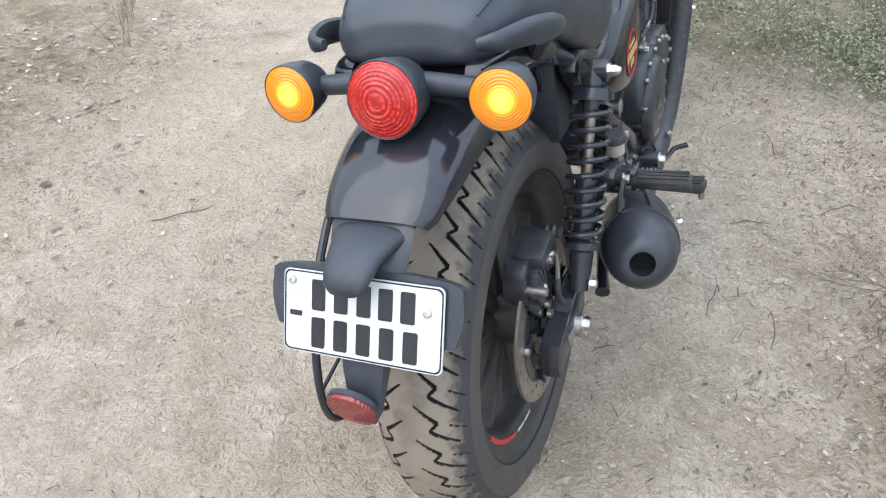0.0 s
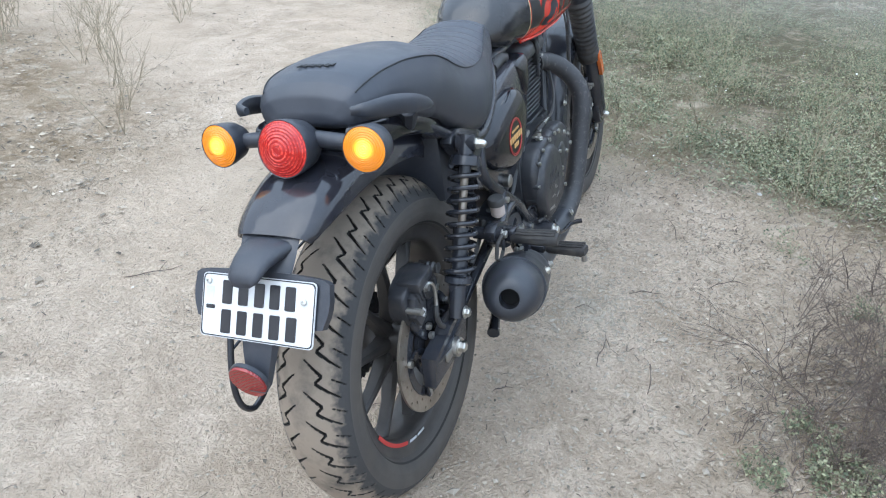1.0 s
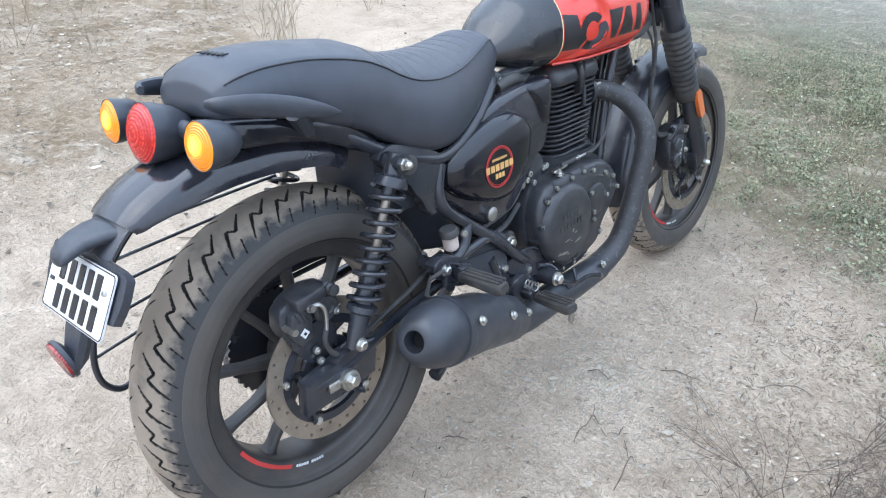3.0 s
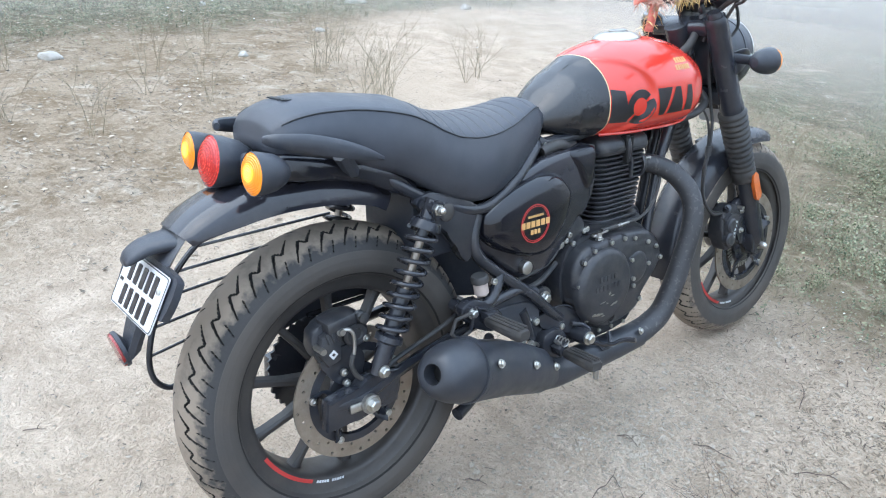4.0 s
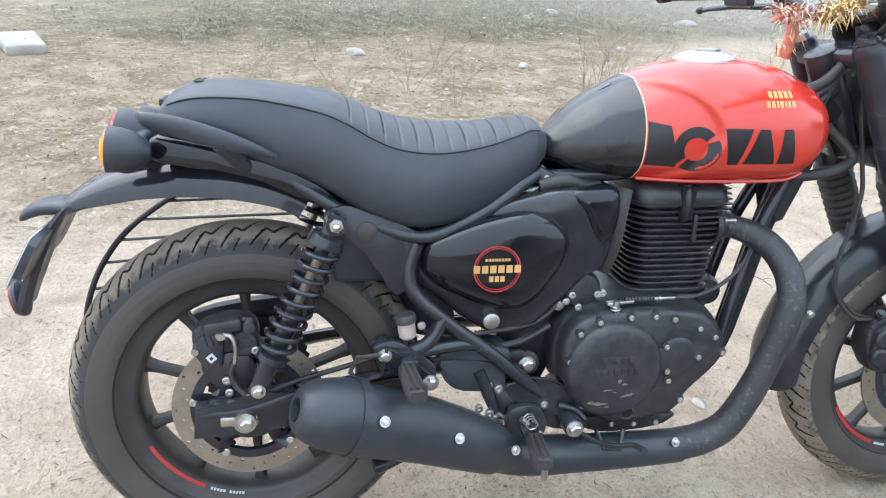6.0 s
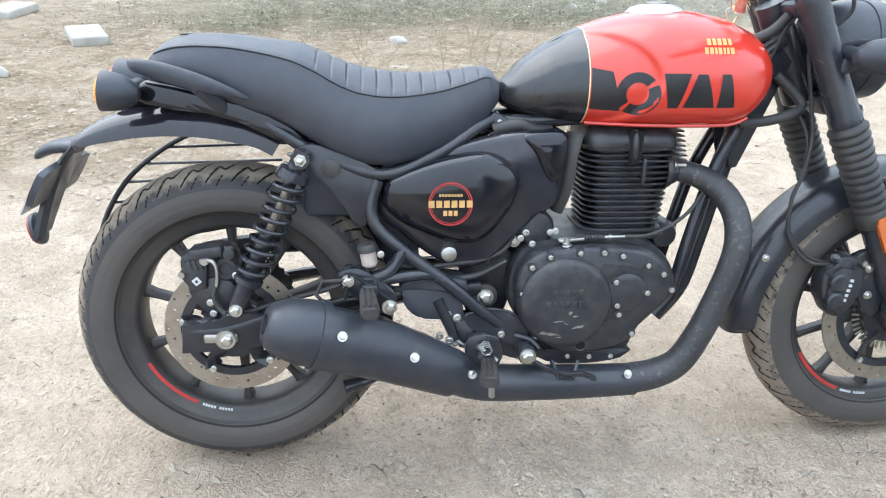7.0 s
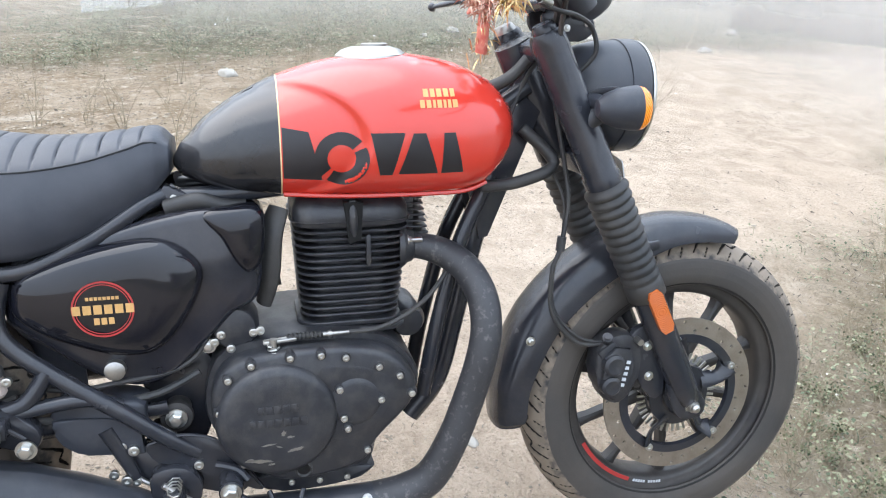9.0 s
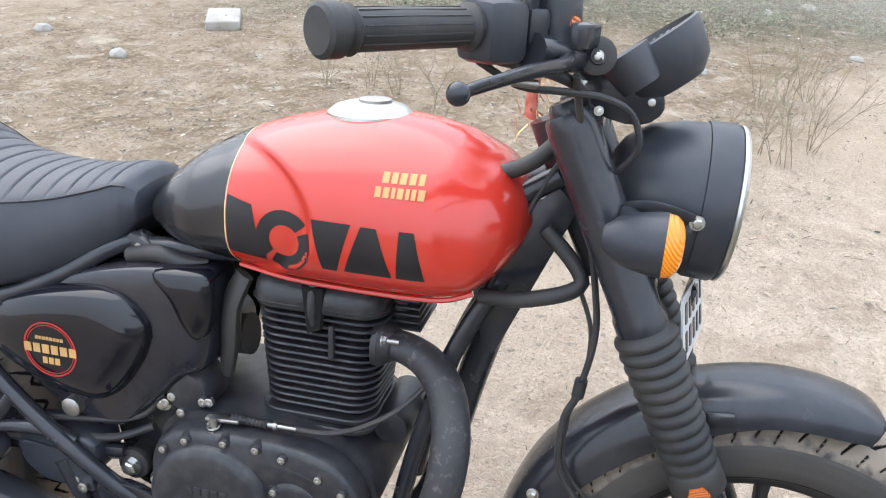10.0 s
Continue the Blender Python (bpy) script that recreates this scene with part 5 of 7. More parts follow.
bolt_at(BOLT, 0.168, 0.303, 0.381, 1.35)


def footrest(c, to, label):
    a, b = Vector(c), Vector(to)
    d = (b - a).normalized()
    up = Vector((0, 0, 1))
    side = d.cross(up).normalized()
    rings = []
    for u, w, h in ((0, 0.010, 0.008), (0.06, 0.014, 0.010), (0.5, 0.0155, 0.011), (0.9, 0.017, 0.012), (1.0, 0.013, 0.009)):
        p = a.lerp(b, u)
        rings.append([p + side * (w * cx) + up * (h * cz) for cx, cz in ((1, -0.5), (1, 0.5), (0.7, 1), (-0.7, 1), (-1, 0.5), (-1, -0.5), (-0.7, -1), (0.7, -1))])
    pg = part("footrest", loft(rings), M_PEG, bike, label)
    for k in (-1, 0, 1):
        part("tread_bar", tube([a.lerp(b, 0.12) + side * (0.009 * k) + up * 0.0115, a.lerp(b, 0.95) + side * (0.010 * k) + up * 0.0135], 0.003, seg=6), M_PEG, pg)
    return pg


for s in (1, -1):
    footrest((s * 0.165, 0.262, 0.408), (s * 0.262, 0.268, 0.405), "ribbed rubber passenger footrest")
    footrest((s * 0.165, 0.490, 0.262), (s * 0.262, 0.478, 0.268), "ribbed rubber rider footrest")
    part("peg_clevis", block((s * 0.160, 0.268, 0.412), (0.03, 0.03, 0.026), 0.005), M_BLACK, bike)
part("peg_loop", tube([(0.160, 0.220, 0.395), (0.165, 0.187, 0.386), (0.165, 0.171, 0.406), (0.165, 0.182, 0.431), (0.160, 0.231, 0.432)], 0.0040, seg=8, straight=True), M_PEG, bike, "worn bent wire loop")
part("peg_stay", tube([(0.160, 0.222, 0.395), (0.162, 0.231, 0.443), (0.162, 0.256, 0.430), (0.160, 0.301, 0.393)], 0.0036, seg=8, straight=True), M_BLACK, bike)
part("front_peg_mount", prism(rounded([(0.455, 0.30), (0.50, 0.305), (0.525, 0.27), (0.505, 0.225), (0.465, 0.235), (0.45, 0.265)], 3), 0.105, 0.135, 0.005), M_BLACK, bike)
bolt_at(BOLT, 0.160, 0.566, 0.270, 1.5)
part("pedal_boss", lathe([(0.11, 0), (0.11, 0.020), (0.160, 0.018), (0.160, 0)], (0, 0.566, 0.270), seg=20), M_BLACK, bike)
part("brake_pedal", tube([(0.145, 0.566, 0.262), (0.16, 0.60, 0.245), (0.165, 0.64, 0.232), (0.175, 0.672, 0.236), (0.20, 0.685, 0.240)], [0.009, 0.008, 0.008, 0.009, 0.010], flat=0.6), M_BLACK, bike, "black brake pedal")
part("peg_clevis", block((0.148, 0.486, 0.268), (0.030, 0.030, 0.024), 0.004, (20, 0, 0)), M_BLACK, bike)
part("peg_spring", tube([Vector((0.140 + 0.0012 * k, 0.486 + 0.010 * math.cos(k * 0.9), 0.285 + 0.010 * math.sin(k * 0.9))) for k in range(24)], 0.0015, seg=5, straight=True), M_STEEL, bike)
part("peg_bobbin", lathe([(0, 0), (0, 0.006), (0.02, 0.006), (0.022, 0.004), (0.022, 0)], (0.255, 0.482, 0.258), (0, 0, -1), seg=12), M_STEEL, bike, "steel footrest tip")
part("master_cylinder", tube([(0.118, 0.395, 0.375), (0.118, 0.415, 0.33), (0.118, 0.43, 0.29)], [0.013, 0.012, 0.009], seg=12), M_BLACK, bike)
part("brake_rod", tube([(0.118, 0.43, 0.29), (0.120, 0.47, 0.26), (0.122, 0.50, 0.235)], 0.004, seg=8), M_STEEL, bike)
part("master_cylinder_guard", prism(rounded([(0.326, 0.388), (0.335, 0.398), (0.425, 0.388), (0.440, 0.360), (0.446, 0.330), (0.40, 0.335), (0.355, 0.341), (0.333, 0.365)], 3), 0.104, 0.124, 0.004), M_PLASTIC, bike, "black plastic brake cylinder cover")
part("heel_guard", prism(rounded([(0.446, 0.340), (0.470, 0.350), (0.505, 0.351), (0.548, 0.337), (0.580, 0.296), (0.612, 0.248), (0.600, 0.246), (0.566, 0.268), (0.535, 0.280), (0.500, 0.300), (0.462, 0.310)], 3), 0.114, 0.121, 0.002), M_BLACK, bike, "black pressed heel guard")
part("guard_edge", tube([(0.122, 0.452, 0.344), (0.122, 0.500, 0.3535), (0.122, 0.548, 0.339), (0.122, 0.580, 0.298), (0.122, 0.612, 0.250)], 0.0026, seg=6), M_BLACK, bike)
for y, z in ((0.432, 0.340), (0.471, 0.285), (0.418, 0.292)):
    bolt_at(SCREW, 0.124, y, z, 1.45)
for k, (y0, z0, y1, z1) in enumerate(((0.345, 0.402, 0.350, 0.418), (0.365, 0.400, 0.372, 0.412), (0.385, 0.398, 0.383, 0.412))):
    part("cable_tie", tube([(0.112, y0, z0), (0.113, y1, z1)], 0.003, seg=6), M_RUBBER, bike)
part("link_rod", tube([(0.126, 0.545, 0.300), (0.132, 0.575, 0.292), (0.140, 0.592, 0.276)], 0.006, seg=8), M_BLACK, bike)
part("peg_pin", lathe([(0, 0), (0, 0.005), (0.05, 0.005), (0.05, 0)], (0.150, 0.470, 0.290), (0, 0.7, -0.6), seg=8), M_STEEL, bike)
part("wire_loom", tube([(0.105, 0.30, 0.445), (0.108, 0.36, 0.435), (0.104, 0.42, 0.440), (0.098, 0.49, 0.448), (0.092, 0.53, 0.47), (0.09, 0.55, 0.51)], 0.0045, seg=8), M_RUBBER, bike)
part("wire_loom", tube([(0.098, 0.33, 0.40), (0.104, 0.40, 0.408), (0.100, 0.47, 0.415), (0.09, 0.53, 0.44)], 0.006, seg=8), M_RUBBER, bike)
part("pipe_clip", tube([(0.128, 0.621, 0.244), (0.146, 0.634, 0.214), (0.148, 0.662, 0.213), (0.130, 0.674, 0.242)], 0.0042, seg=8, straight=True), M_BLACK, bike, "black wire pipe clip")
part("stand_bracket", block((-0.04, 0.26, 0.235), (0.20, 0.03, 0.025), 0.005), M_BLACK, bike)
part("centre_stand_leg", tube([(0.09, 0.35, 0.24), (0.11, 0.26, 0.205), (0.12, 0.215, 0.195)], [0.010, 0.011, 0.014], seg=10), M_BLACK, bike)
part("side_stand", tube([(-0.10, 0.50, 0.20), (-0.17, 0.52, 0.10), (-0.205, 0.535, 0.052)], [0.013, 0.011, 0.010], seg=12), M_BLACK, bike, "black side stand resting on the dirt")
part("chain_guard", prism(rounded([(-0.10, 0.42), (0.05, 0.445), (0.25, 0.44), (0.26, 0.42), (0.05, 0.42), (-0.09, 0.39)], 3), -0.11, -0.085, 0.003), M_PLASTIC, bike)
part("chain", tube([(-0.080, 0.0, 0.414), (-0.080, 0.25, 0.42), (-0.080, 0.45, 0.42)], 0.008, seg=6, flat=0.6), M_BLACK, bike)

# ---- front fork and steering ----
FT, FB = Vector((0, 1.062, 0.940)), Vector((0, 1.372, 0.293))
fd = (FB - FT).normalized()
LEG = 0.093


def along(u, x=0.0):
    return FT.lerp(FB, u) + Vector((x, 0, 0))


L = (FB - FT).length
for s in (1, -1):
    leg = part("fork_leg", lathe([(0.0, 0.0), (0.0, 0.024), (0.006, 0.027), (0.02, 0.0285), (0.24, 0.0285), (0.245, 0.031), (0.262, 0.031), (0.264, 0.022), (0.45, 0.022), (0.455, 0.027), (0.62, 0.027), (0.68, 0.025), (0.71, 0.022), (0.725, 0.012), (0.725, 0.0)], FT + Vector((s * LEG, 0, 0)), fd, seg=28), M_BLACK, bike, "black telescopic fork leg")
    prof = [(0.262, 0.030)]
    for k in range(11):
        h = 0.266 + 0.0165 * k
        r = 0.0375 - 0.0004 * k
        prof += [(h, 0.031), (h + 0.004, r - 0.001), (h + 0.008, r), (h + 0.012, r - 0.001), (h + 0.0155, 0.031)]
    prof += [(0.449, 0.032), (0.452, 0.0335), (0.480, 0.0335), (0.484, 0.027)]
    part("fork_gaiter", lathe(prof, FT + Vector((s * LEG, 0, 0)), fd, seg=32), M_RUBBER, leg, "ribbed black rubber gaiter", sharp=60)
    part("fork_cap", lathe([(-0.012, 0), (-0.012, 0.016), (-0.004, 0.02), (0.002, 0.02), (0.002, 0)], FT + Vector((s * LEG, 0, 0)), fd, seg=20), M_STEEL if s < 0 else M_BLACK, leg)
    rp = along(0.70, s * (LEG + 0.031))
    part("fork_reflector", loft([[(s * dx, y, z) for y, z in [(a * 0.013, b * 0.042) for a, b in ((1, 0.75), (0.6, 1), (-0.6, 1), (-1, 0.75), (-1, -0.75), (-0.6, -1), (0.6, -1), (1, -0.75))]] for dx in (-0.004, 0.004, 0.006)]), M_ORANGEREF, leg, "orange fork reflector", at=Matrix.Translation(rp) @ Matrix.Rotation(math.atan2(0.31, 0.647), 4, "X"))
part("front_axle", lathe([(-0.11, 0.0), (-0.11, 0.016), (-0.05, 0.011), (0.05, 0.011), (0.085, 0.017), (0.10, 0.018), (0.102, 0.0)], (0, 1.370, 0.293), seg=20), M_STEEL, bike)
bolt_at(NUT, 0.103, 1.370, 0.293, 1.3)
for u, h in ((0.035, 0.030), (0.30, 0.040)):
    bm = bmesh.new()
    block(along(u), (2 * LEG - 0.02, 0.058, h), 0.008, (25.6, 0, 0), into=bm)
    part("fork_yoke", bm, M_BLACK, bike, "black fork yoke")
part("steering_head", lathe([(0.0, 0.0), (0.0, 0.030), (0.20, 0.032), (0.20, 0.0)], along(0.03) + Vector((0, -0.03, 0)), fd, seg=24), M_BLACK, bike)

# ---- front mudguard ----
pts, hv, dv = [], [], []
for a, r, h, d in ((70, 0.322, 0.046, 0.024), (71.5, 0.326, 0.053, 0.030), (77, 0.330, 0.058, 0.036), (86, 0.332, 0.061, 0.040), (97, 0.333, 0.062, 0.044), (112, 0.334, 0.062, 0.055), (130, 0.338, 0.062, 0.060), (150, 0.344, 0.062, 0.058), (170, 0.349, 0.062, 0.054), (183, 0.349, 0.060, 0.050), (187, 0.349, 0.050, 0.042)):
    pts.append((1.370 + r * math.cos(radians(a)), 0.293 + r * math.sin(radians(a))))
    hv.append(h), dv.append(d)
fm = part("front_mudguard", arch([p for p in reversed(pts)], list(reversed(hv)), list(reversed(dv))), M_BLACK, bike, "dark satin front mudguard")
for s in (1, -1):
    part("mudguard_bracket", block((s * 0.064, 1.285, 0.585), (0.012, 0.034, 0.018), 0.004, (8, 0, 0)), M_BLACK, fm)
bolt_at(BOLT, 0.062, 1.072, 0.427, 0.8)

# ---- front brake ----
fc = part("front_caliper", prism(rounded([(1.185, 0.405), (1.215, 0.435), (1.255, 0.430), (1.268, 0.39), (1.262, 0.335), (1.235, 0.305), (1.205, 0.315), (1.188, 0.355)], 3), 0.048, 0.092, 0.008), M_CAST, bike, "black front brake caliper")
part("caliper_face", prism([(1.196, 0.398), (1.216, 0.416), (1.244, 0.412), (1.252, 0.384), (1.246, 0.326), (1.222, 0.314), (1.202, 0.330), (1.194, 0.362)], 0.088, 0.101, 0.005), M_CAST, fc)
part("piston_case", lathe([(0.09, 0.0), (0.09, 0.021), (0.104, 0.020), (0.108, 0.015), (0.106, 0.0)], (0, 1.214, 0.384), seg=20), M_CAST, fc)
part("piston_case", lathe([(0.09, 0.0), (0.09, 0.019), (0.104, 0.018), (0.108, 0.013), (0.106, 0.0)], (0, 1.210, 0.345), seg=20), M_CAST, fc)
part("caliper_bridge", block((0.070, 1.205, 0.408), (0.05, 0.036, 0.022), 0.005, (35, 0, 0)), M_CAST, fc)
part("pad_pin", lathe([(0, 0), (0, 0.006), (0.022, 0.006), (0.022, 0)], (0.085, 1.258, 0.425), (1, 0, 0), seg=10), M_STEEL, fc)
part("banjo_bolt", lathe([(0, 0), (0, 0.009), (0.016, 0.009), (0.016, 0.006), (0.022, 0.006), (0.022, 0)], (0.085, 1.205, 0.424), (0.6, -0.3, 0.7), seg=12), M_BLACK, fc)
part("fork_lug", prism(rounded([(1.250, 0.432), (1.275, 0.448), (1.305, 0.44), (1.315, 0.40), (1.318, 0.36), (1.322, 0.315), (1.300, 0.305), (1.275, 0.335), (1.258, 0.38)], 3), 0.070, 0.088, 0.004), M_BLACK, fc)
part("axle_lug", prism(rounded([(1.325, 0.335), (1.345, 0.345), (1.395, 0.310), (1.400, 0.275), (1.375, 0.262), (1.345, 0.270), (1.330, 0.300)], 3), 0.074, 0.104, 0.006), M_BLACK, fc)
for k in range(5):
    part("caliper_mark", block((0.1018, 1.240 - 0.0022 * k, 0.388 - 0.0105 * k), (0.001, 0.0075, 0.0060), 0, (-12, 0, 0)), M_PLATEGREY, fc, "pale mark on the caliper")
part("caliper_mount", prism(rounded([(1.245, 0.425), (1.30, 0.43), (1.32, 0.37), (1.30, 0.33), (1.26, 0.33)], 3), 0.058, 0.075, 0.004), M_BLACK, fc)
for y, z in ((1.282, 0.409), (1.289, 0.351)):
    bolt_at(BOLT, 0.087, y, z, 0.85, fc)
part("brake_hose", tube([(0.080, 1.200, 0.418), (0.078, 1.150, 0.425), (0.078, 1.103, 0.482), (0.078, 1.099, 0.555), (0.076, 1.113, 0.598), (0.072, 1.124, 0.672), (0.066, 1.116, 0.735), (0.072, 1.090, 0.86), (0.15, 1.07, 0.985)], 0.0042, seg=8, n=8), M_RUBBER, bike)
part("sensor_cable", tube([(0.08, 1.215, 0.42), (0.073, 1.158, 0.430), (0.071, 1.109, 0.484), (0.071, 1.104, 0.555), (0.070, 1.117, 0.60), (0.064, 1.119, 0.672), (0.05, 1.10, 0.72)], 0.003, seg=8, n=8), M_RUBBER, bike)
part("hose_clip", lathe([(-0.012, 0), (-0.012, 0.008), (0.012, 0.008), (0.012, 0)], (0.074, 1.114, 0.602), (0, 0.1, 1), seg=10), M_RUBBER, bike)

# ---- headlight ----
hd = Vector((0, 1, -0.045)).normalized()
hl = part("headlight", lathe([(0.018, 0.0), (0.020, 0.045), (0.030, 0.062), (0.055, 0.080), (0.09, 0.089), (0.120, 0.091), (0.121, 0.093), (0.150, 0.094), (0.156, 0.091), (0.156, 0.086), (0.150, 0.084)], (0.0, 1.096, 0.843), hd, seg=48), M_MATT, bike, "round black headlight shell")
part("headlight_glass", lathe([(0.149, 0.085), (0.158, 0.075), (0.165, 0.05), (0.168, 0.0)], (0.0, 1.096, 0.843), hd, seg=48), M_GLASS, hl, "clear domed headlight glass")
part("headlight_ring", lathe([(0.1565, 0.0925), (0.160, 0.0925), (0.1635, 0.0895), (0.163, 0.086), (0.1565, 0.086)], (0.0, 1.096, 0.843), hd, seg=48, ring=True), M_CHROME, hl, "thin bright headlight rim")
for s in (1, -1):
    part("headlight_bracket", tube([(s * 0.105, 1.125, 0.800), (s * 0.112, 1.14, 0.815), (s * 0.108, 1.17, 0.825), (s * 0.092, 1.205, 0.828)], [0.016, 0.018, 0.016, 0.012], flat=0.7), M_MATT, hl)
    d = Vector((s * 0.08, 1, 0.0)).normalized()
    c = Vector((s * 0.180, 1.176, 0.832))
    ind = part("front_indicator", lathe([(-0.062, 0.0), (-0.060, 0.012), (-0.048, 0.022), (-0.030, 0.029), (-0.010, 0.0325), (0, 0.033), (0.001, 0.031), (0, 0)], c, d, seg=32), M_PLASTIC, bike, "round amber indicator lamp in a black housing")
    part("lens", lathe([(0.0, 0.0325), (0.008, 0.031), (0.014, 0.026), (0.018, 0.016), (0.019, 0.0)], c, d, seg=32), M_AMBER, ind, "amber lens")
    part("stalk", tube([c - d * 0.035, (s * 0.13, 1.145, 0.835), (s * 0.10, 1.14, 0.838)], [0.012, 0.012, 0.014], seg=12), M_PLASTIC, ind)

    part("indicator_plate", tube([(s * 0.094, 1.135, 0.840), (s * 0.108, 1.165, 0.846), (s * 0.100, 1.205, 0.838)], [0.012, 0.020, 0.014], flat=0.35, seg=12), M_MATT, hl)
    bolt_at(BOLT, s * 0.106, 1.212, 0.838, 0.8, hl)
# ---- handlebar, grips, levers, instruments ----
bar = part("handlebar", tube([(-0.25, 0.968, 1.028), (-0.19, 1.01, 1.030), (-0.13, 1.055, 1.008), (-0.08, 1.075, 0.985), (0, 1.078, 0.980), (0.08, 1.075, 0.985), (0.13, 1.055, 1.008), (0.19, 1.01, 1.030), (0.25, 0.968, 1.028)], 0.0115, seg=14, n=8), M_BLACK, bike, "black tubular handlebar")
for s in (1, -1):
    gd = (Vector((s * 0.367, 0.886, 1.024)) - Vector((s * 0.235, 0.978, 1.028))).normalized()
    g0 = Vector((s * 0.235, 0.978, 1.028))
    gl = (Vector((s * 0.367, 0.886, 1.024)) - g0).length
    prof = [(0.0, 0.0), (0.0, 0.020), (0.006, 0.021), (0.010, 0.0165), (0.5 * gl, 0.0172), (gl - 0.032, 0.0165), (gl - 0.028, 0.0205), (gl - 0.024, 0.0165), (gl - 0.020, 0.0165), (gl - 0.018, 0.0215), (gl - 0.003, 0.0215), (gl, 0.018), (gl, 0.0)]
    grip = part("grip", lathe(prof, g0, gd, seg=28), M_RUBBER, bar, "ribbed black rubber grip")
    for k in range(14):
        a = 2 * math.pi * k / 14
        u = gd.orthogonal().normalized()
        w = math.cos(a) * u + math.sin(a) * gd.cross(u)
        part("grip_rib", tube([g0 + gd * 0.014 + w * 0.0168, g0 + gd * (gl - 0.034) + w * 0.0168], 0.0008, seg=5), M_RUBBER, grip)
    sw = g0 - gd * 0.022
    box = part("switch_housing", block(sw + Vector((0, 0.004, -0.004)), (0.052, 0.048, 0.056), 0.010, (0, 0, -s * 35)), M_PLASTIC, bar, "black switch housing")
    part("switch_button", block(sw + Vector((s * 0.0, -0.022, 0.012)), (0.016, 0.010, 0.010), 0.003, (0, 0, -s * 35)), M_MATT, box)
    part("switch_button", block(sw + Vector((s * 0.004, -0.02, 0.032)), (0.02, 0.016, 0.008), 0.003, (0, 0, -s * 35)), M_DECALRED if s > 0 else M_MATT, box)
    part("lever_clamp", block(g0 - gd * 0.062 + Vector((0, 0.008, 0)), (0.030, 0.040, 0.036), 0.007, (0, 0, -s * 40)), M_BLACK, bar)
    lv = [Vector((s * 0.170, 1.060, 1.002)), Vector((s * 0.225, 1.060, 1.000)), Vector((s * 0.300, 1.040, 1.000)), Vector((s * 0.345, 1.022, 0.996)), Vector((s * 0.372, 1.010, 0.993)), Vector((s * 0.384, 1.003, 0.990))]
    lev = part("hand_lever", tube(lv, [0.010, 0.009, 0.008, 0.007, 0.0065, 0.006], flat=0.7), M_BLACK, bar, "black hand lever with a ball end")
    part("lever_ball", lathe([(-0.009, 0)] + [(0.009 * math.sin(radians(a)), 0.009 * math.cos(radians(a))) for a in range(-75, 90, 15)] + [(0.009, 0)], lv[-1] + Vector((s * 0.004, -0.002, 0)), (1, 0, 0), seg=16), M_BLACK, lev)
    st = g0 - gd * 0.055
    ms = part("mirror_stalk", tube([st + Vector((0, 0.012, 0.01)), st + Vector((0, 0.02, 0.05)), st + Vector((0.0, 0.018, 0.085)), st + Vector((s * 0.028, 0.008, 0.14)), st + Vector((s * 0.05, 0.0, 0.185))], [0.009, 0.008, 0.0075, 0.0065, 0.006], seg=10), M_BLACK, bar, "curved black mirror stalk")
    mc_ = st + Vector((s * 0.085, -0.005, 0.205))
    part("mirror_shell", lathe([(0.022, 0.0), (0.020, 0.03), (0.010, 0.048), (0.0, 0.053), (-0.003, 0.052), (-0.003, 0.0)], mc_, (s * 0.15, 1, 0.1), seg=32), M_MATT, ms, "round black mirror shell")
    part("mirror_glass", lathe([(-0.0035, 0.0), (-0.0035, 0.050), (-0.0045, 0.050), (-0.0045, 0.0)], mc_, (s * 0.15, 1, 0.1), seg=32), M_MIRROR, ms, "mirror glass")
# brake fluid box on the right
mc = part("brake_master_cylinder", block((0.158, 1.040, 1.040), (0.050, 0.046, 0.062), 0.006, (6, 0, -25)), M_PLASTIC, bike, "square black brake fluid reservoir")
part("reservoir_lid", block((0.158, 1.040, 1.073), (0.056, 0.052, 0.008), 0.003, (6, 0, -25)), M_MATT, mc)
part("reservoir_window", lathe([(0, 0), (0, 0.011), (0.003, 0.011), (0.003, 0)], (0.162, 1.062, 1.030), (0.4, 0.9, 0), seg=16), M_ORANGEREF, mc, "amber fluid window")
part("cylinder_body", tube([(0.205, 1.030, 1.010), (0.165, 1.052, 1.004), (0.125, 1.072, 1.000)], [0.016, 0.017, 0.014], seg=14), M_BLACK, mc)
part("banjo_boss", lathe([(-0.012, 0), (-0.012, 0.019), (0.010, 0.019), (0.012, 0.016), (0.012, 0.009), (0.016, 0.008), (0.016, 0)], (0.128, 1.086, 1.003), (1, 0.2, 0.1), seg=20), M_RUBBER, mc)
bolt_at(BOLT, 0.142, 1.088, 1.004, 0.6)
part("mirror_clamp", block((0.150, 1.068, 1.022), (0.05, 0.026, 0.026), 0.006, (0, 0, -25)), M_BLACK, mc)
part("pod_bracket", prism(rounded([(1.075, 0.965), (1.11, 0.985), (1.15, 0.975), (1.165, 0.945), (1.14, 0.925), (1.09, 0.935)], 3), 0.035, 0.047, 0.003), M_BLACK, bike, "black instrument bracket")
part("pod_bracket", prism(rounded([(1.075, 0.965), (1.11, 0.985), (1.15, 0.975), (1.165, 0.945), (1.14, 0.925), (1.09, 0.935)], 3), -0.027, -0.015, 0.003), M_BLACK, bike)
bolt_at(SCREW, 0.047, 1.150, 0.952, 0.8)
bolt_at(BOLT, 0.099, 1.095, 0.945, 0.5)
# instruments
gd2 = Vector((0.0, -0.75, 1)).normalized()
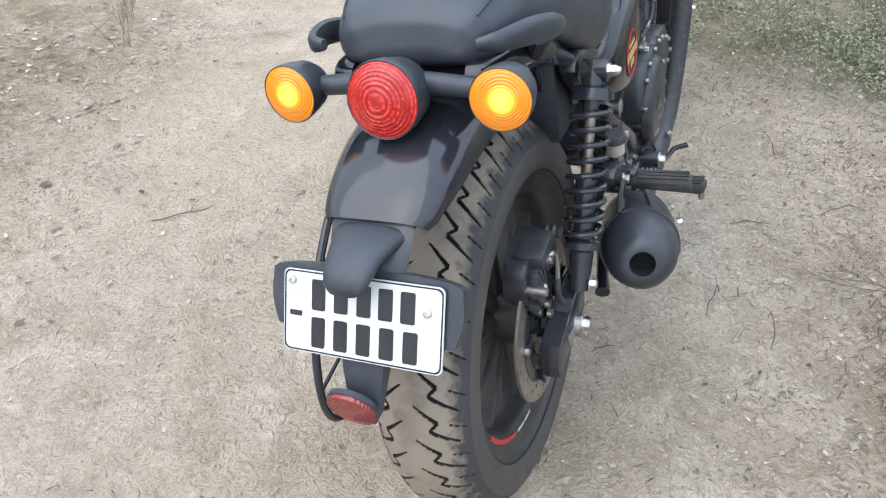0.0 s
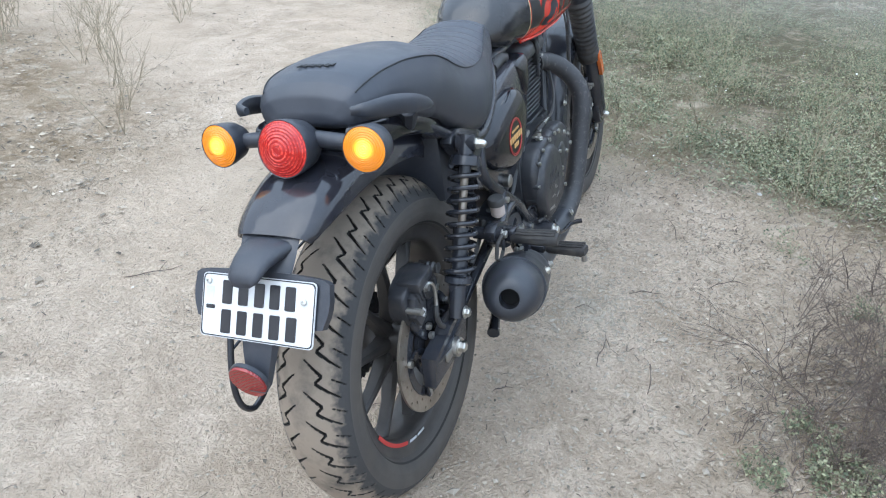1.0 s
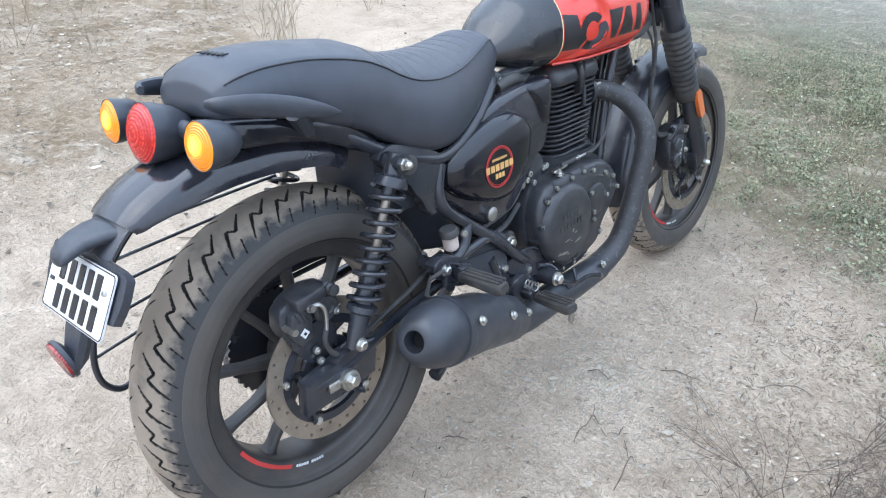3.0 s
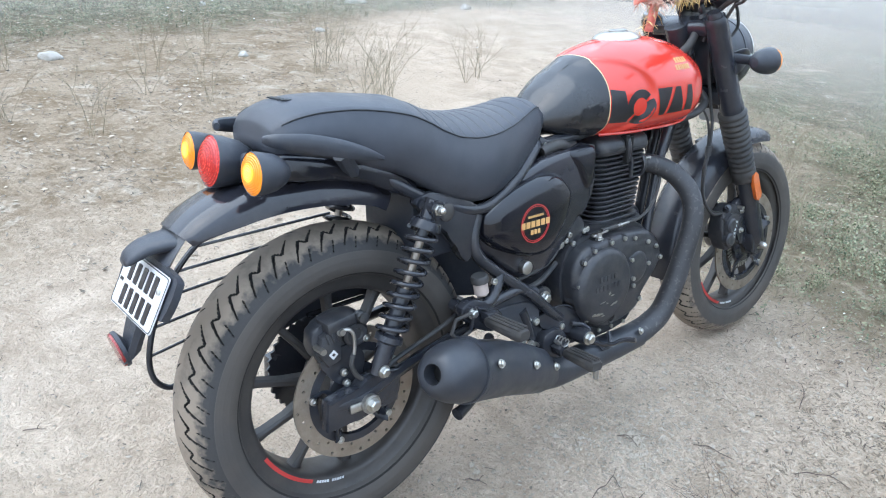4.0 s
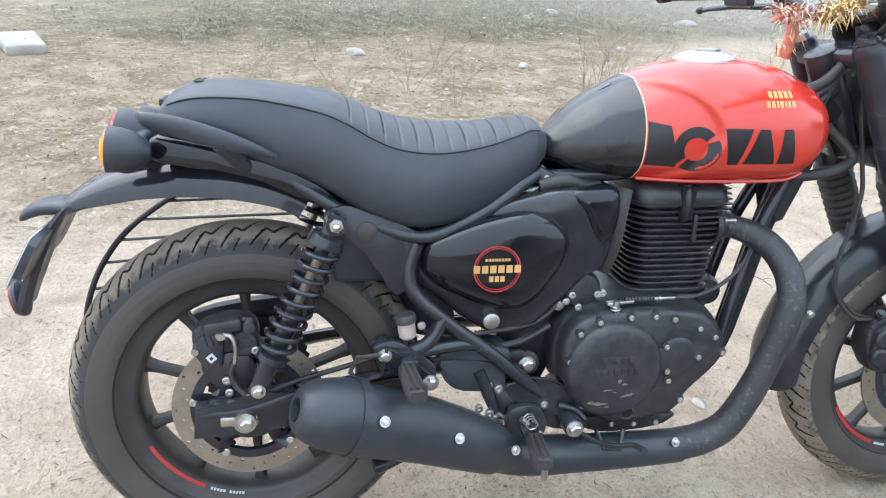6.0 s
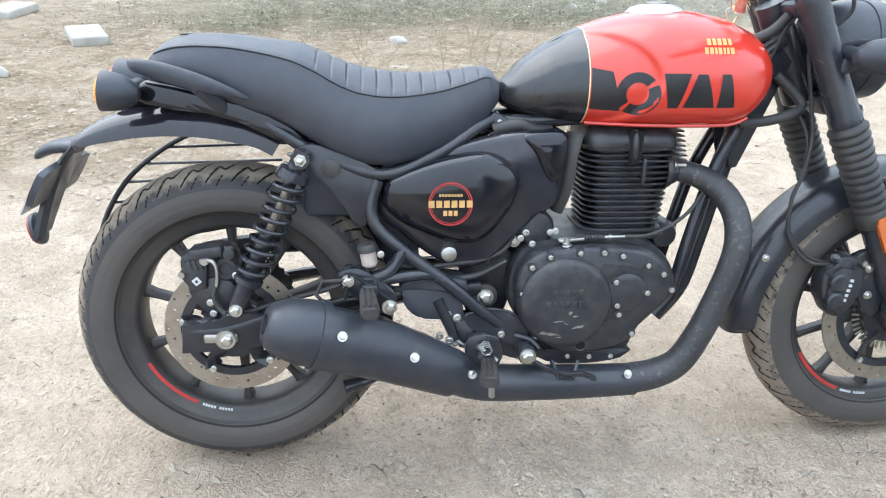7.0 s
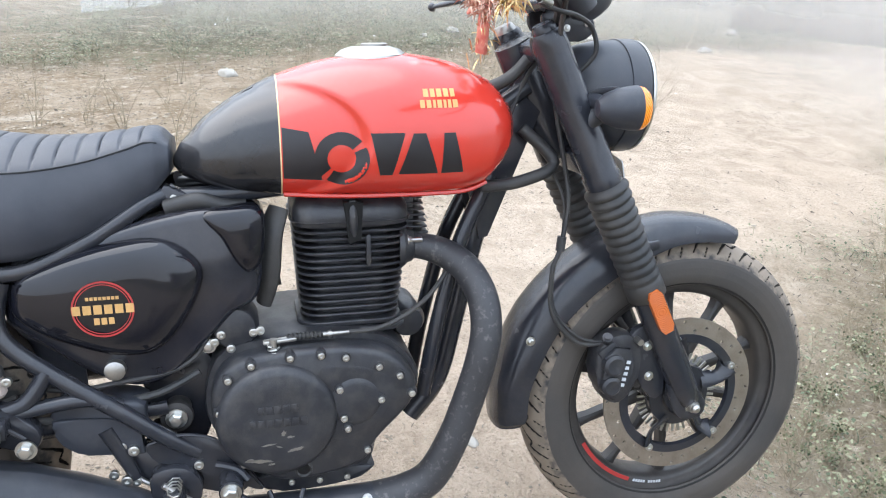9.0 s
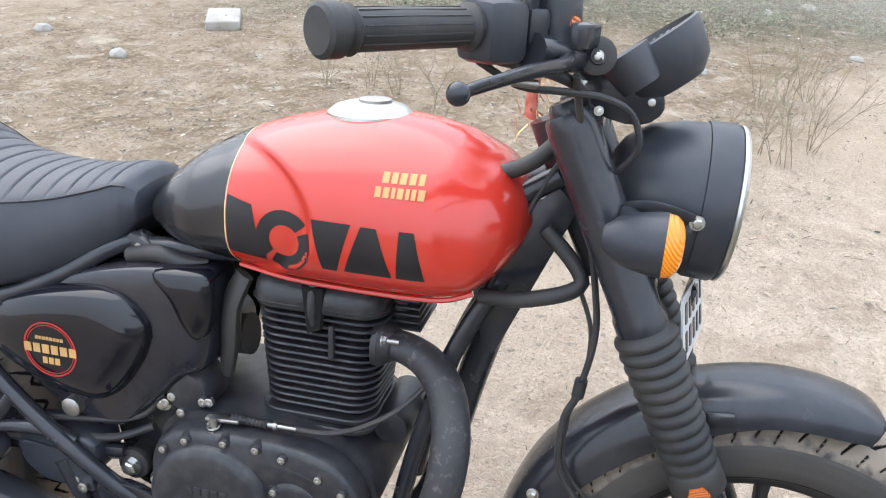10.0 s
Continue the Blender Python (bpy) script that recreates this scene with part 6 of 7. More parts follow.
ga = part("instrument_pod", lathe([(-0.046, 0.0), (-0.044, 0.038), (-0.03, 0.052), (0.0, 0.060), (0.014, 0.061), (0.016, 0.0575), (0.009, 0.055)], (0.010, 1.146, 1.002), gd2, seg=40), M_MATT, bike, "round black instrument pod")
part("dial", lathe([(0.009, 0.056), (0.010, 0.0)], (0.010, 1.146, 1.002), gd2, seg=40), M_DECALBLACK, ga)
for k in range(22):
    a = radians(-40 + 260 * k / 21)
    u = Vector((1, 0, 0))
    v = gd2.cross(u)
    c = Vector((0.010, 1.146, 1.002)) + gd2 * 0.0105 + 0.043 * (math.cos(a) * u + math.sin(a) * v)
    part("dial_mark", block((0, 0, 0), (0.007, 0.0016, 0.0006), 0), M_PLATE, ga, at=Matrix.Translation(c) @ gd2.to_track_quat("Z", "Y").to_matrix().to_4x4() @ Matrix.Rotation(a, 4, "Z"))
small = part("small_pod", lathe([(-0.03, 0), (-0.03, 0.022), (0.0, 0.028), (0.010, 0.028), (0.010, 0)], (0.068, 1.118, 0.995), gd2, seg=28), M_MATT, bike)
part("ignition_lock", lathe([(0, 0), (0, 0.016), (0.012, 0.016), (0.012, 0.008), (0.010, 0.0)], (0.045, 1.075, 1.005), (0.1, -0.5, 1), seg=20), M_STEEL, bike, "steel ignition lock")
part("throttle_cable", tube([(0.225, 0.985, 0.998), (0.190, 1.02, 0.975), (0.150, 1.06, 0.968), (0.125, 1.10, 0.962), (0.112, 1.13, 0.945), (0.108, 1.14, 0.91), (0.095, 1.12, 0.88)], 0.0038, seg=8, n=8), M_RUBBER, bike)
part("cable_adjuster", lathe([(0, 0), (0, 0.005), (0.03, 0.005), (0.03, 0)], (0.200, 1.012, 0.980), (-0.6, 0.7, -0.12), seg=10), M_STEEL, bike, "steel cable adjuster")
part("wire_loom", tube([(0.21, 1.0, 1.0), (0.16, 1.05, 0.985), (0.11, 1.075, 0.965), (0.07, 1.08, 0.93), (0.06, 1.07, 0.88)], 0.006, seg=8), M_RUBBER, bike)
part("wiring_sleeve", tube([(0.045, 1.09, 0.94), (0.05, 1.03, 0.875), (0.045, 0.98, 0.85), (0.03, 0.94, 0.83)], 0.010, seg=10), M_RUBBER, bike)
part("cable_loop", tube([(0.04, 1.05, 0.79), (0.06, 1.10, 0.735), (0.075, 1.04, 0.71), (0.06, 0.98, 0.70)], 0.010, seg=10), M_RUBBER, bike)
bolt_at(BOLT, 0.032, 1.038, 0.832, 0.75)
fplate = part("front_plate", slab(rect(0.14, 0.085, 0.006), -0.001, 0.001), M_PLATE, bike, "white front number plate, turned aside on its bracket", at=pose(0.010, 1.238, 0.695, 80, 0, 166))
for row in (0.018, -0.018):
    for k in range(5):
        part("plate_character", slab(rect(0.012, 0.026, 0.002, 2), 0.001, 0.002), M_DECALBLACK, fplate, "black bar", at=pose(-0.048 + 0.024 * k, row, 0))
part("front_plate_bracket", block((0, 1.231, 0.712), (0.050, 0.006, 0.040), 0.002, (-10, 0, 0)), M_BLACK, bike)

# ---- tinsel garland tied round the handlebar ----
M_TINSEL = material("gold_tinsel", (0.50, 0.31, 0.09), 0.28, metal=0.8, other=(0.62, 0.48, 0.26), scale=90, bump=0.0, mix=0.6)
M_TINSELW = material("pale_silver_tinsel", (0.52, 0.44, 0.36), 0.3, metal=0.6, other=(0.42, 0.16, 0.10), scale=120, bump=0.0)
M_RIBBON = material("faded_red_ribbon", (0.50, 0.10, 0.07), 0.7, other=(0.62, 0.30, 0.22), scale=60)


def tuft(name, paths, n, size, mat, seed, label):
    rng = random.Random(seed)
    bm = bmesh.new()
    for _ in range(n):
        p = Vector(rng.choice(paths)) + Vector([rng.gauss(0, 0.007) for _ in range(3)])
        d = Vector([rng.gauss(0, 1) for _ in range(3)]).normalized()
        l = size * rng.uniform(0.5, 1.2)
        side = d.orthogonal().normalized() * 0.0011
        bend = Vector((0, 0, -0.25 * l))
        vs = [bm.verts.new(q) for q in (p - side, p + side, p + d * l * 0.6 + side, p + d * l * 0.6 - side, p + d * l + bend)]
        bm.faces.new(vs[:4]), bm.faces.new((vs[3], vs[2], vs[4]))
    ob = part(name, bm, mat, garland, label)
    return ob


garland = tagged(new("tinsel_garland"), "gold and faded red tinsel garland tied on the handlebar", "garland")
garland.matrix_basis = bike.matrix_basis.copy()
line_a = [(-0.105 + 0.014 * k, 1.015 - 0.02 * math.sin(k * 0.3), 0.992 - 0.008 * math.sin(math.pi * k / 9)) for k in range(10)]
line_b = [(0.02 + 0.009 * k, 1.025, 0.985 + 0.002 * k) for k in range(9)]
hang = [(-0.045 - 0.002 * k, 1.010, 0.985 - 0.010 * k) for k in range(9)]
tuft("tinsel", line_b + line_b + hang[2:], 230, 0.030, M_TINSEL, 3, "gold tinsel strands")
tuft("tinsel", line_a + hang[:3], 250, 0.029, M_TINSELW, 4, "pale tinsel strands")
part("ribbon", tube([(-0.10, 1.0, 0.975), (-0.07, 1.01, 0.985), (-0.045, 1.01, 0.975), (-0.048, 1.008, 0.94), (-0.058, 1.008, 0.905)], 0.011, flat=0.35), M_RIBBON, garland, "faded red cloth ribbon")

# ---- ground ----
def shore(x, y):
    """Metres past the pond's edge, on the far side of the bank."""
    far = -(x + 7.3) * 0.637 - (y + 1.0) * 0.772
    spit = (y + 1.7) * 0.97 - (x + 7.3) * 0.24
    return min(far, spit) + 0.25 * noise.noise((x * 0.9, y * 0.9, 31))


def smooth_step(a, b, v):
    t = min(1, max(0, (v - a) / (b - a)))
    return t * t * (3 - 2 * t)


def ground_height(x, y):
    r = math.hypot(x, y - 0.6)
    crust = 0.0
    if r < 2.6:
        v = noise.noise((x * 26 + 3 * noise.noise((x * 9, y * 9, 1)), y * 26, 2))
        crust = 0.0055 * rough_at(x, y) * (smooth_step(-0.05, 0.12, v) - 0.5) + 0.0025 * noise.noise((x * 50, y * 50, 4)) * rough_at(x, y)
    near = crust + 0.003 * noise.noise((x * 14, y * 14, 0)) + 0.004 * noise.noise((x * 5, y * 5, 5)) + 0.008 * noise.noise((x * 1.7, y * 1.7, 3))
    wide = 0.07 * noise.noise((x * 0.35, y * 0.35, 7)) * min(1, max(0, r - 1.2) / 3)
    return near + wide - 0.6 * smooth_step(0.0, 2.5, shore(x, y))


def green_at(x, y):
    """How green the ground is: a tongue of weeds ahead on the right, a band along the far bank, a patch by the track ahead."""
    wob = 0.35 * noise.noise((x * 1.3, y * 1.3, 11))
    g1 = smooth_step(1.40, 2.2, y + 0.25 * x + wob) * (0.5 + 0.5 * smooth_step(-0.1, 0.8, x + 0.5 * (y - 1.8) + wob)) * smooth_step(-0.35, 0.15, x + 0.62 * (y - 1.7) + 0.3 + wob) * (1 - smooth_step(9, 14, y))
    g2 = smooth_step(4.4, 5.8, -x - 0.10 * (y - 1) + wob) * smooth_step(-2.5, 0.0, y + wob) * (1 - smooth_step(5.5, 8, y))
    g3 = 0.8 * smooth_step(-2.6, -1.9, x + wob) * (1 - smooth_step(-1.1, -0.7, x + wob)) * smooth_step(3.6, 4.4, y) * (1 - smooth_step(6.2, 7.2, y))
    return max(g1, g2, g3)


def track_at(x, y):
    """The smooth trodden track, which runs from the wheels away between the two verges."""
    wob = 0.4 * noise.noise((x * 0.9, y * 0.9, 21)) + 0.15 * noise.noise((x * 3.5, y * 3.5, 22))
    return smooth_step(-0.35, 0.55, y + 0.6 * x + wob) * (1 - smooth_step(-0.25, 0.3, x + 0.62 * (y - 1.7) + 0.3 + 0.7 * wob))


def verge_at(x, y):
    wob = 0.4 * noise.noise((x * 0.9, y * 0.9, 21))
    left = smooth_step(1.15, 2.0, -x + 0.10 * y + wob) * (1 - track_at(x, y))
    ahead = 0.8 * smooth_step(-0.25, 0.35, x + 0.62 * (y - 1.7) + 0.3 + 0.7 * wob) * smooth_step(1.2, 1.7, y + 0.2 * x + wob)
    return max(left, ahead, 0.6 * smooth_step(0.30, 0.75, x + 0.5 * wob), 0.8 * green_at(x, y))


def rough_at(x, y):
    """Flaky broken crust everywhere but on the smooth trodden track."""
    wob = 0.5 * noise.noise((x * 1.1, y * 1.1, 41)) + 0.25 * noise.noise((x * 4, y * 4, 43))
    crust = max(0.22, smooth_step(-0.1, 0.45, x + wob), smooth_step(1.0, 1.8, -x + 0.15 * y + wob), smooth_step(1.6, 2.4, y + wob) * 0.7)
    return crust * (1 - 0.7 * track_at(x, y) * smooth_step(0.9, 1.6, y))


def dirt_material():
    m = bpy.data.materials.new("dry_pale_dirt")
    m.use_nodes = True
    nt = m.node_tree
    b = nt.nodes["Principled BSDF"]
    b.inputs["Roughness"].default_value = 0.95
    b.inputs["Specular IOR Level"].default_value = 0.15
    co = nt.nodes.new("ShaderNodeTexCoord")

    def noise_node(scale, detail, rough=0.55, warp=0.0):
        n = nt.nodes.new("ShaderNodeTexNoise")
        n.inputs["Scale"].default_value, n.inputs["Detail"].default_value, n.inputs["Roughness"].default_value, n.inputs["Distortion"].default_value = scale, detail, rough, warp
        nt.links.new(co.outputs["Object"], n.inputs["Vector"])
        return n.outputs["Fac"]

    def remap(v, a, c, lo=0.0, hi=1.0):
        n = nt.nodes.new("ShaderNodeMapRange")
        n.inputs["From Min"].default_value, n.inputs["From Max"].default_value, n.inputs["To Min"].default_value, n.inputs["To Max"].default_value = a, c, lo, hi
        nt.links.new(v, n.inputs["Value"])
        return n.outputs["Result"]

    def times(p, q):
        n = nt.nodes.new("ShaderNodeMath")
        n.operation = "MULTIPLY"
        nt.links.new(p, n.inputs[0])
        nt.links.new(q, n.inputs[1])
        return n.outputs[0]

    def blend(f, c1, c2):
        n = nt.nodes.new("ShaderNodeMixRGB")
        nt.links.new(f, n.inputs["Fac"])
        for k, c in (("Color1", c1), ("Color2", c2)):
            if isinstance(c, tuple):
                n.inputs[k].default_value = (*c, 1)
            else:
                nt.links.new(c, n.inputs[k])
        return n.outputs["Color"]

    def field(name):
        n = nt.nodes.new("ShaderNodeAttribute")
        n.attribute_name = name
        return n.outputs["Fac"]

    broad, mid, grain, crumb = noise_node(0.8, 5), noise_node(5, 9, 0.68, 0.6), noise_node(95, 7, 0.72), noise_node(34, 9, 0.72, 0.8)
    flake = noise_node(38, 10, 0.60, 2.6)
    verge, green = field("verge"), field("green")
    rough_ground = field("rough")
    patch = remap(noise_node(2.6, 6, 0.6, 0.5), 0.42, 0.60)
    crust = times(rough_ground, remap(patch, 0, 1, 0.35, 1.0))
    c = blend(remap(mid, 0.38, 0.62), (0.415, 0.328, 0.246), (0.600, 0.492, 0.388))
    c = blend(remap(broad, 0.45, 0.7), c, (0.52, 0.418, 0.318))
    # dark crumb, flake and grain tones: debris, and clod shadows put into the colour
    c = blend(times(crust, remap(crumb, 0.54, 0.62, 0, 0.6)), c, (0.26, 0.205, 0.148))
    c = blend(remap(crumb, 0.43, 0.34, 0, 0.35), c, (0.64, 0.56, 0.46))
    c = blend(times(crust, remap(flake, 0.555, 0.59, 0, 0.95)), c, (0.175, 0.145, 0.112))
    c = blend(times(crust, remap(flake, 0.45, 0.40, 0, 0.45)), c, (0.66, 0.58, 0.48))
    c = blend(remap(grain, 0.54, 0.66, 0, 0.62), c, (0.235, 0.192, 0.146))
    c = blend(remap(grain, 0.44, 0.34, 0, 0.40), c, (0.66, 0.57, 0.46))
    # dry straw litter, then thin dew-pale green
    c = blend(times(verge, remap(noise_node(1.6, 5, 0.6, 0.4), 0.35, 0.6, 0.3, 0.65)), c, (0.345, 0.272, 0.190))
    tuft_ = remap(noise_node(3.2, 7, 0.62, 0.9), 0.38, 0.62, 0.25, 1.0)
    c = blend(times(times(verge, tuft_), remap(noise_node(13, 10, 0.74, 1.4), 0.37, 0.52, 0, 0.95)), c, (0.215, 0.160, 0.102))
    c = blend(times(verge, remap(noise_node(6, 8, 0.66, 1.0), 0.44, 0.34, 0, 0.5)), c, (0.62, 0.545, 0.45))
    c = blend(times(green, remap(noise_node(6, 9, 0.72, 0.8), 0.32, 0.52, 0.1, 0.92)), c, (0.112, 0.104, 0.062))
    nt.links.new(c, b.inputs["Base Color"])
    bp = nt.nodes.new("ShaderNodeBump")
    bp.inputs["Strength"].default_value, bp.inputs["Distance"].default_value = 1.0, 0.024
    hs = nt.nodes.new("ShaderNodeMath")
    hs.operation = "MULTIPLY_ADD"
    hs.inputs[1].default_value = 0.30
    nt.links.new(grain, hs.inputs[0])
    nt.links.new(flake, hs.inputs[2])
    nt.links.new(hs.outputs[0], bp.inputs["Height"])
    nt.links.new(bp.outputs["Normal"], b.inputs["Normal"])
    return m


M_DIRT = dirt_material()


def axis_steps(lo, hi, near_lo, near_hi, fine, growth):
    n = round((near_hi - near_lo) / fine)
    vals = [near_lo + (near_hi - near_lo) * k / n for k in range(n + 1)]
    step, v = fine, near_hi
    while v < hi:
        step *= growth
        v += step
        vals.append(v)
    step, v = fine, near_lo
    while v > lo:
        step *= growth
        v -= step
        vals.insert(0, v)
    return vals


gx, gy = axis_steps(-400, 400, -1.3, 1.3, 0.0085, 1.035), axis_steps(-400, 400, -0.7, 2.2, 0.0085, 1.035)
verts = [(x, y, ground_height(x, y)) for y in gy for x in gx]
nx = len(gx)
faces = [(j * nx + i, j * nx + i + 1, (j + 1) * nx + i + 1, (j + 1) * nx + i) for j in range(len(gy) - 1) for i in range(nx - 1)]
me = bpy.data.meshes.new("ground")
me.from_pydata(verts, [], faces)
me.materials.append(M_DIRT)
me.polygons.foreach_set("use_smooth", [True] * len(faces))
for key, fn in (("verge", verge_at), ("green", green_at), ("rough", rough_at)):
    field_ = me.attributes.new(key, "FLOAT", "POINT")
    field_.data.foreach_set("value", [fn(v[0], v[1]) if abs(v[0]) < 30 and abs(v[1]) < 30 else 0.5 for v in verts])
ground = tagged(new("ground", me), "pale dry dirt track with crumbs, straw and thin weeds", "ground", kind="structure")

# pond beyond the bank
M_WATER = material("still_grey_pond_water", (0.10, 0.12, 0.12), 0.06, bump=0.0, scale=0.4, rough_other=0.1)
bm = bmesh.new()
bm.faces.new([bm.verts.new(p) for p in ((-5.5, -40, -0.16), (-5.5, -3, -0.16), (-14, 12, -0.16), (-300, 120, -0.16), (-300, -300, -0.16), (-5.5, -300, -0.16))])
part("water", bm, M_WATER)
tagged(bpy.data.objects["water"], "still pale pond water beyond the bank", "water", kind="structure")

# ---- loose crumbs, straw and litter on the dirt ----
M_CRUMB = material("dry_earth_crumb", (0.40, 0.35, 0.285), 0.95, other=(0.22, 0.19, 0.15), scale=25, fine=250, bump=0.3)
M_STRAW = material("dry_straw", (0.30, 0.26, 0.20), 0.8, other=(0.085, 0.07, 0.055), scale=40, fine=90, bump=0.0, mix=0.9)
M_TWIG = material("dry_dark_twig", (0.062, 0.047, 0.039), 0.85, other=(0.15, 0.115, 0.092), scale=30, fine=200, bump=0.2)
M_LEAF = material("dewy_weed_leaf", (0.11, 0.135, 0.075), 0.6, other=(0.20, 0.215, 0.15), scale=5, fine=60, bump=0.0, mix=0.6)
nt = M_LEAF.node_tree
geo = nt.nodes.new("ShaderNodeNewGeometry")
pick = nt.nodes.new("ShaderNodeValToRGB")
for pos, col in ((0.0, (0.036, 0.056, 0.026)), (0.4, (0.072, 0.105, 0.046)), (0.6, (0.115, 0.110, 0.066)), (0.8, (0.125, 0.165, 0.080)), (0.985, (0.15, 0.175, 0.09)), (1.0, (0.30, 0.30, 0.18))):
    e = pick.color_ramp.elements[0] if pos == 0.0 else pick.color_ramp.elements[1] if pos == 1.0 else pick.color_ramp.elements.new(pos)
    e.position, e.color = pos, (*col, 1)
nt.links.new(geo.outputs["Random Per Island"], pick.inputs["Fac"])
nt.links.new(pick.outputs["Color"], nt.nodes["Principled BSDF"].inputs["Base Color"])
M_DRYWEED = material("dry_brown_weed", (0.20, 0.165, 0.11), 0.8, other=(0.33, 0.28, 0.20), scale=12, fine=80, bump=0.0)
M_STONE = material("pale_weathered_stone", (0.42, 0.405, 0.37), 0.85, other=(0.30, 0.28, 0.245), scale=8, fine=90, bump=0.4, depth=0.004)


def stuff(name, verts, faces, mat, label, category):
    me = bpy.data.meshes.new(name)
    me.from_pydata(verts, [], faces)
    me.materials.append(mat)
    return tagged(new(name, me), label, category, kind="stuff")


rng = random.Random(7)
verts, faces = [], []
UNIT = [(1, 0, 0), (-1, 0, 0), (0, 1, 0), (0, -1, 0), (0, 0, 1), (0, 0, -1)]
OCT = [(0, 2, 4), (2, 1, 4), (1, 3, 4), (3, 0, 4), (2, 0, 5), (1, 2, 5), (3, 1, 5), (0, 3, 5)]
for _ in range(38000):
    r = abs(rng.gauss(0, 1.5))
    a = rng.uniform(0, 2 * math.pi)
    x, y = 0.2 + r * math.cos(a), 0.7 + r * math.sin(a)
    if noise.noise((x * 2.2, y * 2.2, 50)) < rng.uniform(-0.5, 0.35):
        continue
    s = 0.0016 + 0.0035 * rng.random() ** 3 + (0.006 if rng.random() < 0.012 else 0)
    z = ground_height(x, y)
    k = len(verts)
    sx, sy = s * rng.uniform(0.8, 1.8), s * rng.uniform(0.7, 1.2)
    ca, sa = math.cos(a * 7), math.sin(a * 7)
    for u, v, w in UNIT:
        j = rng.uniform(0.7, 1.2)
        px, py = u * sx * j, v * sy * j
        verts.append((x + ca * px - sa * py, y + sa * px + ca * py, z + s * 0.3 + w * s * 0.6 * j))
    faces += [tuple(k + i for i in f) for f in OCT]
stuff("dirt_crumbs", verts, faces, M_CRUMB, "scattered crumbs and clods of dry earth", "dirt crumbs")

verts, faces = [], []
for _ in range(42000):
    x, y = rng.uniform(-5.5, 2.4), rng.uniform(-2.5, 6.0)
    near = math.hypot(x - 0.3, y - 0.6) < 2.2
    if rng.random() > 0.16 + 0.9 * verge_at(x, y) * (1 if near else 0.75) or noise.noise((x * 3, y * 3, 60)) < rng.uniform(-0.55, 0.3):
        continue
    a = rng.uniform(0, 2 * math.pi)
    l, w = rng.uniform(0.006, 0.035) * (1 if near else 1.6), rng.uniform(0.0005, 0.0014) * (1 if near else 1.8)
    z = ground_height(x, y) + 0.0025
    dx, dy, nx_, ny_ = math.cos(a) * l / 2, math.sin(a) * l / 2, -math.sin(a) * w, math.cos(a) * w
    bend = rng.uniform(-0.3, 0.3) * l
    lift = rng.uniform(0, 0.008)
    k = len(verts)
    verts += [(x - dx - nx_, y - dy - ny_, z), (x - dx + nx_, y - dy + ny_, z), (x + nx_ + ny_ * bend / w * 0.2, y + ny_, z + 0.0015 + lift * 0.3), (x - nx_, y - ny_, z + 0.002 + lift * 0.3), (x + dx, y + dy, z + lift)]
    faces += [(k, k + 3, k + 2, k + 1), (k + 3, k + 4, k + 2)]
stuff("straw_litter", verts, faces, M_STRAW, "dry straw and stalk litter lying on the dirt", "straw")

# short dark stalks and bark bits, thick beside the brush and on the side of the track
verts, faces = [], []
for _ in range(46000):
    x, y = rng.uniform(-1.3, 1.7), rng.uniform(-0.5, 3.6)
    brush = smooth_step(0.55, 0.15, math.hypot(x - 0.98, y - 0.48))
    ahead = smooth_step(-0.35, 0.3, x + 0.62 * (y - 1.7) + 0.3) * smooth_step(1.1, 1.6, y)
    if rng.random() > 0.02 + 0.36 * smooth_step(0.3, 0.9, x) + brush + 0.55 * ahead or noise.noise((x * 2.6, y * 2.6, 61)) + 0.5 * noise.noise((x * 8, y * 8, 62)) < rng.uniform(-0.5, 0.5) - 0.8 * brush:
        continue
    a = rng.gauss(0.4, 0.9)
    l, w = rng.uniform(0.006, 0.028), rng.uniform(0.0006, 0.0017)
    z = ground_height(x, y) + 0.003
    dx, dy, nx_, ny_ = math.cos(a) * l / 2, math.sin(a) * l / 2, -math.sin(a) * w, math.cos(a) * w
    lift = rng.uniform(0, 0.012) + 0.03 * brush * rng.random() ** 2
    bx, by = nx_ * rng.uniform(-2, 2), ny_ * rng.uniform(-2, 2)
    k = len(verts)
    verts += [(x - dx - nx_, y - dy - ny_, z), (x - dx + nx_, y - dy + ny_, z), (x + nx_ + bx, y + ny_ + by, z + 0.002 + lift * 0.5), (x - nx_ + bx, y - ny_ + by, z + 0.002 + lift * 0.5), (x + dx, y + dy, z + lift)]
    faces += [(k, k + 3, k + 2, k + 1), (k + 3, k + 4, k + 2)]
stuff("stalk_litter", verts, faces, M_TWIG, "short dark stalks and bark bits lying on the dirt", "stalks")

# flat flakes of dead leaf and broken crust, densest off the trodden track
M_LITTER = material("dead_leaf_litter", (0.30, 0.25, 0.18), 0.85, scale=30, fine=120, bump=0.1)
nt = M_LITTER.node_tree
geo = nt.nodes.new("ShaderNodeNewGeometry")
pick = nt.nodes.new("ShaderNodeValToRGB")
for pos, col in ((0.0, (0.055, 0.045, 0.034)), (0.3, (0.13, 0.105, 0.075)), (0.6, (0.27, 0.22, 0.155)), (0.92, (0.36, 0.295, 0.21)), (1.0, (0.47, 0.40, 0.31))):
    e = pick.color_ramp.elements[0] if pos == 0.0 else pick.color_ramp.elements[1] if pos == 1.0 else pick.color_ramp.elements.new(pos)
    e.position, e.color = pos, (*col, 1)
nt.links.new(geo.outputs["Random Per Island"], pick.inputs["Fac"])
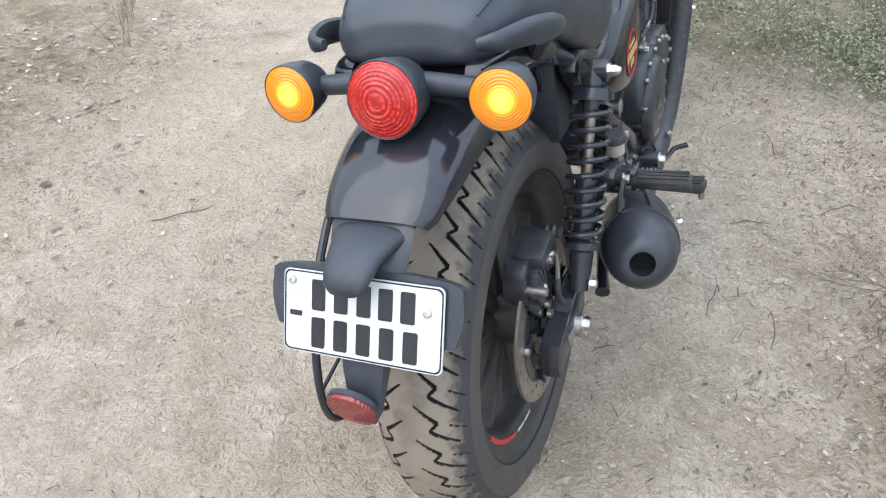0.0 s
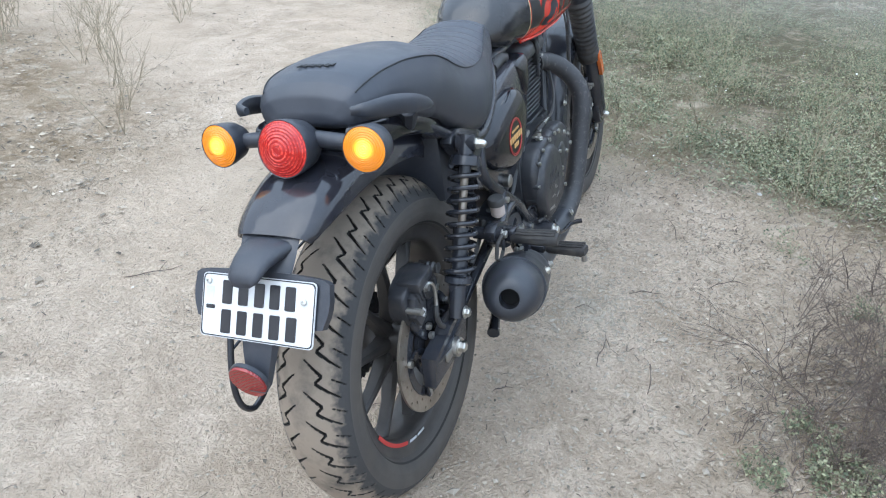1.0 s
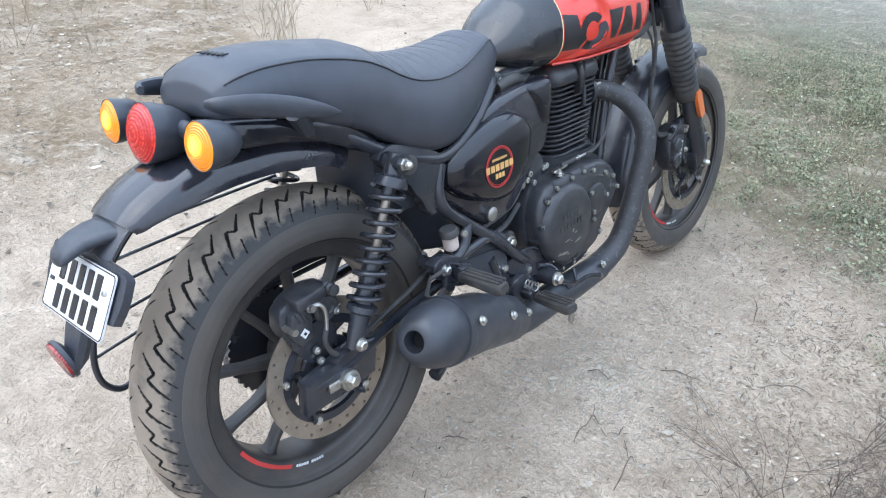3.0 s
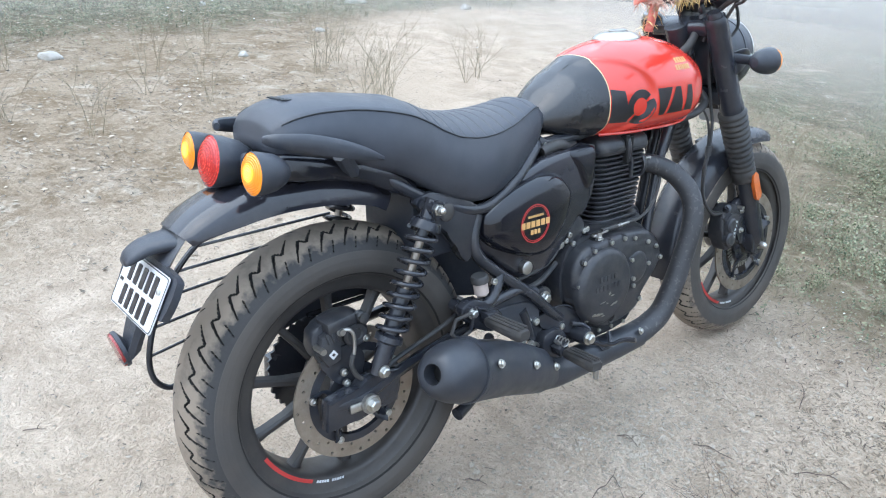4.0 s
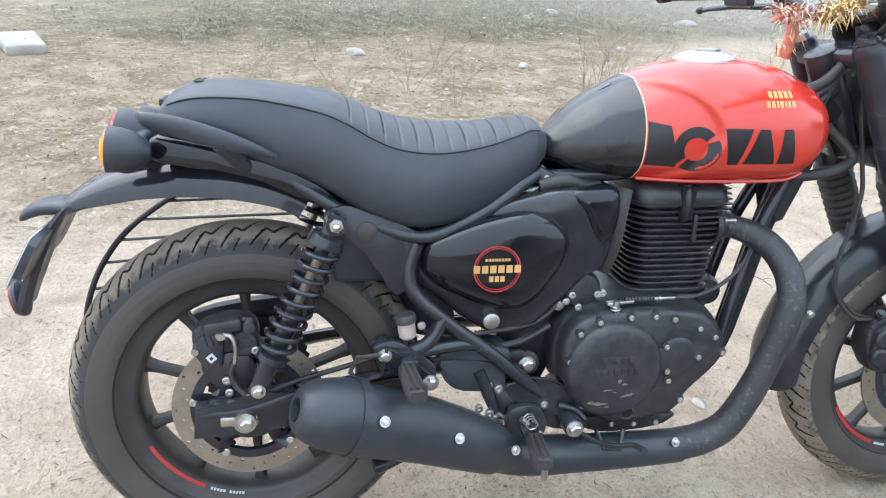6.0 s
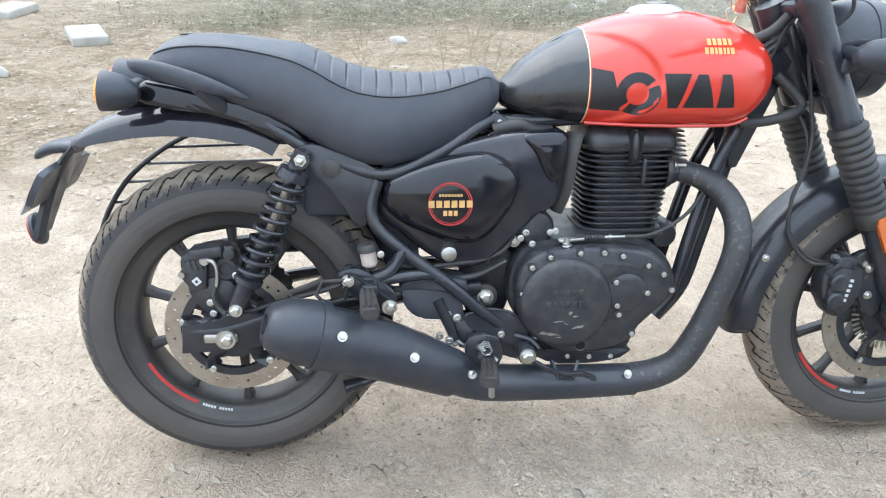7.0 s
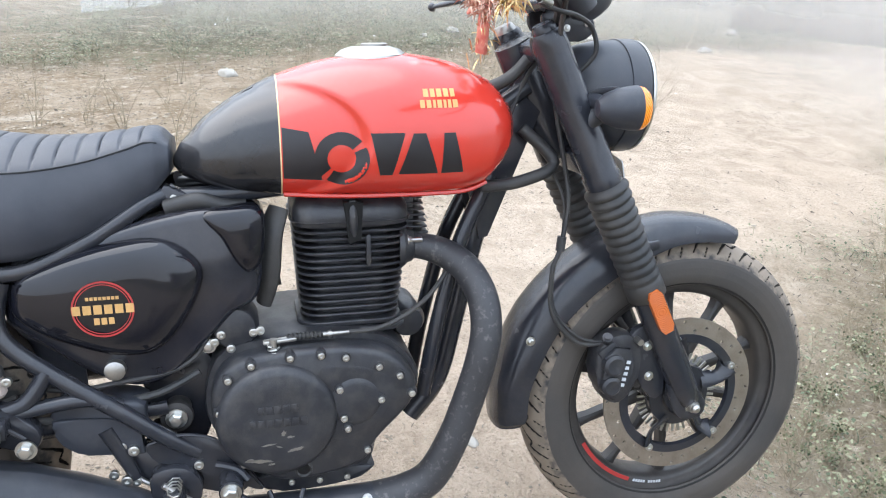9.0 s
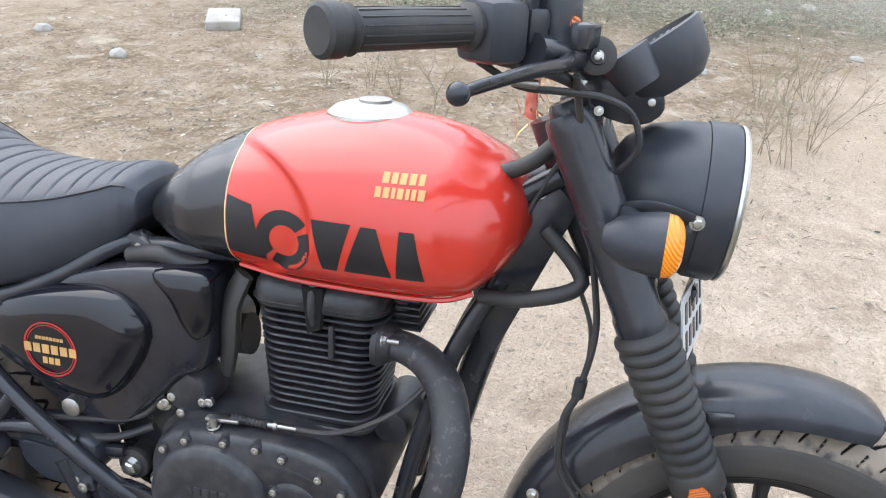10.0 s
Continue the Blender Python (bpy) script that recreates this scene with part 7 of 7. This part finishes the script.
nt.links.new(pick.outputs["Color"], nt.nodes["Principled BSDF"].inputs["Base Color"])
verts, faces = [], []
for _ in range(70000):
    far = rng.random() < 0.6
    if far:
        x, y = rng.uniform(-7.0, -0.9), rng.uniform(-3.0, 5.5)
    else:
        x, y = rng.uniform(-1.2, 1.6), rng.uniform(-0.6, 3.2)
    k = noise.noise((x * 1.4, y * 1.4, 90)) + 0.6 * noise.noise((x * 5, y * 5, 91))
    brush = smooth_step(0.42, 0.12, math.hypot(x - 0.92, y - 0.55))
    if brush < rng.random() and rng.random() > 0.75 * rough_at(x, y) * min(1.0, max(verge_at(x, y), 0.25) + 0.25) or k < rng.uniform(-0.7, 0.4) or shore(x, y) > 0.2:
        continue
    if not far and rng.random() < 0.3:
        x, y = 0.98 + rng.gauss(0, 0.2), 0.47 + rng.gauss(0, 0.22)
    a, s = rng.uniform(0, 6.3), rng.uniform(0.003, 0.011) * (1.5 if far else 0.75)
    z = ground_height(x, y) + 0.003
    n = len(verts)
    for q in range(4):
        t = a + 1.57 * q + rng.uniform(-0.4, 0.4)
        r = s * (1.0 if q % 2 else rng.uniform(0.3, 0.7))
        verts.append((x + r * math.cos(t), y + r * math.sin(t), z + rng.uniform(0, 0.55) * s))
    faces.append((n, n + 1, n + 2, n + 3))
stuff("leaf_litter", verts, faces, M_LITTER, "dead leaf flakes and broken crust scattered over the dirt", "leaf litter")

# ---- weeds: blades and small leaves in the green places ----
verts, faces = [], []


def blade(x, y, z, a, l, w, lean):
    k = len(verts)
    dx, dy = math.cos(a), math.sin(a)
    for u, ww in ((0.0, 1.0), (0.5, 0.8)):
        px, py, pz = x + dx * lean * l * u * u, y + dy * lean * l * u * u, z + l * u * (1 - 0.25 * lean * u)
        verts.append((px - dy * w * ww, py + dx * w * ww, pz))
        verts.append((px + dy * w * ww, py - dx * w * ww, pz))
    verts.append((x + dx * lean * l, y + dy * lean * l, z + l * (1 - 0.35 * lean)))
    faces.append((k, k + 1, k + 3, k + 2))
    faces.append((k + 2, k + 3, k + 4))


def leaf(x, y, z, a, l, tilt):
    k = len(verts)
    dx, dy = math.cos(a), math.sin(a)
    w = 0.38 * l
    up = math.sin(tilt)
    c = math.cos(tilt)
    verts.extend([(x, y, z), (x + dx * c * l * 0.5 - dy * w, y + dy * c * l * 0.5 + dx * w, z + up * l * 0.5), (x + dx * c * l, y + dy * c * l, z + up * l * 0.8), (x + dx * c * l * 0.5 + dy * w, y + dy * c * l * 0.5 - dx * w, z + up * l * 0.5)])
    faces.append((k, k + 1, k + 2, k + 3))


for _ in range(46000):
    far = rng.random() < 0.45
    if far:
        x, y = rng.uniform(-10.5, -3.5), rng.uniform(-2.5, 8)
    else:
        x, y = rng.uniform(-2.4, 2.4), 1.0 + 6.0 * rng.random() ** 1.5
    g = green_at(x, y)
    if rng.random() > g * 1.2 or noise.noise((x * 2.3, y * 2.3, 70)) + 0.6 * noise.noise((x * 6, y * 6, 71)) < rng.uniform(-0.45, 0.40) or shore(x, y) > 0.3:
        continue
    z = ground_height(x, y)
    size = rng.uniform(0.5, 1.25) * (1.7 if far else 1.0)
    for _ in range(rng.randint(2, 4)):
        blade(x + rng.gauss(0, 0.02), y + rng.gauss(0, 0.02), z - 0.004, rng.uniform(0, 6.3), size * rng.uniform(0.02, 0.06), size * rng.uniform(0.0006, 0.0013), rng.uniform(0.5, 1.2))
    for _ in range(rng.randint(10, 20)):
        leaf(x + rng.gauss(0, 0.035 * size), y + rng.gauss(0, 0.035 * size), z + abs(rng.gauss(0, 0.042 * size)), rng.uniform(0, 6.3), size * rng.uniform(0.006, 0.015), rng.uniform(-0.3, 0.9))
stuff("grass_weeds", verts, faces, M_LEAF, "low dewy green weeds and grass in loose clumps", "weeds")


# ---- dry stems and shrubs ----
def branch(bm, p, d, l, r, depth, rg, spread=0.55, kids=(2, 4)):
    pts, q = [p], p
    for k in range(4):
        d = (d + Vector((rg.gauss(0, 0.16), rg.gauss(0, 0.16), rg.gauss(0, 0.10)))).normalized()
        q = q + d * (l / 4)
        pts.append(q)
    tube(pts, [r, r * 0.9, r * 0.75, r * 0.6, r * 0.4], seg=4 if depth < 2 else 5, straight=True, into=bm)
    if depth:
        for _ in range(rg.randint(*kids)):
            s = rg.choice(pts[1:])
            e = (d + Vector((rg.gauss(0, spread), rg.gauss(0, spread), rg.gauss(0.1, spread * 0.7)))).normalized()
            branch(bm, s, e, l * rg.uniform(0.45, 0.75), r * 0.6, depth - 1, rg, spread, kids)


def dry_plant(name, x, y, height, stems, seed, label, category, group, mat, depth=2, lean=0.5, r=0.0022, spread=0.55, kids=(2, 4)):
    rg = random.Random(seed)
    bm = bmesh.new()
    for _ in range(stems):
        d = Vector((rg.gauss(0, lean), rg.gauss(0, lean), 1)).normalized()
        branch(bm, Vector((rg.gauss(0, 0.02), rg.gauss(0, 0.02), -0.01)), d, height * rg.uniform(0.6, 1.0), r * rg.uniform(0.7, 1.1), depth, rg, spread, kids)
    ob = part(name, bm, mat)
    ob.matrix_basis = Matrix.Translation((x, y, ground_height(x, y)))
    return tagged(ob, label, category, group)


for k, (x, y, h, n) in enumerate(((0.80, 0.50, 0.26, 8), (0.72, 0.62, 0.20, 5), (0.92, 0.40, 0.24, 6), (0.74, 0.90, 0.22, 4), (0.90, 1.10, 0.20, 4), (1.05, 0.75, 0.22, 5), (0.62, 0.36, 0.10, 3), (0.95, 0.52, 0.19, 6), (0.88, 0.66, 0.17, 6), (0.98, 0.40, 0.18, 6), (0.84, 0.36, 0.14, 6), (1.04, 0.62, 0.18, 6), (0.90, 0.82, 0.15, 5), (1.02, 0.46, 0.26, 7), (1.08, 0.36, 0.24, 7), (1.12, 0.54, 0.24, 7), (0.97, 0.28, 0.18, 6), (1.14, 0.70, 0.24, 6), (1.18, 0.95, 0.28, 6))):
    dry_plant("dry_shrub", x, y, h, n, 100 + k, "leafless dark dry shrub growing from the dirt", "shrub", "dry shrubs beside the track", M_TWIG, depth=3, lean=0.65, r=0.0017, spread=0.75, kids=(3, 5))
for k, (x, y, h, n) in enumerate(((-1.85, 1.14, 0.30, 4), (-2.0, 1.35, 0.25, 4), (-2.54, 1.84, 0.40, 6), (-2.3, 1.6, 0.3, 4), (-3.52, 2.12, 0.45, 6), (-2.89, 2.86, 0.4, 6), (-2.72, 0.30, 0.34, 4), (-3.31, 1.87, 0.42, 5), (-2.76, 2.0, 0.40, 6), (-2.79, 2.64, 0.36, 5), (-3.71, 0.96, 0.45, 5), (-3.26, 0.73, 0.40, 4), (-2.94, 0.96, 0.44, 4), (-3.46, 1.98, 0.40, 6), (-2.67, 1.76, 0.36, 5), (-3.05, -0.02, 0.36, 5), (-3.12, -0.44, 0.34, 5), (-3.15, -0.2, 0.3, 4), (-4.2, 0.2, 0.4, 5), (-4.3, 1.5, 0.4, 5), (-5.88, 1.09, 0.5, 6), (-0.75, 2.6, 0.32, 5), (-0.55, 2.75, 0.28, 5), (0.35, 2.1, 0.30, 5), (0.75, 1.75, 0.3, 5), (-0.2, 2.2, 0.25, 5), (-0.35, 2.35, 0.28, 5), (-1.0, 2.9, 0.3, 5))):
    dry_plant("dry_weed", x, y, h, n, 200 + k, "thin upright dry brown weed stems in the dirt", "weed", "dry weeds on the verge", M_DRYWEED, depth=2, lean=0.22, r=0.0021, spread=0.5)


# leafy weeds standing among the low ones
def leafy_weed(x, y, height, seed):
    rg = random.Random(seed)
    ob = new("leafy_weed")
    tips = []
    for _ in range(rg.randint(4, 7)):
        d = Vector((rg.gauss(0, 0.55), rg.gauss(0, 0.55), 1)).normalized()
        p = Vector((rg.gauss(0, 0.012), rg.gauss(0, 0.012), -0.01))
        pts = [p]
        for k in range(5):
            d = (d + Vector((rg.gauss(0, 0.22), rg.gauss(0, 0.22), rg.gauss(0, 0.1)))).normalized()
            p = p + d * height * rg.uniform(0.14, 0.24)
            pts.append(p)
            tips.append(p)
        part("stem", tube(pts, [0.0013, 0.0012, 0.001, 0.0008, 0.0007, 0.0005], seg=4, straight=True), M_DRYWEED, ob)
    leaves = bmesh.new()
    for p in tips:
        for _ in range(rg.randint(6, 12)):
            q = p + Vector([rg.gauss(0, 0.011) for _ in range(3)])
            u = Vector([rg.gauss(0, 1) for _ in range(3)]).normalized()
            v = u.orthogonal().normalized()
            l = rg.uniform(0.005, 0.012)
            leaves.faces.new([leaves.verts.new(q + c) for c in (Vector(), u * l * 0.5 + v * l * 0.3, u * l, u * l * 0.5 - v * l * 0.3)])
    part("foliage", leaves, M_LEAF, ob)
    ob.matrix_basis = Matrix.Translation((x, y, ground_height(x, y)))
    tagged(ob, "small grey-green leafy weed growing from the dirt", "weed", "leafy weeds ahead of the motorcycle")


for k, (x, y, h) in enumerate(((0.80, 0.36, 0.07), (0.76, 0.42, 0.06), (1.02, 0.50, 0.09), (0.96, 0.72, 0.10), (0.90, 0.95, 0.09), (1.05, 0.90, 0.12), (0.70, 1.20, 0.10), (0.86, 0.30, 0.06), (0.66, 0.26, 0.06), (0.70, 0.24, 0.05), (0.78, 0.30, 0.08), (0.83, 0.24, 0.07), (1.05, 0.78, 0.10), (0.98, 0.34, 0.08), (1.10, 0.48, 0.10), (1.02, 0.66, 0.11))):
    leafy_weed(x, y, h, 900 + k)
rng = random.Random(29)
placed = 0
while placed < 230:
    x, y = rng.uniform(-0.6, 2.0), 1.3 + 3.2 * rng.random() ** 1.4
    if rng.random() < green_at(x, y) ** 2 and noise.noise((x * 2.3, y * 2.3, 70)) > -0.15:
        leafy_weed(x, y, rng.uniform(0.12, 0.32), 600 + placed)
        placed += 1


# small plants on the litter beside the front wheel
rng = random.Random(53)
for k in range(34):
    y = rng.uniform(1.62, 2.6)
    x = -0.62 * (y - 1.7) - 0.30 + abs(rng.gauss(0, 0.45)) + 0.08
    if k % 2:
        leafy_weed(x, y, rng.uniform(0.05, 0.12), 960 + k)
    else:
        dry_plant("dry_weed", x, y, rng.uniform(0.07, 0.18), 5, 1000 + k, "low tuft of dry brown weed stems in the dirt", "weed", "dry weeds on the verge", M_DRYWEED, depth=2, lean=0.5, r=0.0012, spread=0.6)


def twig(x, y, turn, l, seed, lift=0.02):
    rg = random.Random(seed)
    bm = bmesh.new()
    pts = [Vector((l * (k / 5 - 0.5), rg.gauss(0, 0.03 * l), 0.002 + lift * math.sin(math.pi * k / 5) * rg.uniform(0.5, 1))) for k in range(6)]
    tube(pts, [0.0010, 0.0014, 0.0013, 0.0012, 0.0010, 0.0007], seg=6, n=3, into=bm)
    b0 = pts[3]
    tube([b0, b0 + Vector((0.12 * l, 0.10 * l, 0.01)), b0 + Vector((0.2 * l, 0.2 * l, 0.008))], [0.0009, 0.0007, 0.0005], seg=5, into=bm)
    ob = part("twig", bm, M_TWIG)
    tagged(ob, "thin dry broken twig lying on the dirt", "twig", "twigs on the ground")
    ob.matrix_basis = pose(x, y, ground_height(x, y), 0, 0, turn)


for k, (x, y, tn, l, lf) in enumerate(((0.34, 0.83, 20, 0.10, 0.012), (0.29, 0.50, 75, 0.09, 0.05), (0.41, 0.45, 100, 0.10, 0.05), (-1.0, 0.36, 50, 0.16, 0.004), (0.36, 1.22, 110, 0.10, 0.03), (0.20, 0.68, 10, 0.06, 0.02), (0.55, 0.95, 30, 0.12, 0.02), (-0.60, -0.45, 60, 0.05, 0.003), (0.10, 0.28, 40, 0.05, 0.005), (-0.9, 1.6, 20, 0.12, 0.01))):
    twig(x, y, tn, l, 300 + k, lf)


def stone(x, y, size, seed, flat=0.6, label="pale weathered stone lying on the ground"):
    rg = random.Random(seed)
    bm = bmesh.new()
    bmesh.ops.create_icosphere(bm, subdivisions=3, radius=1)
    for v in bm.verts:
        n = noise.noise(v.co * 1.3 + Vector((seed, 0, 0)))
        v.co *= 1 + 0.35 * n
        v.co.x, v.co.y, v.co.z = v.co.x * size, v.co.y * size * rg.uniform(0.68, 0.72), v.co.z * size * flat
    ob = part("stone", bm, M_STONE, sharp=60)
    tagged(ob, label, "stone", "stones on the ground")
    ob.matrix_basis = pose(x, y, ground_height(x, y) + 0.12 * size, 0, 0, seed * 40)


for k, (x, y, s, fl) in enumerate(((-6.76, 2.70, 0.08, 0.5), (-5.95, 3.81, 0.11, 0.4), (-5.18, 4.65, 0.07, 0.6), (-6.57, 5.85, 0.10, 0.5), (-6.29, 2.29, 0.05, 0.6), (-4.35, 0.49, 0.07, 0.6), (-3.37, -1.90, 0.06, 0.7), (-3.69, -2.69, 0.06, 0.7), (-3.9, 1.6, 0.05, 0.5), (-0.28, 1.07, 0.022, 0.3), (-4.6, 2.6, 0.05, 0.5), (0.6, 1.62, 0.012, 0.5))):
    stone(x, y, s, 5 + k, fl)
for x, y, tn in ((-4.38, -1.72, 25), (-5.3, -2.6, -10)):
    ob = part("broken_slab", block((0, 0, 0), (0.42, 0.24, 0.07), 0.015, (0, 2, 0), 3), M_STONE)
    tagged(ob, "pale broken concrete slab lying on the dirt", "slab", "broken slabs")
    ob.matrix_basis = pose(x, y, ground_height(x, y) + 0.03, 0, 0, tn)

# bare thicket on the far bank, at the water's edge
rng = random.Random(17)
bank = curve([(-7.9, -2.7, 0), (-7.7, -1.7, 0), (-8.1, -0.55, 0), (-8.9, 0.25, 0), (-9.8, 1.2, 0), (-10.4, 2.6, 0), (-10.3, 4.6, 0), (-9.8, 6.8, 0), (-9.0, 8.6, 0)], 5)
for k, p in enumerate(bank):
    if -1.85 < p[1] < -0.75:
        continue
    x, y = p[0] + rng.uniform(-0.35, 0.25), p[1] + rng.uniform(-0.15, 0.15)
    dry_plant("bare_thicket", x, y, rng.uniform(0.45, 0.95), 7, 400 + k, "bare grey thicket bush on the foggy bank", "bush", "thicket along the bank", M_TWIG, depth=3, lean=0.45, r=0.006, kids=(2, 4))

# see-through pale sheets added to imitate fog haze over the pond and down the track
def haze_sheet_material(name, dense, high):
    m = bpy.data.materials.new(name)
    m.use_nodes = True
    nt = m.node_tree
    nt.nodes.remove(nt.nodes["Principled BSDF"])
    out = nt.nodes["Material Output"]
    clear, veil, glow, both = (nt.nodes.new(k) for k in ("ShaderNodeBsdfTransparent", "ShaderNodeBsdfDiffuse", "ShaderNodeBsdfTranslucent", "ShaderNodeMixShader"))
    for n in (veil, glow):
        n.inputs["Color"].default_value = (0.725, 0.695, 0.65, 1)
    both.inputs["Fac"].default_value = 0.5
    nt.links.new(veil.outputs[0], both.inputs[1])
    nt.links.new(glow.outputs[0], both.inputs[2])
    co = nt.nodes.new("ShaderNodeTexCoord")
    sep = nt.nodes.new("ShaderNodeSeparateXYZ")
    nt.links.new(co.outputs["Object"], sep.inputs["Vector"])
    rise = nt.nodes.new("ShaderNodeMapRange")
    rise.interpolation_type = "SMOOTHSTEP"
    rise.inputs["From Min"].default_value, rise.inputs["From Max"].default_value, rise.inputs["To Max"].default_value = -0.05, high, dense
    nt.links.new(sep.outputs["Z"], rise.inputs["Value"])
    nz = nt.nodes.new("ShaderNodeTexNoise")
    nz.inputs["Scale"].default_value, nz.inputs["Detail"].default_value = 0.5, 3
    nt.links.new(co.outputs["Object"], nz.inputs["Vector"])
    patch = nt.nodes.new("ShaderNodeMapRange")
    patch.inputs["From Min"].default_value, patch.inputs["From Max"].default_value, patch.inputs["To Min"].default_value, patch.inputs["To Max"].default_value = 0.3, 0.7, 0.7, 1.15
    nt.links.new(nz.outputs["Fac"], patch.inputs["Value"])
    ends = nt.nodes.new("ShaderNodeAttribute")
    ends.attribute_name = "ends"
    thin = nt.nodes.new("ShaderNodeMath")
    thin.operation = "MULTIPLY"
    nt.links.new(patch.outputs["Result"], thin.inputs[0])
    nt.links.new(ends.outputs["Fac"], thin.inputs[1])
    fac = nt.nodes.new("ShaderNodeMath")
    fac.operation, fac.use_clamp = "MULTIPLY", True
    nt.links.new(rise.outputs["Result"], fac.inputs[0])
    nt.links.new(thin.outputs[0], fac.inputs[1])
    mix = nt.nodes.new("ShaderNodeMixShader")
    nt.links.new(fac.outputs[0], mix.inputs["Fac"])
    nt.links.new(clear.outputs[0], mix.inputs[1])
    nt.links.new(both.outputs[0], mix.inputs[2])
    nt.links.new(mix.outputs[0], out.inputs["Surface"])
    return m


# nested arcs; each sheet's pale colour veils the ground behind it like haze
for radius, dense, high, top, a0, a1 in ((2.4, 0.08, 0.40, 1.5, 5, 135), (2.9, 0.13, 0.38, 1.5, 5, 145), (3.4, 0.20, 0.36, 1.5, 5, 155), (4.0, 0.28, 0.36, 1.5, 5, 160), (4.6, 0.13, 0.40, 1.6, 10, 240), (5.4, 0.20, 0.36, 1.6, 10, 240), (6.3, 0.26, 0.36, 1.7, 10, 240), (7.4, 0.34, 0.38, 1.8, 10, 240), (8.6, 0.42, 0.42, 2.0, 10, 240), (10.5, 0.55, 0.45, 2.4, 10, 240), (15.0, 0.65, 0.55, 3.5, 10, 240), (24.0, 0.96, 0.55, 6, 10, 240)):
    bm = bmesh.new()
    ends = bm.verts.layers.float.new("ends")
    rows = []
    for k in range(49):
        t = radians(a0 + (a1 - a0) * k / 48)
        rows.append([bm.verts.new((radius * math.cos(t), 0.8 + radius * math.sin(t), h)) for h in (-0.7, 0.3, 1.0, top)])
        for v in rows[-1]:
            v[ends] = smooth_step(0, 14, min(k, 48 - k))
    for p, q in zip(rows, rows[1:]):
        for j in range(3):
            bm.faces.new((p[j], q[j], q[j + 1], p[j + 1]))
    tagged(part("fog_haze_sheet", bm, haze_sheet_material("pale_haze_sheet", dense, high)), "curved see-through pale sheet imitating fog haze over the ground", "fog", kind="structure")
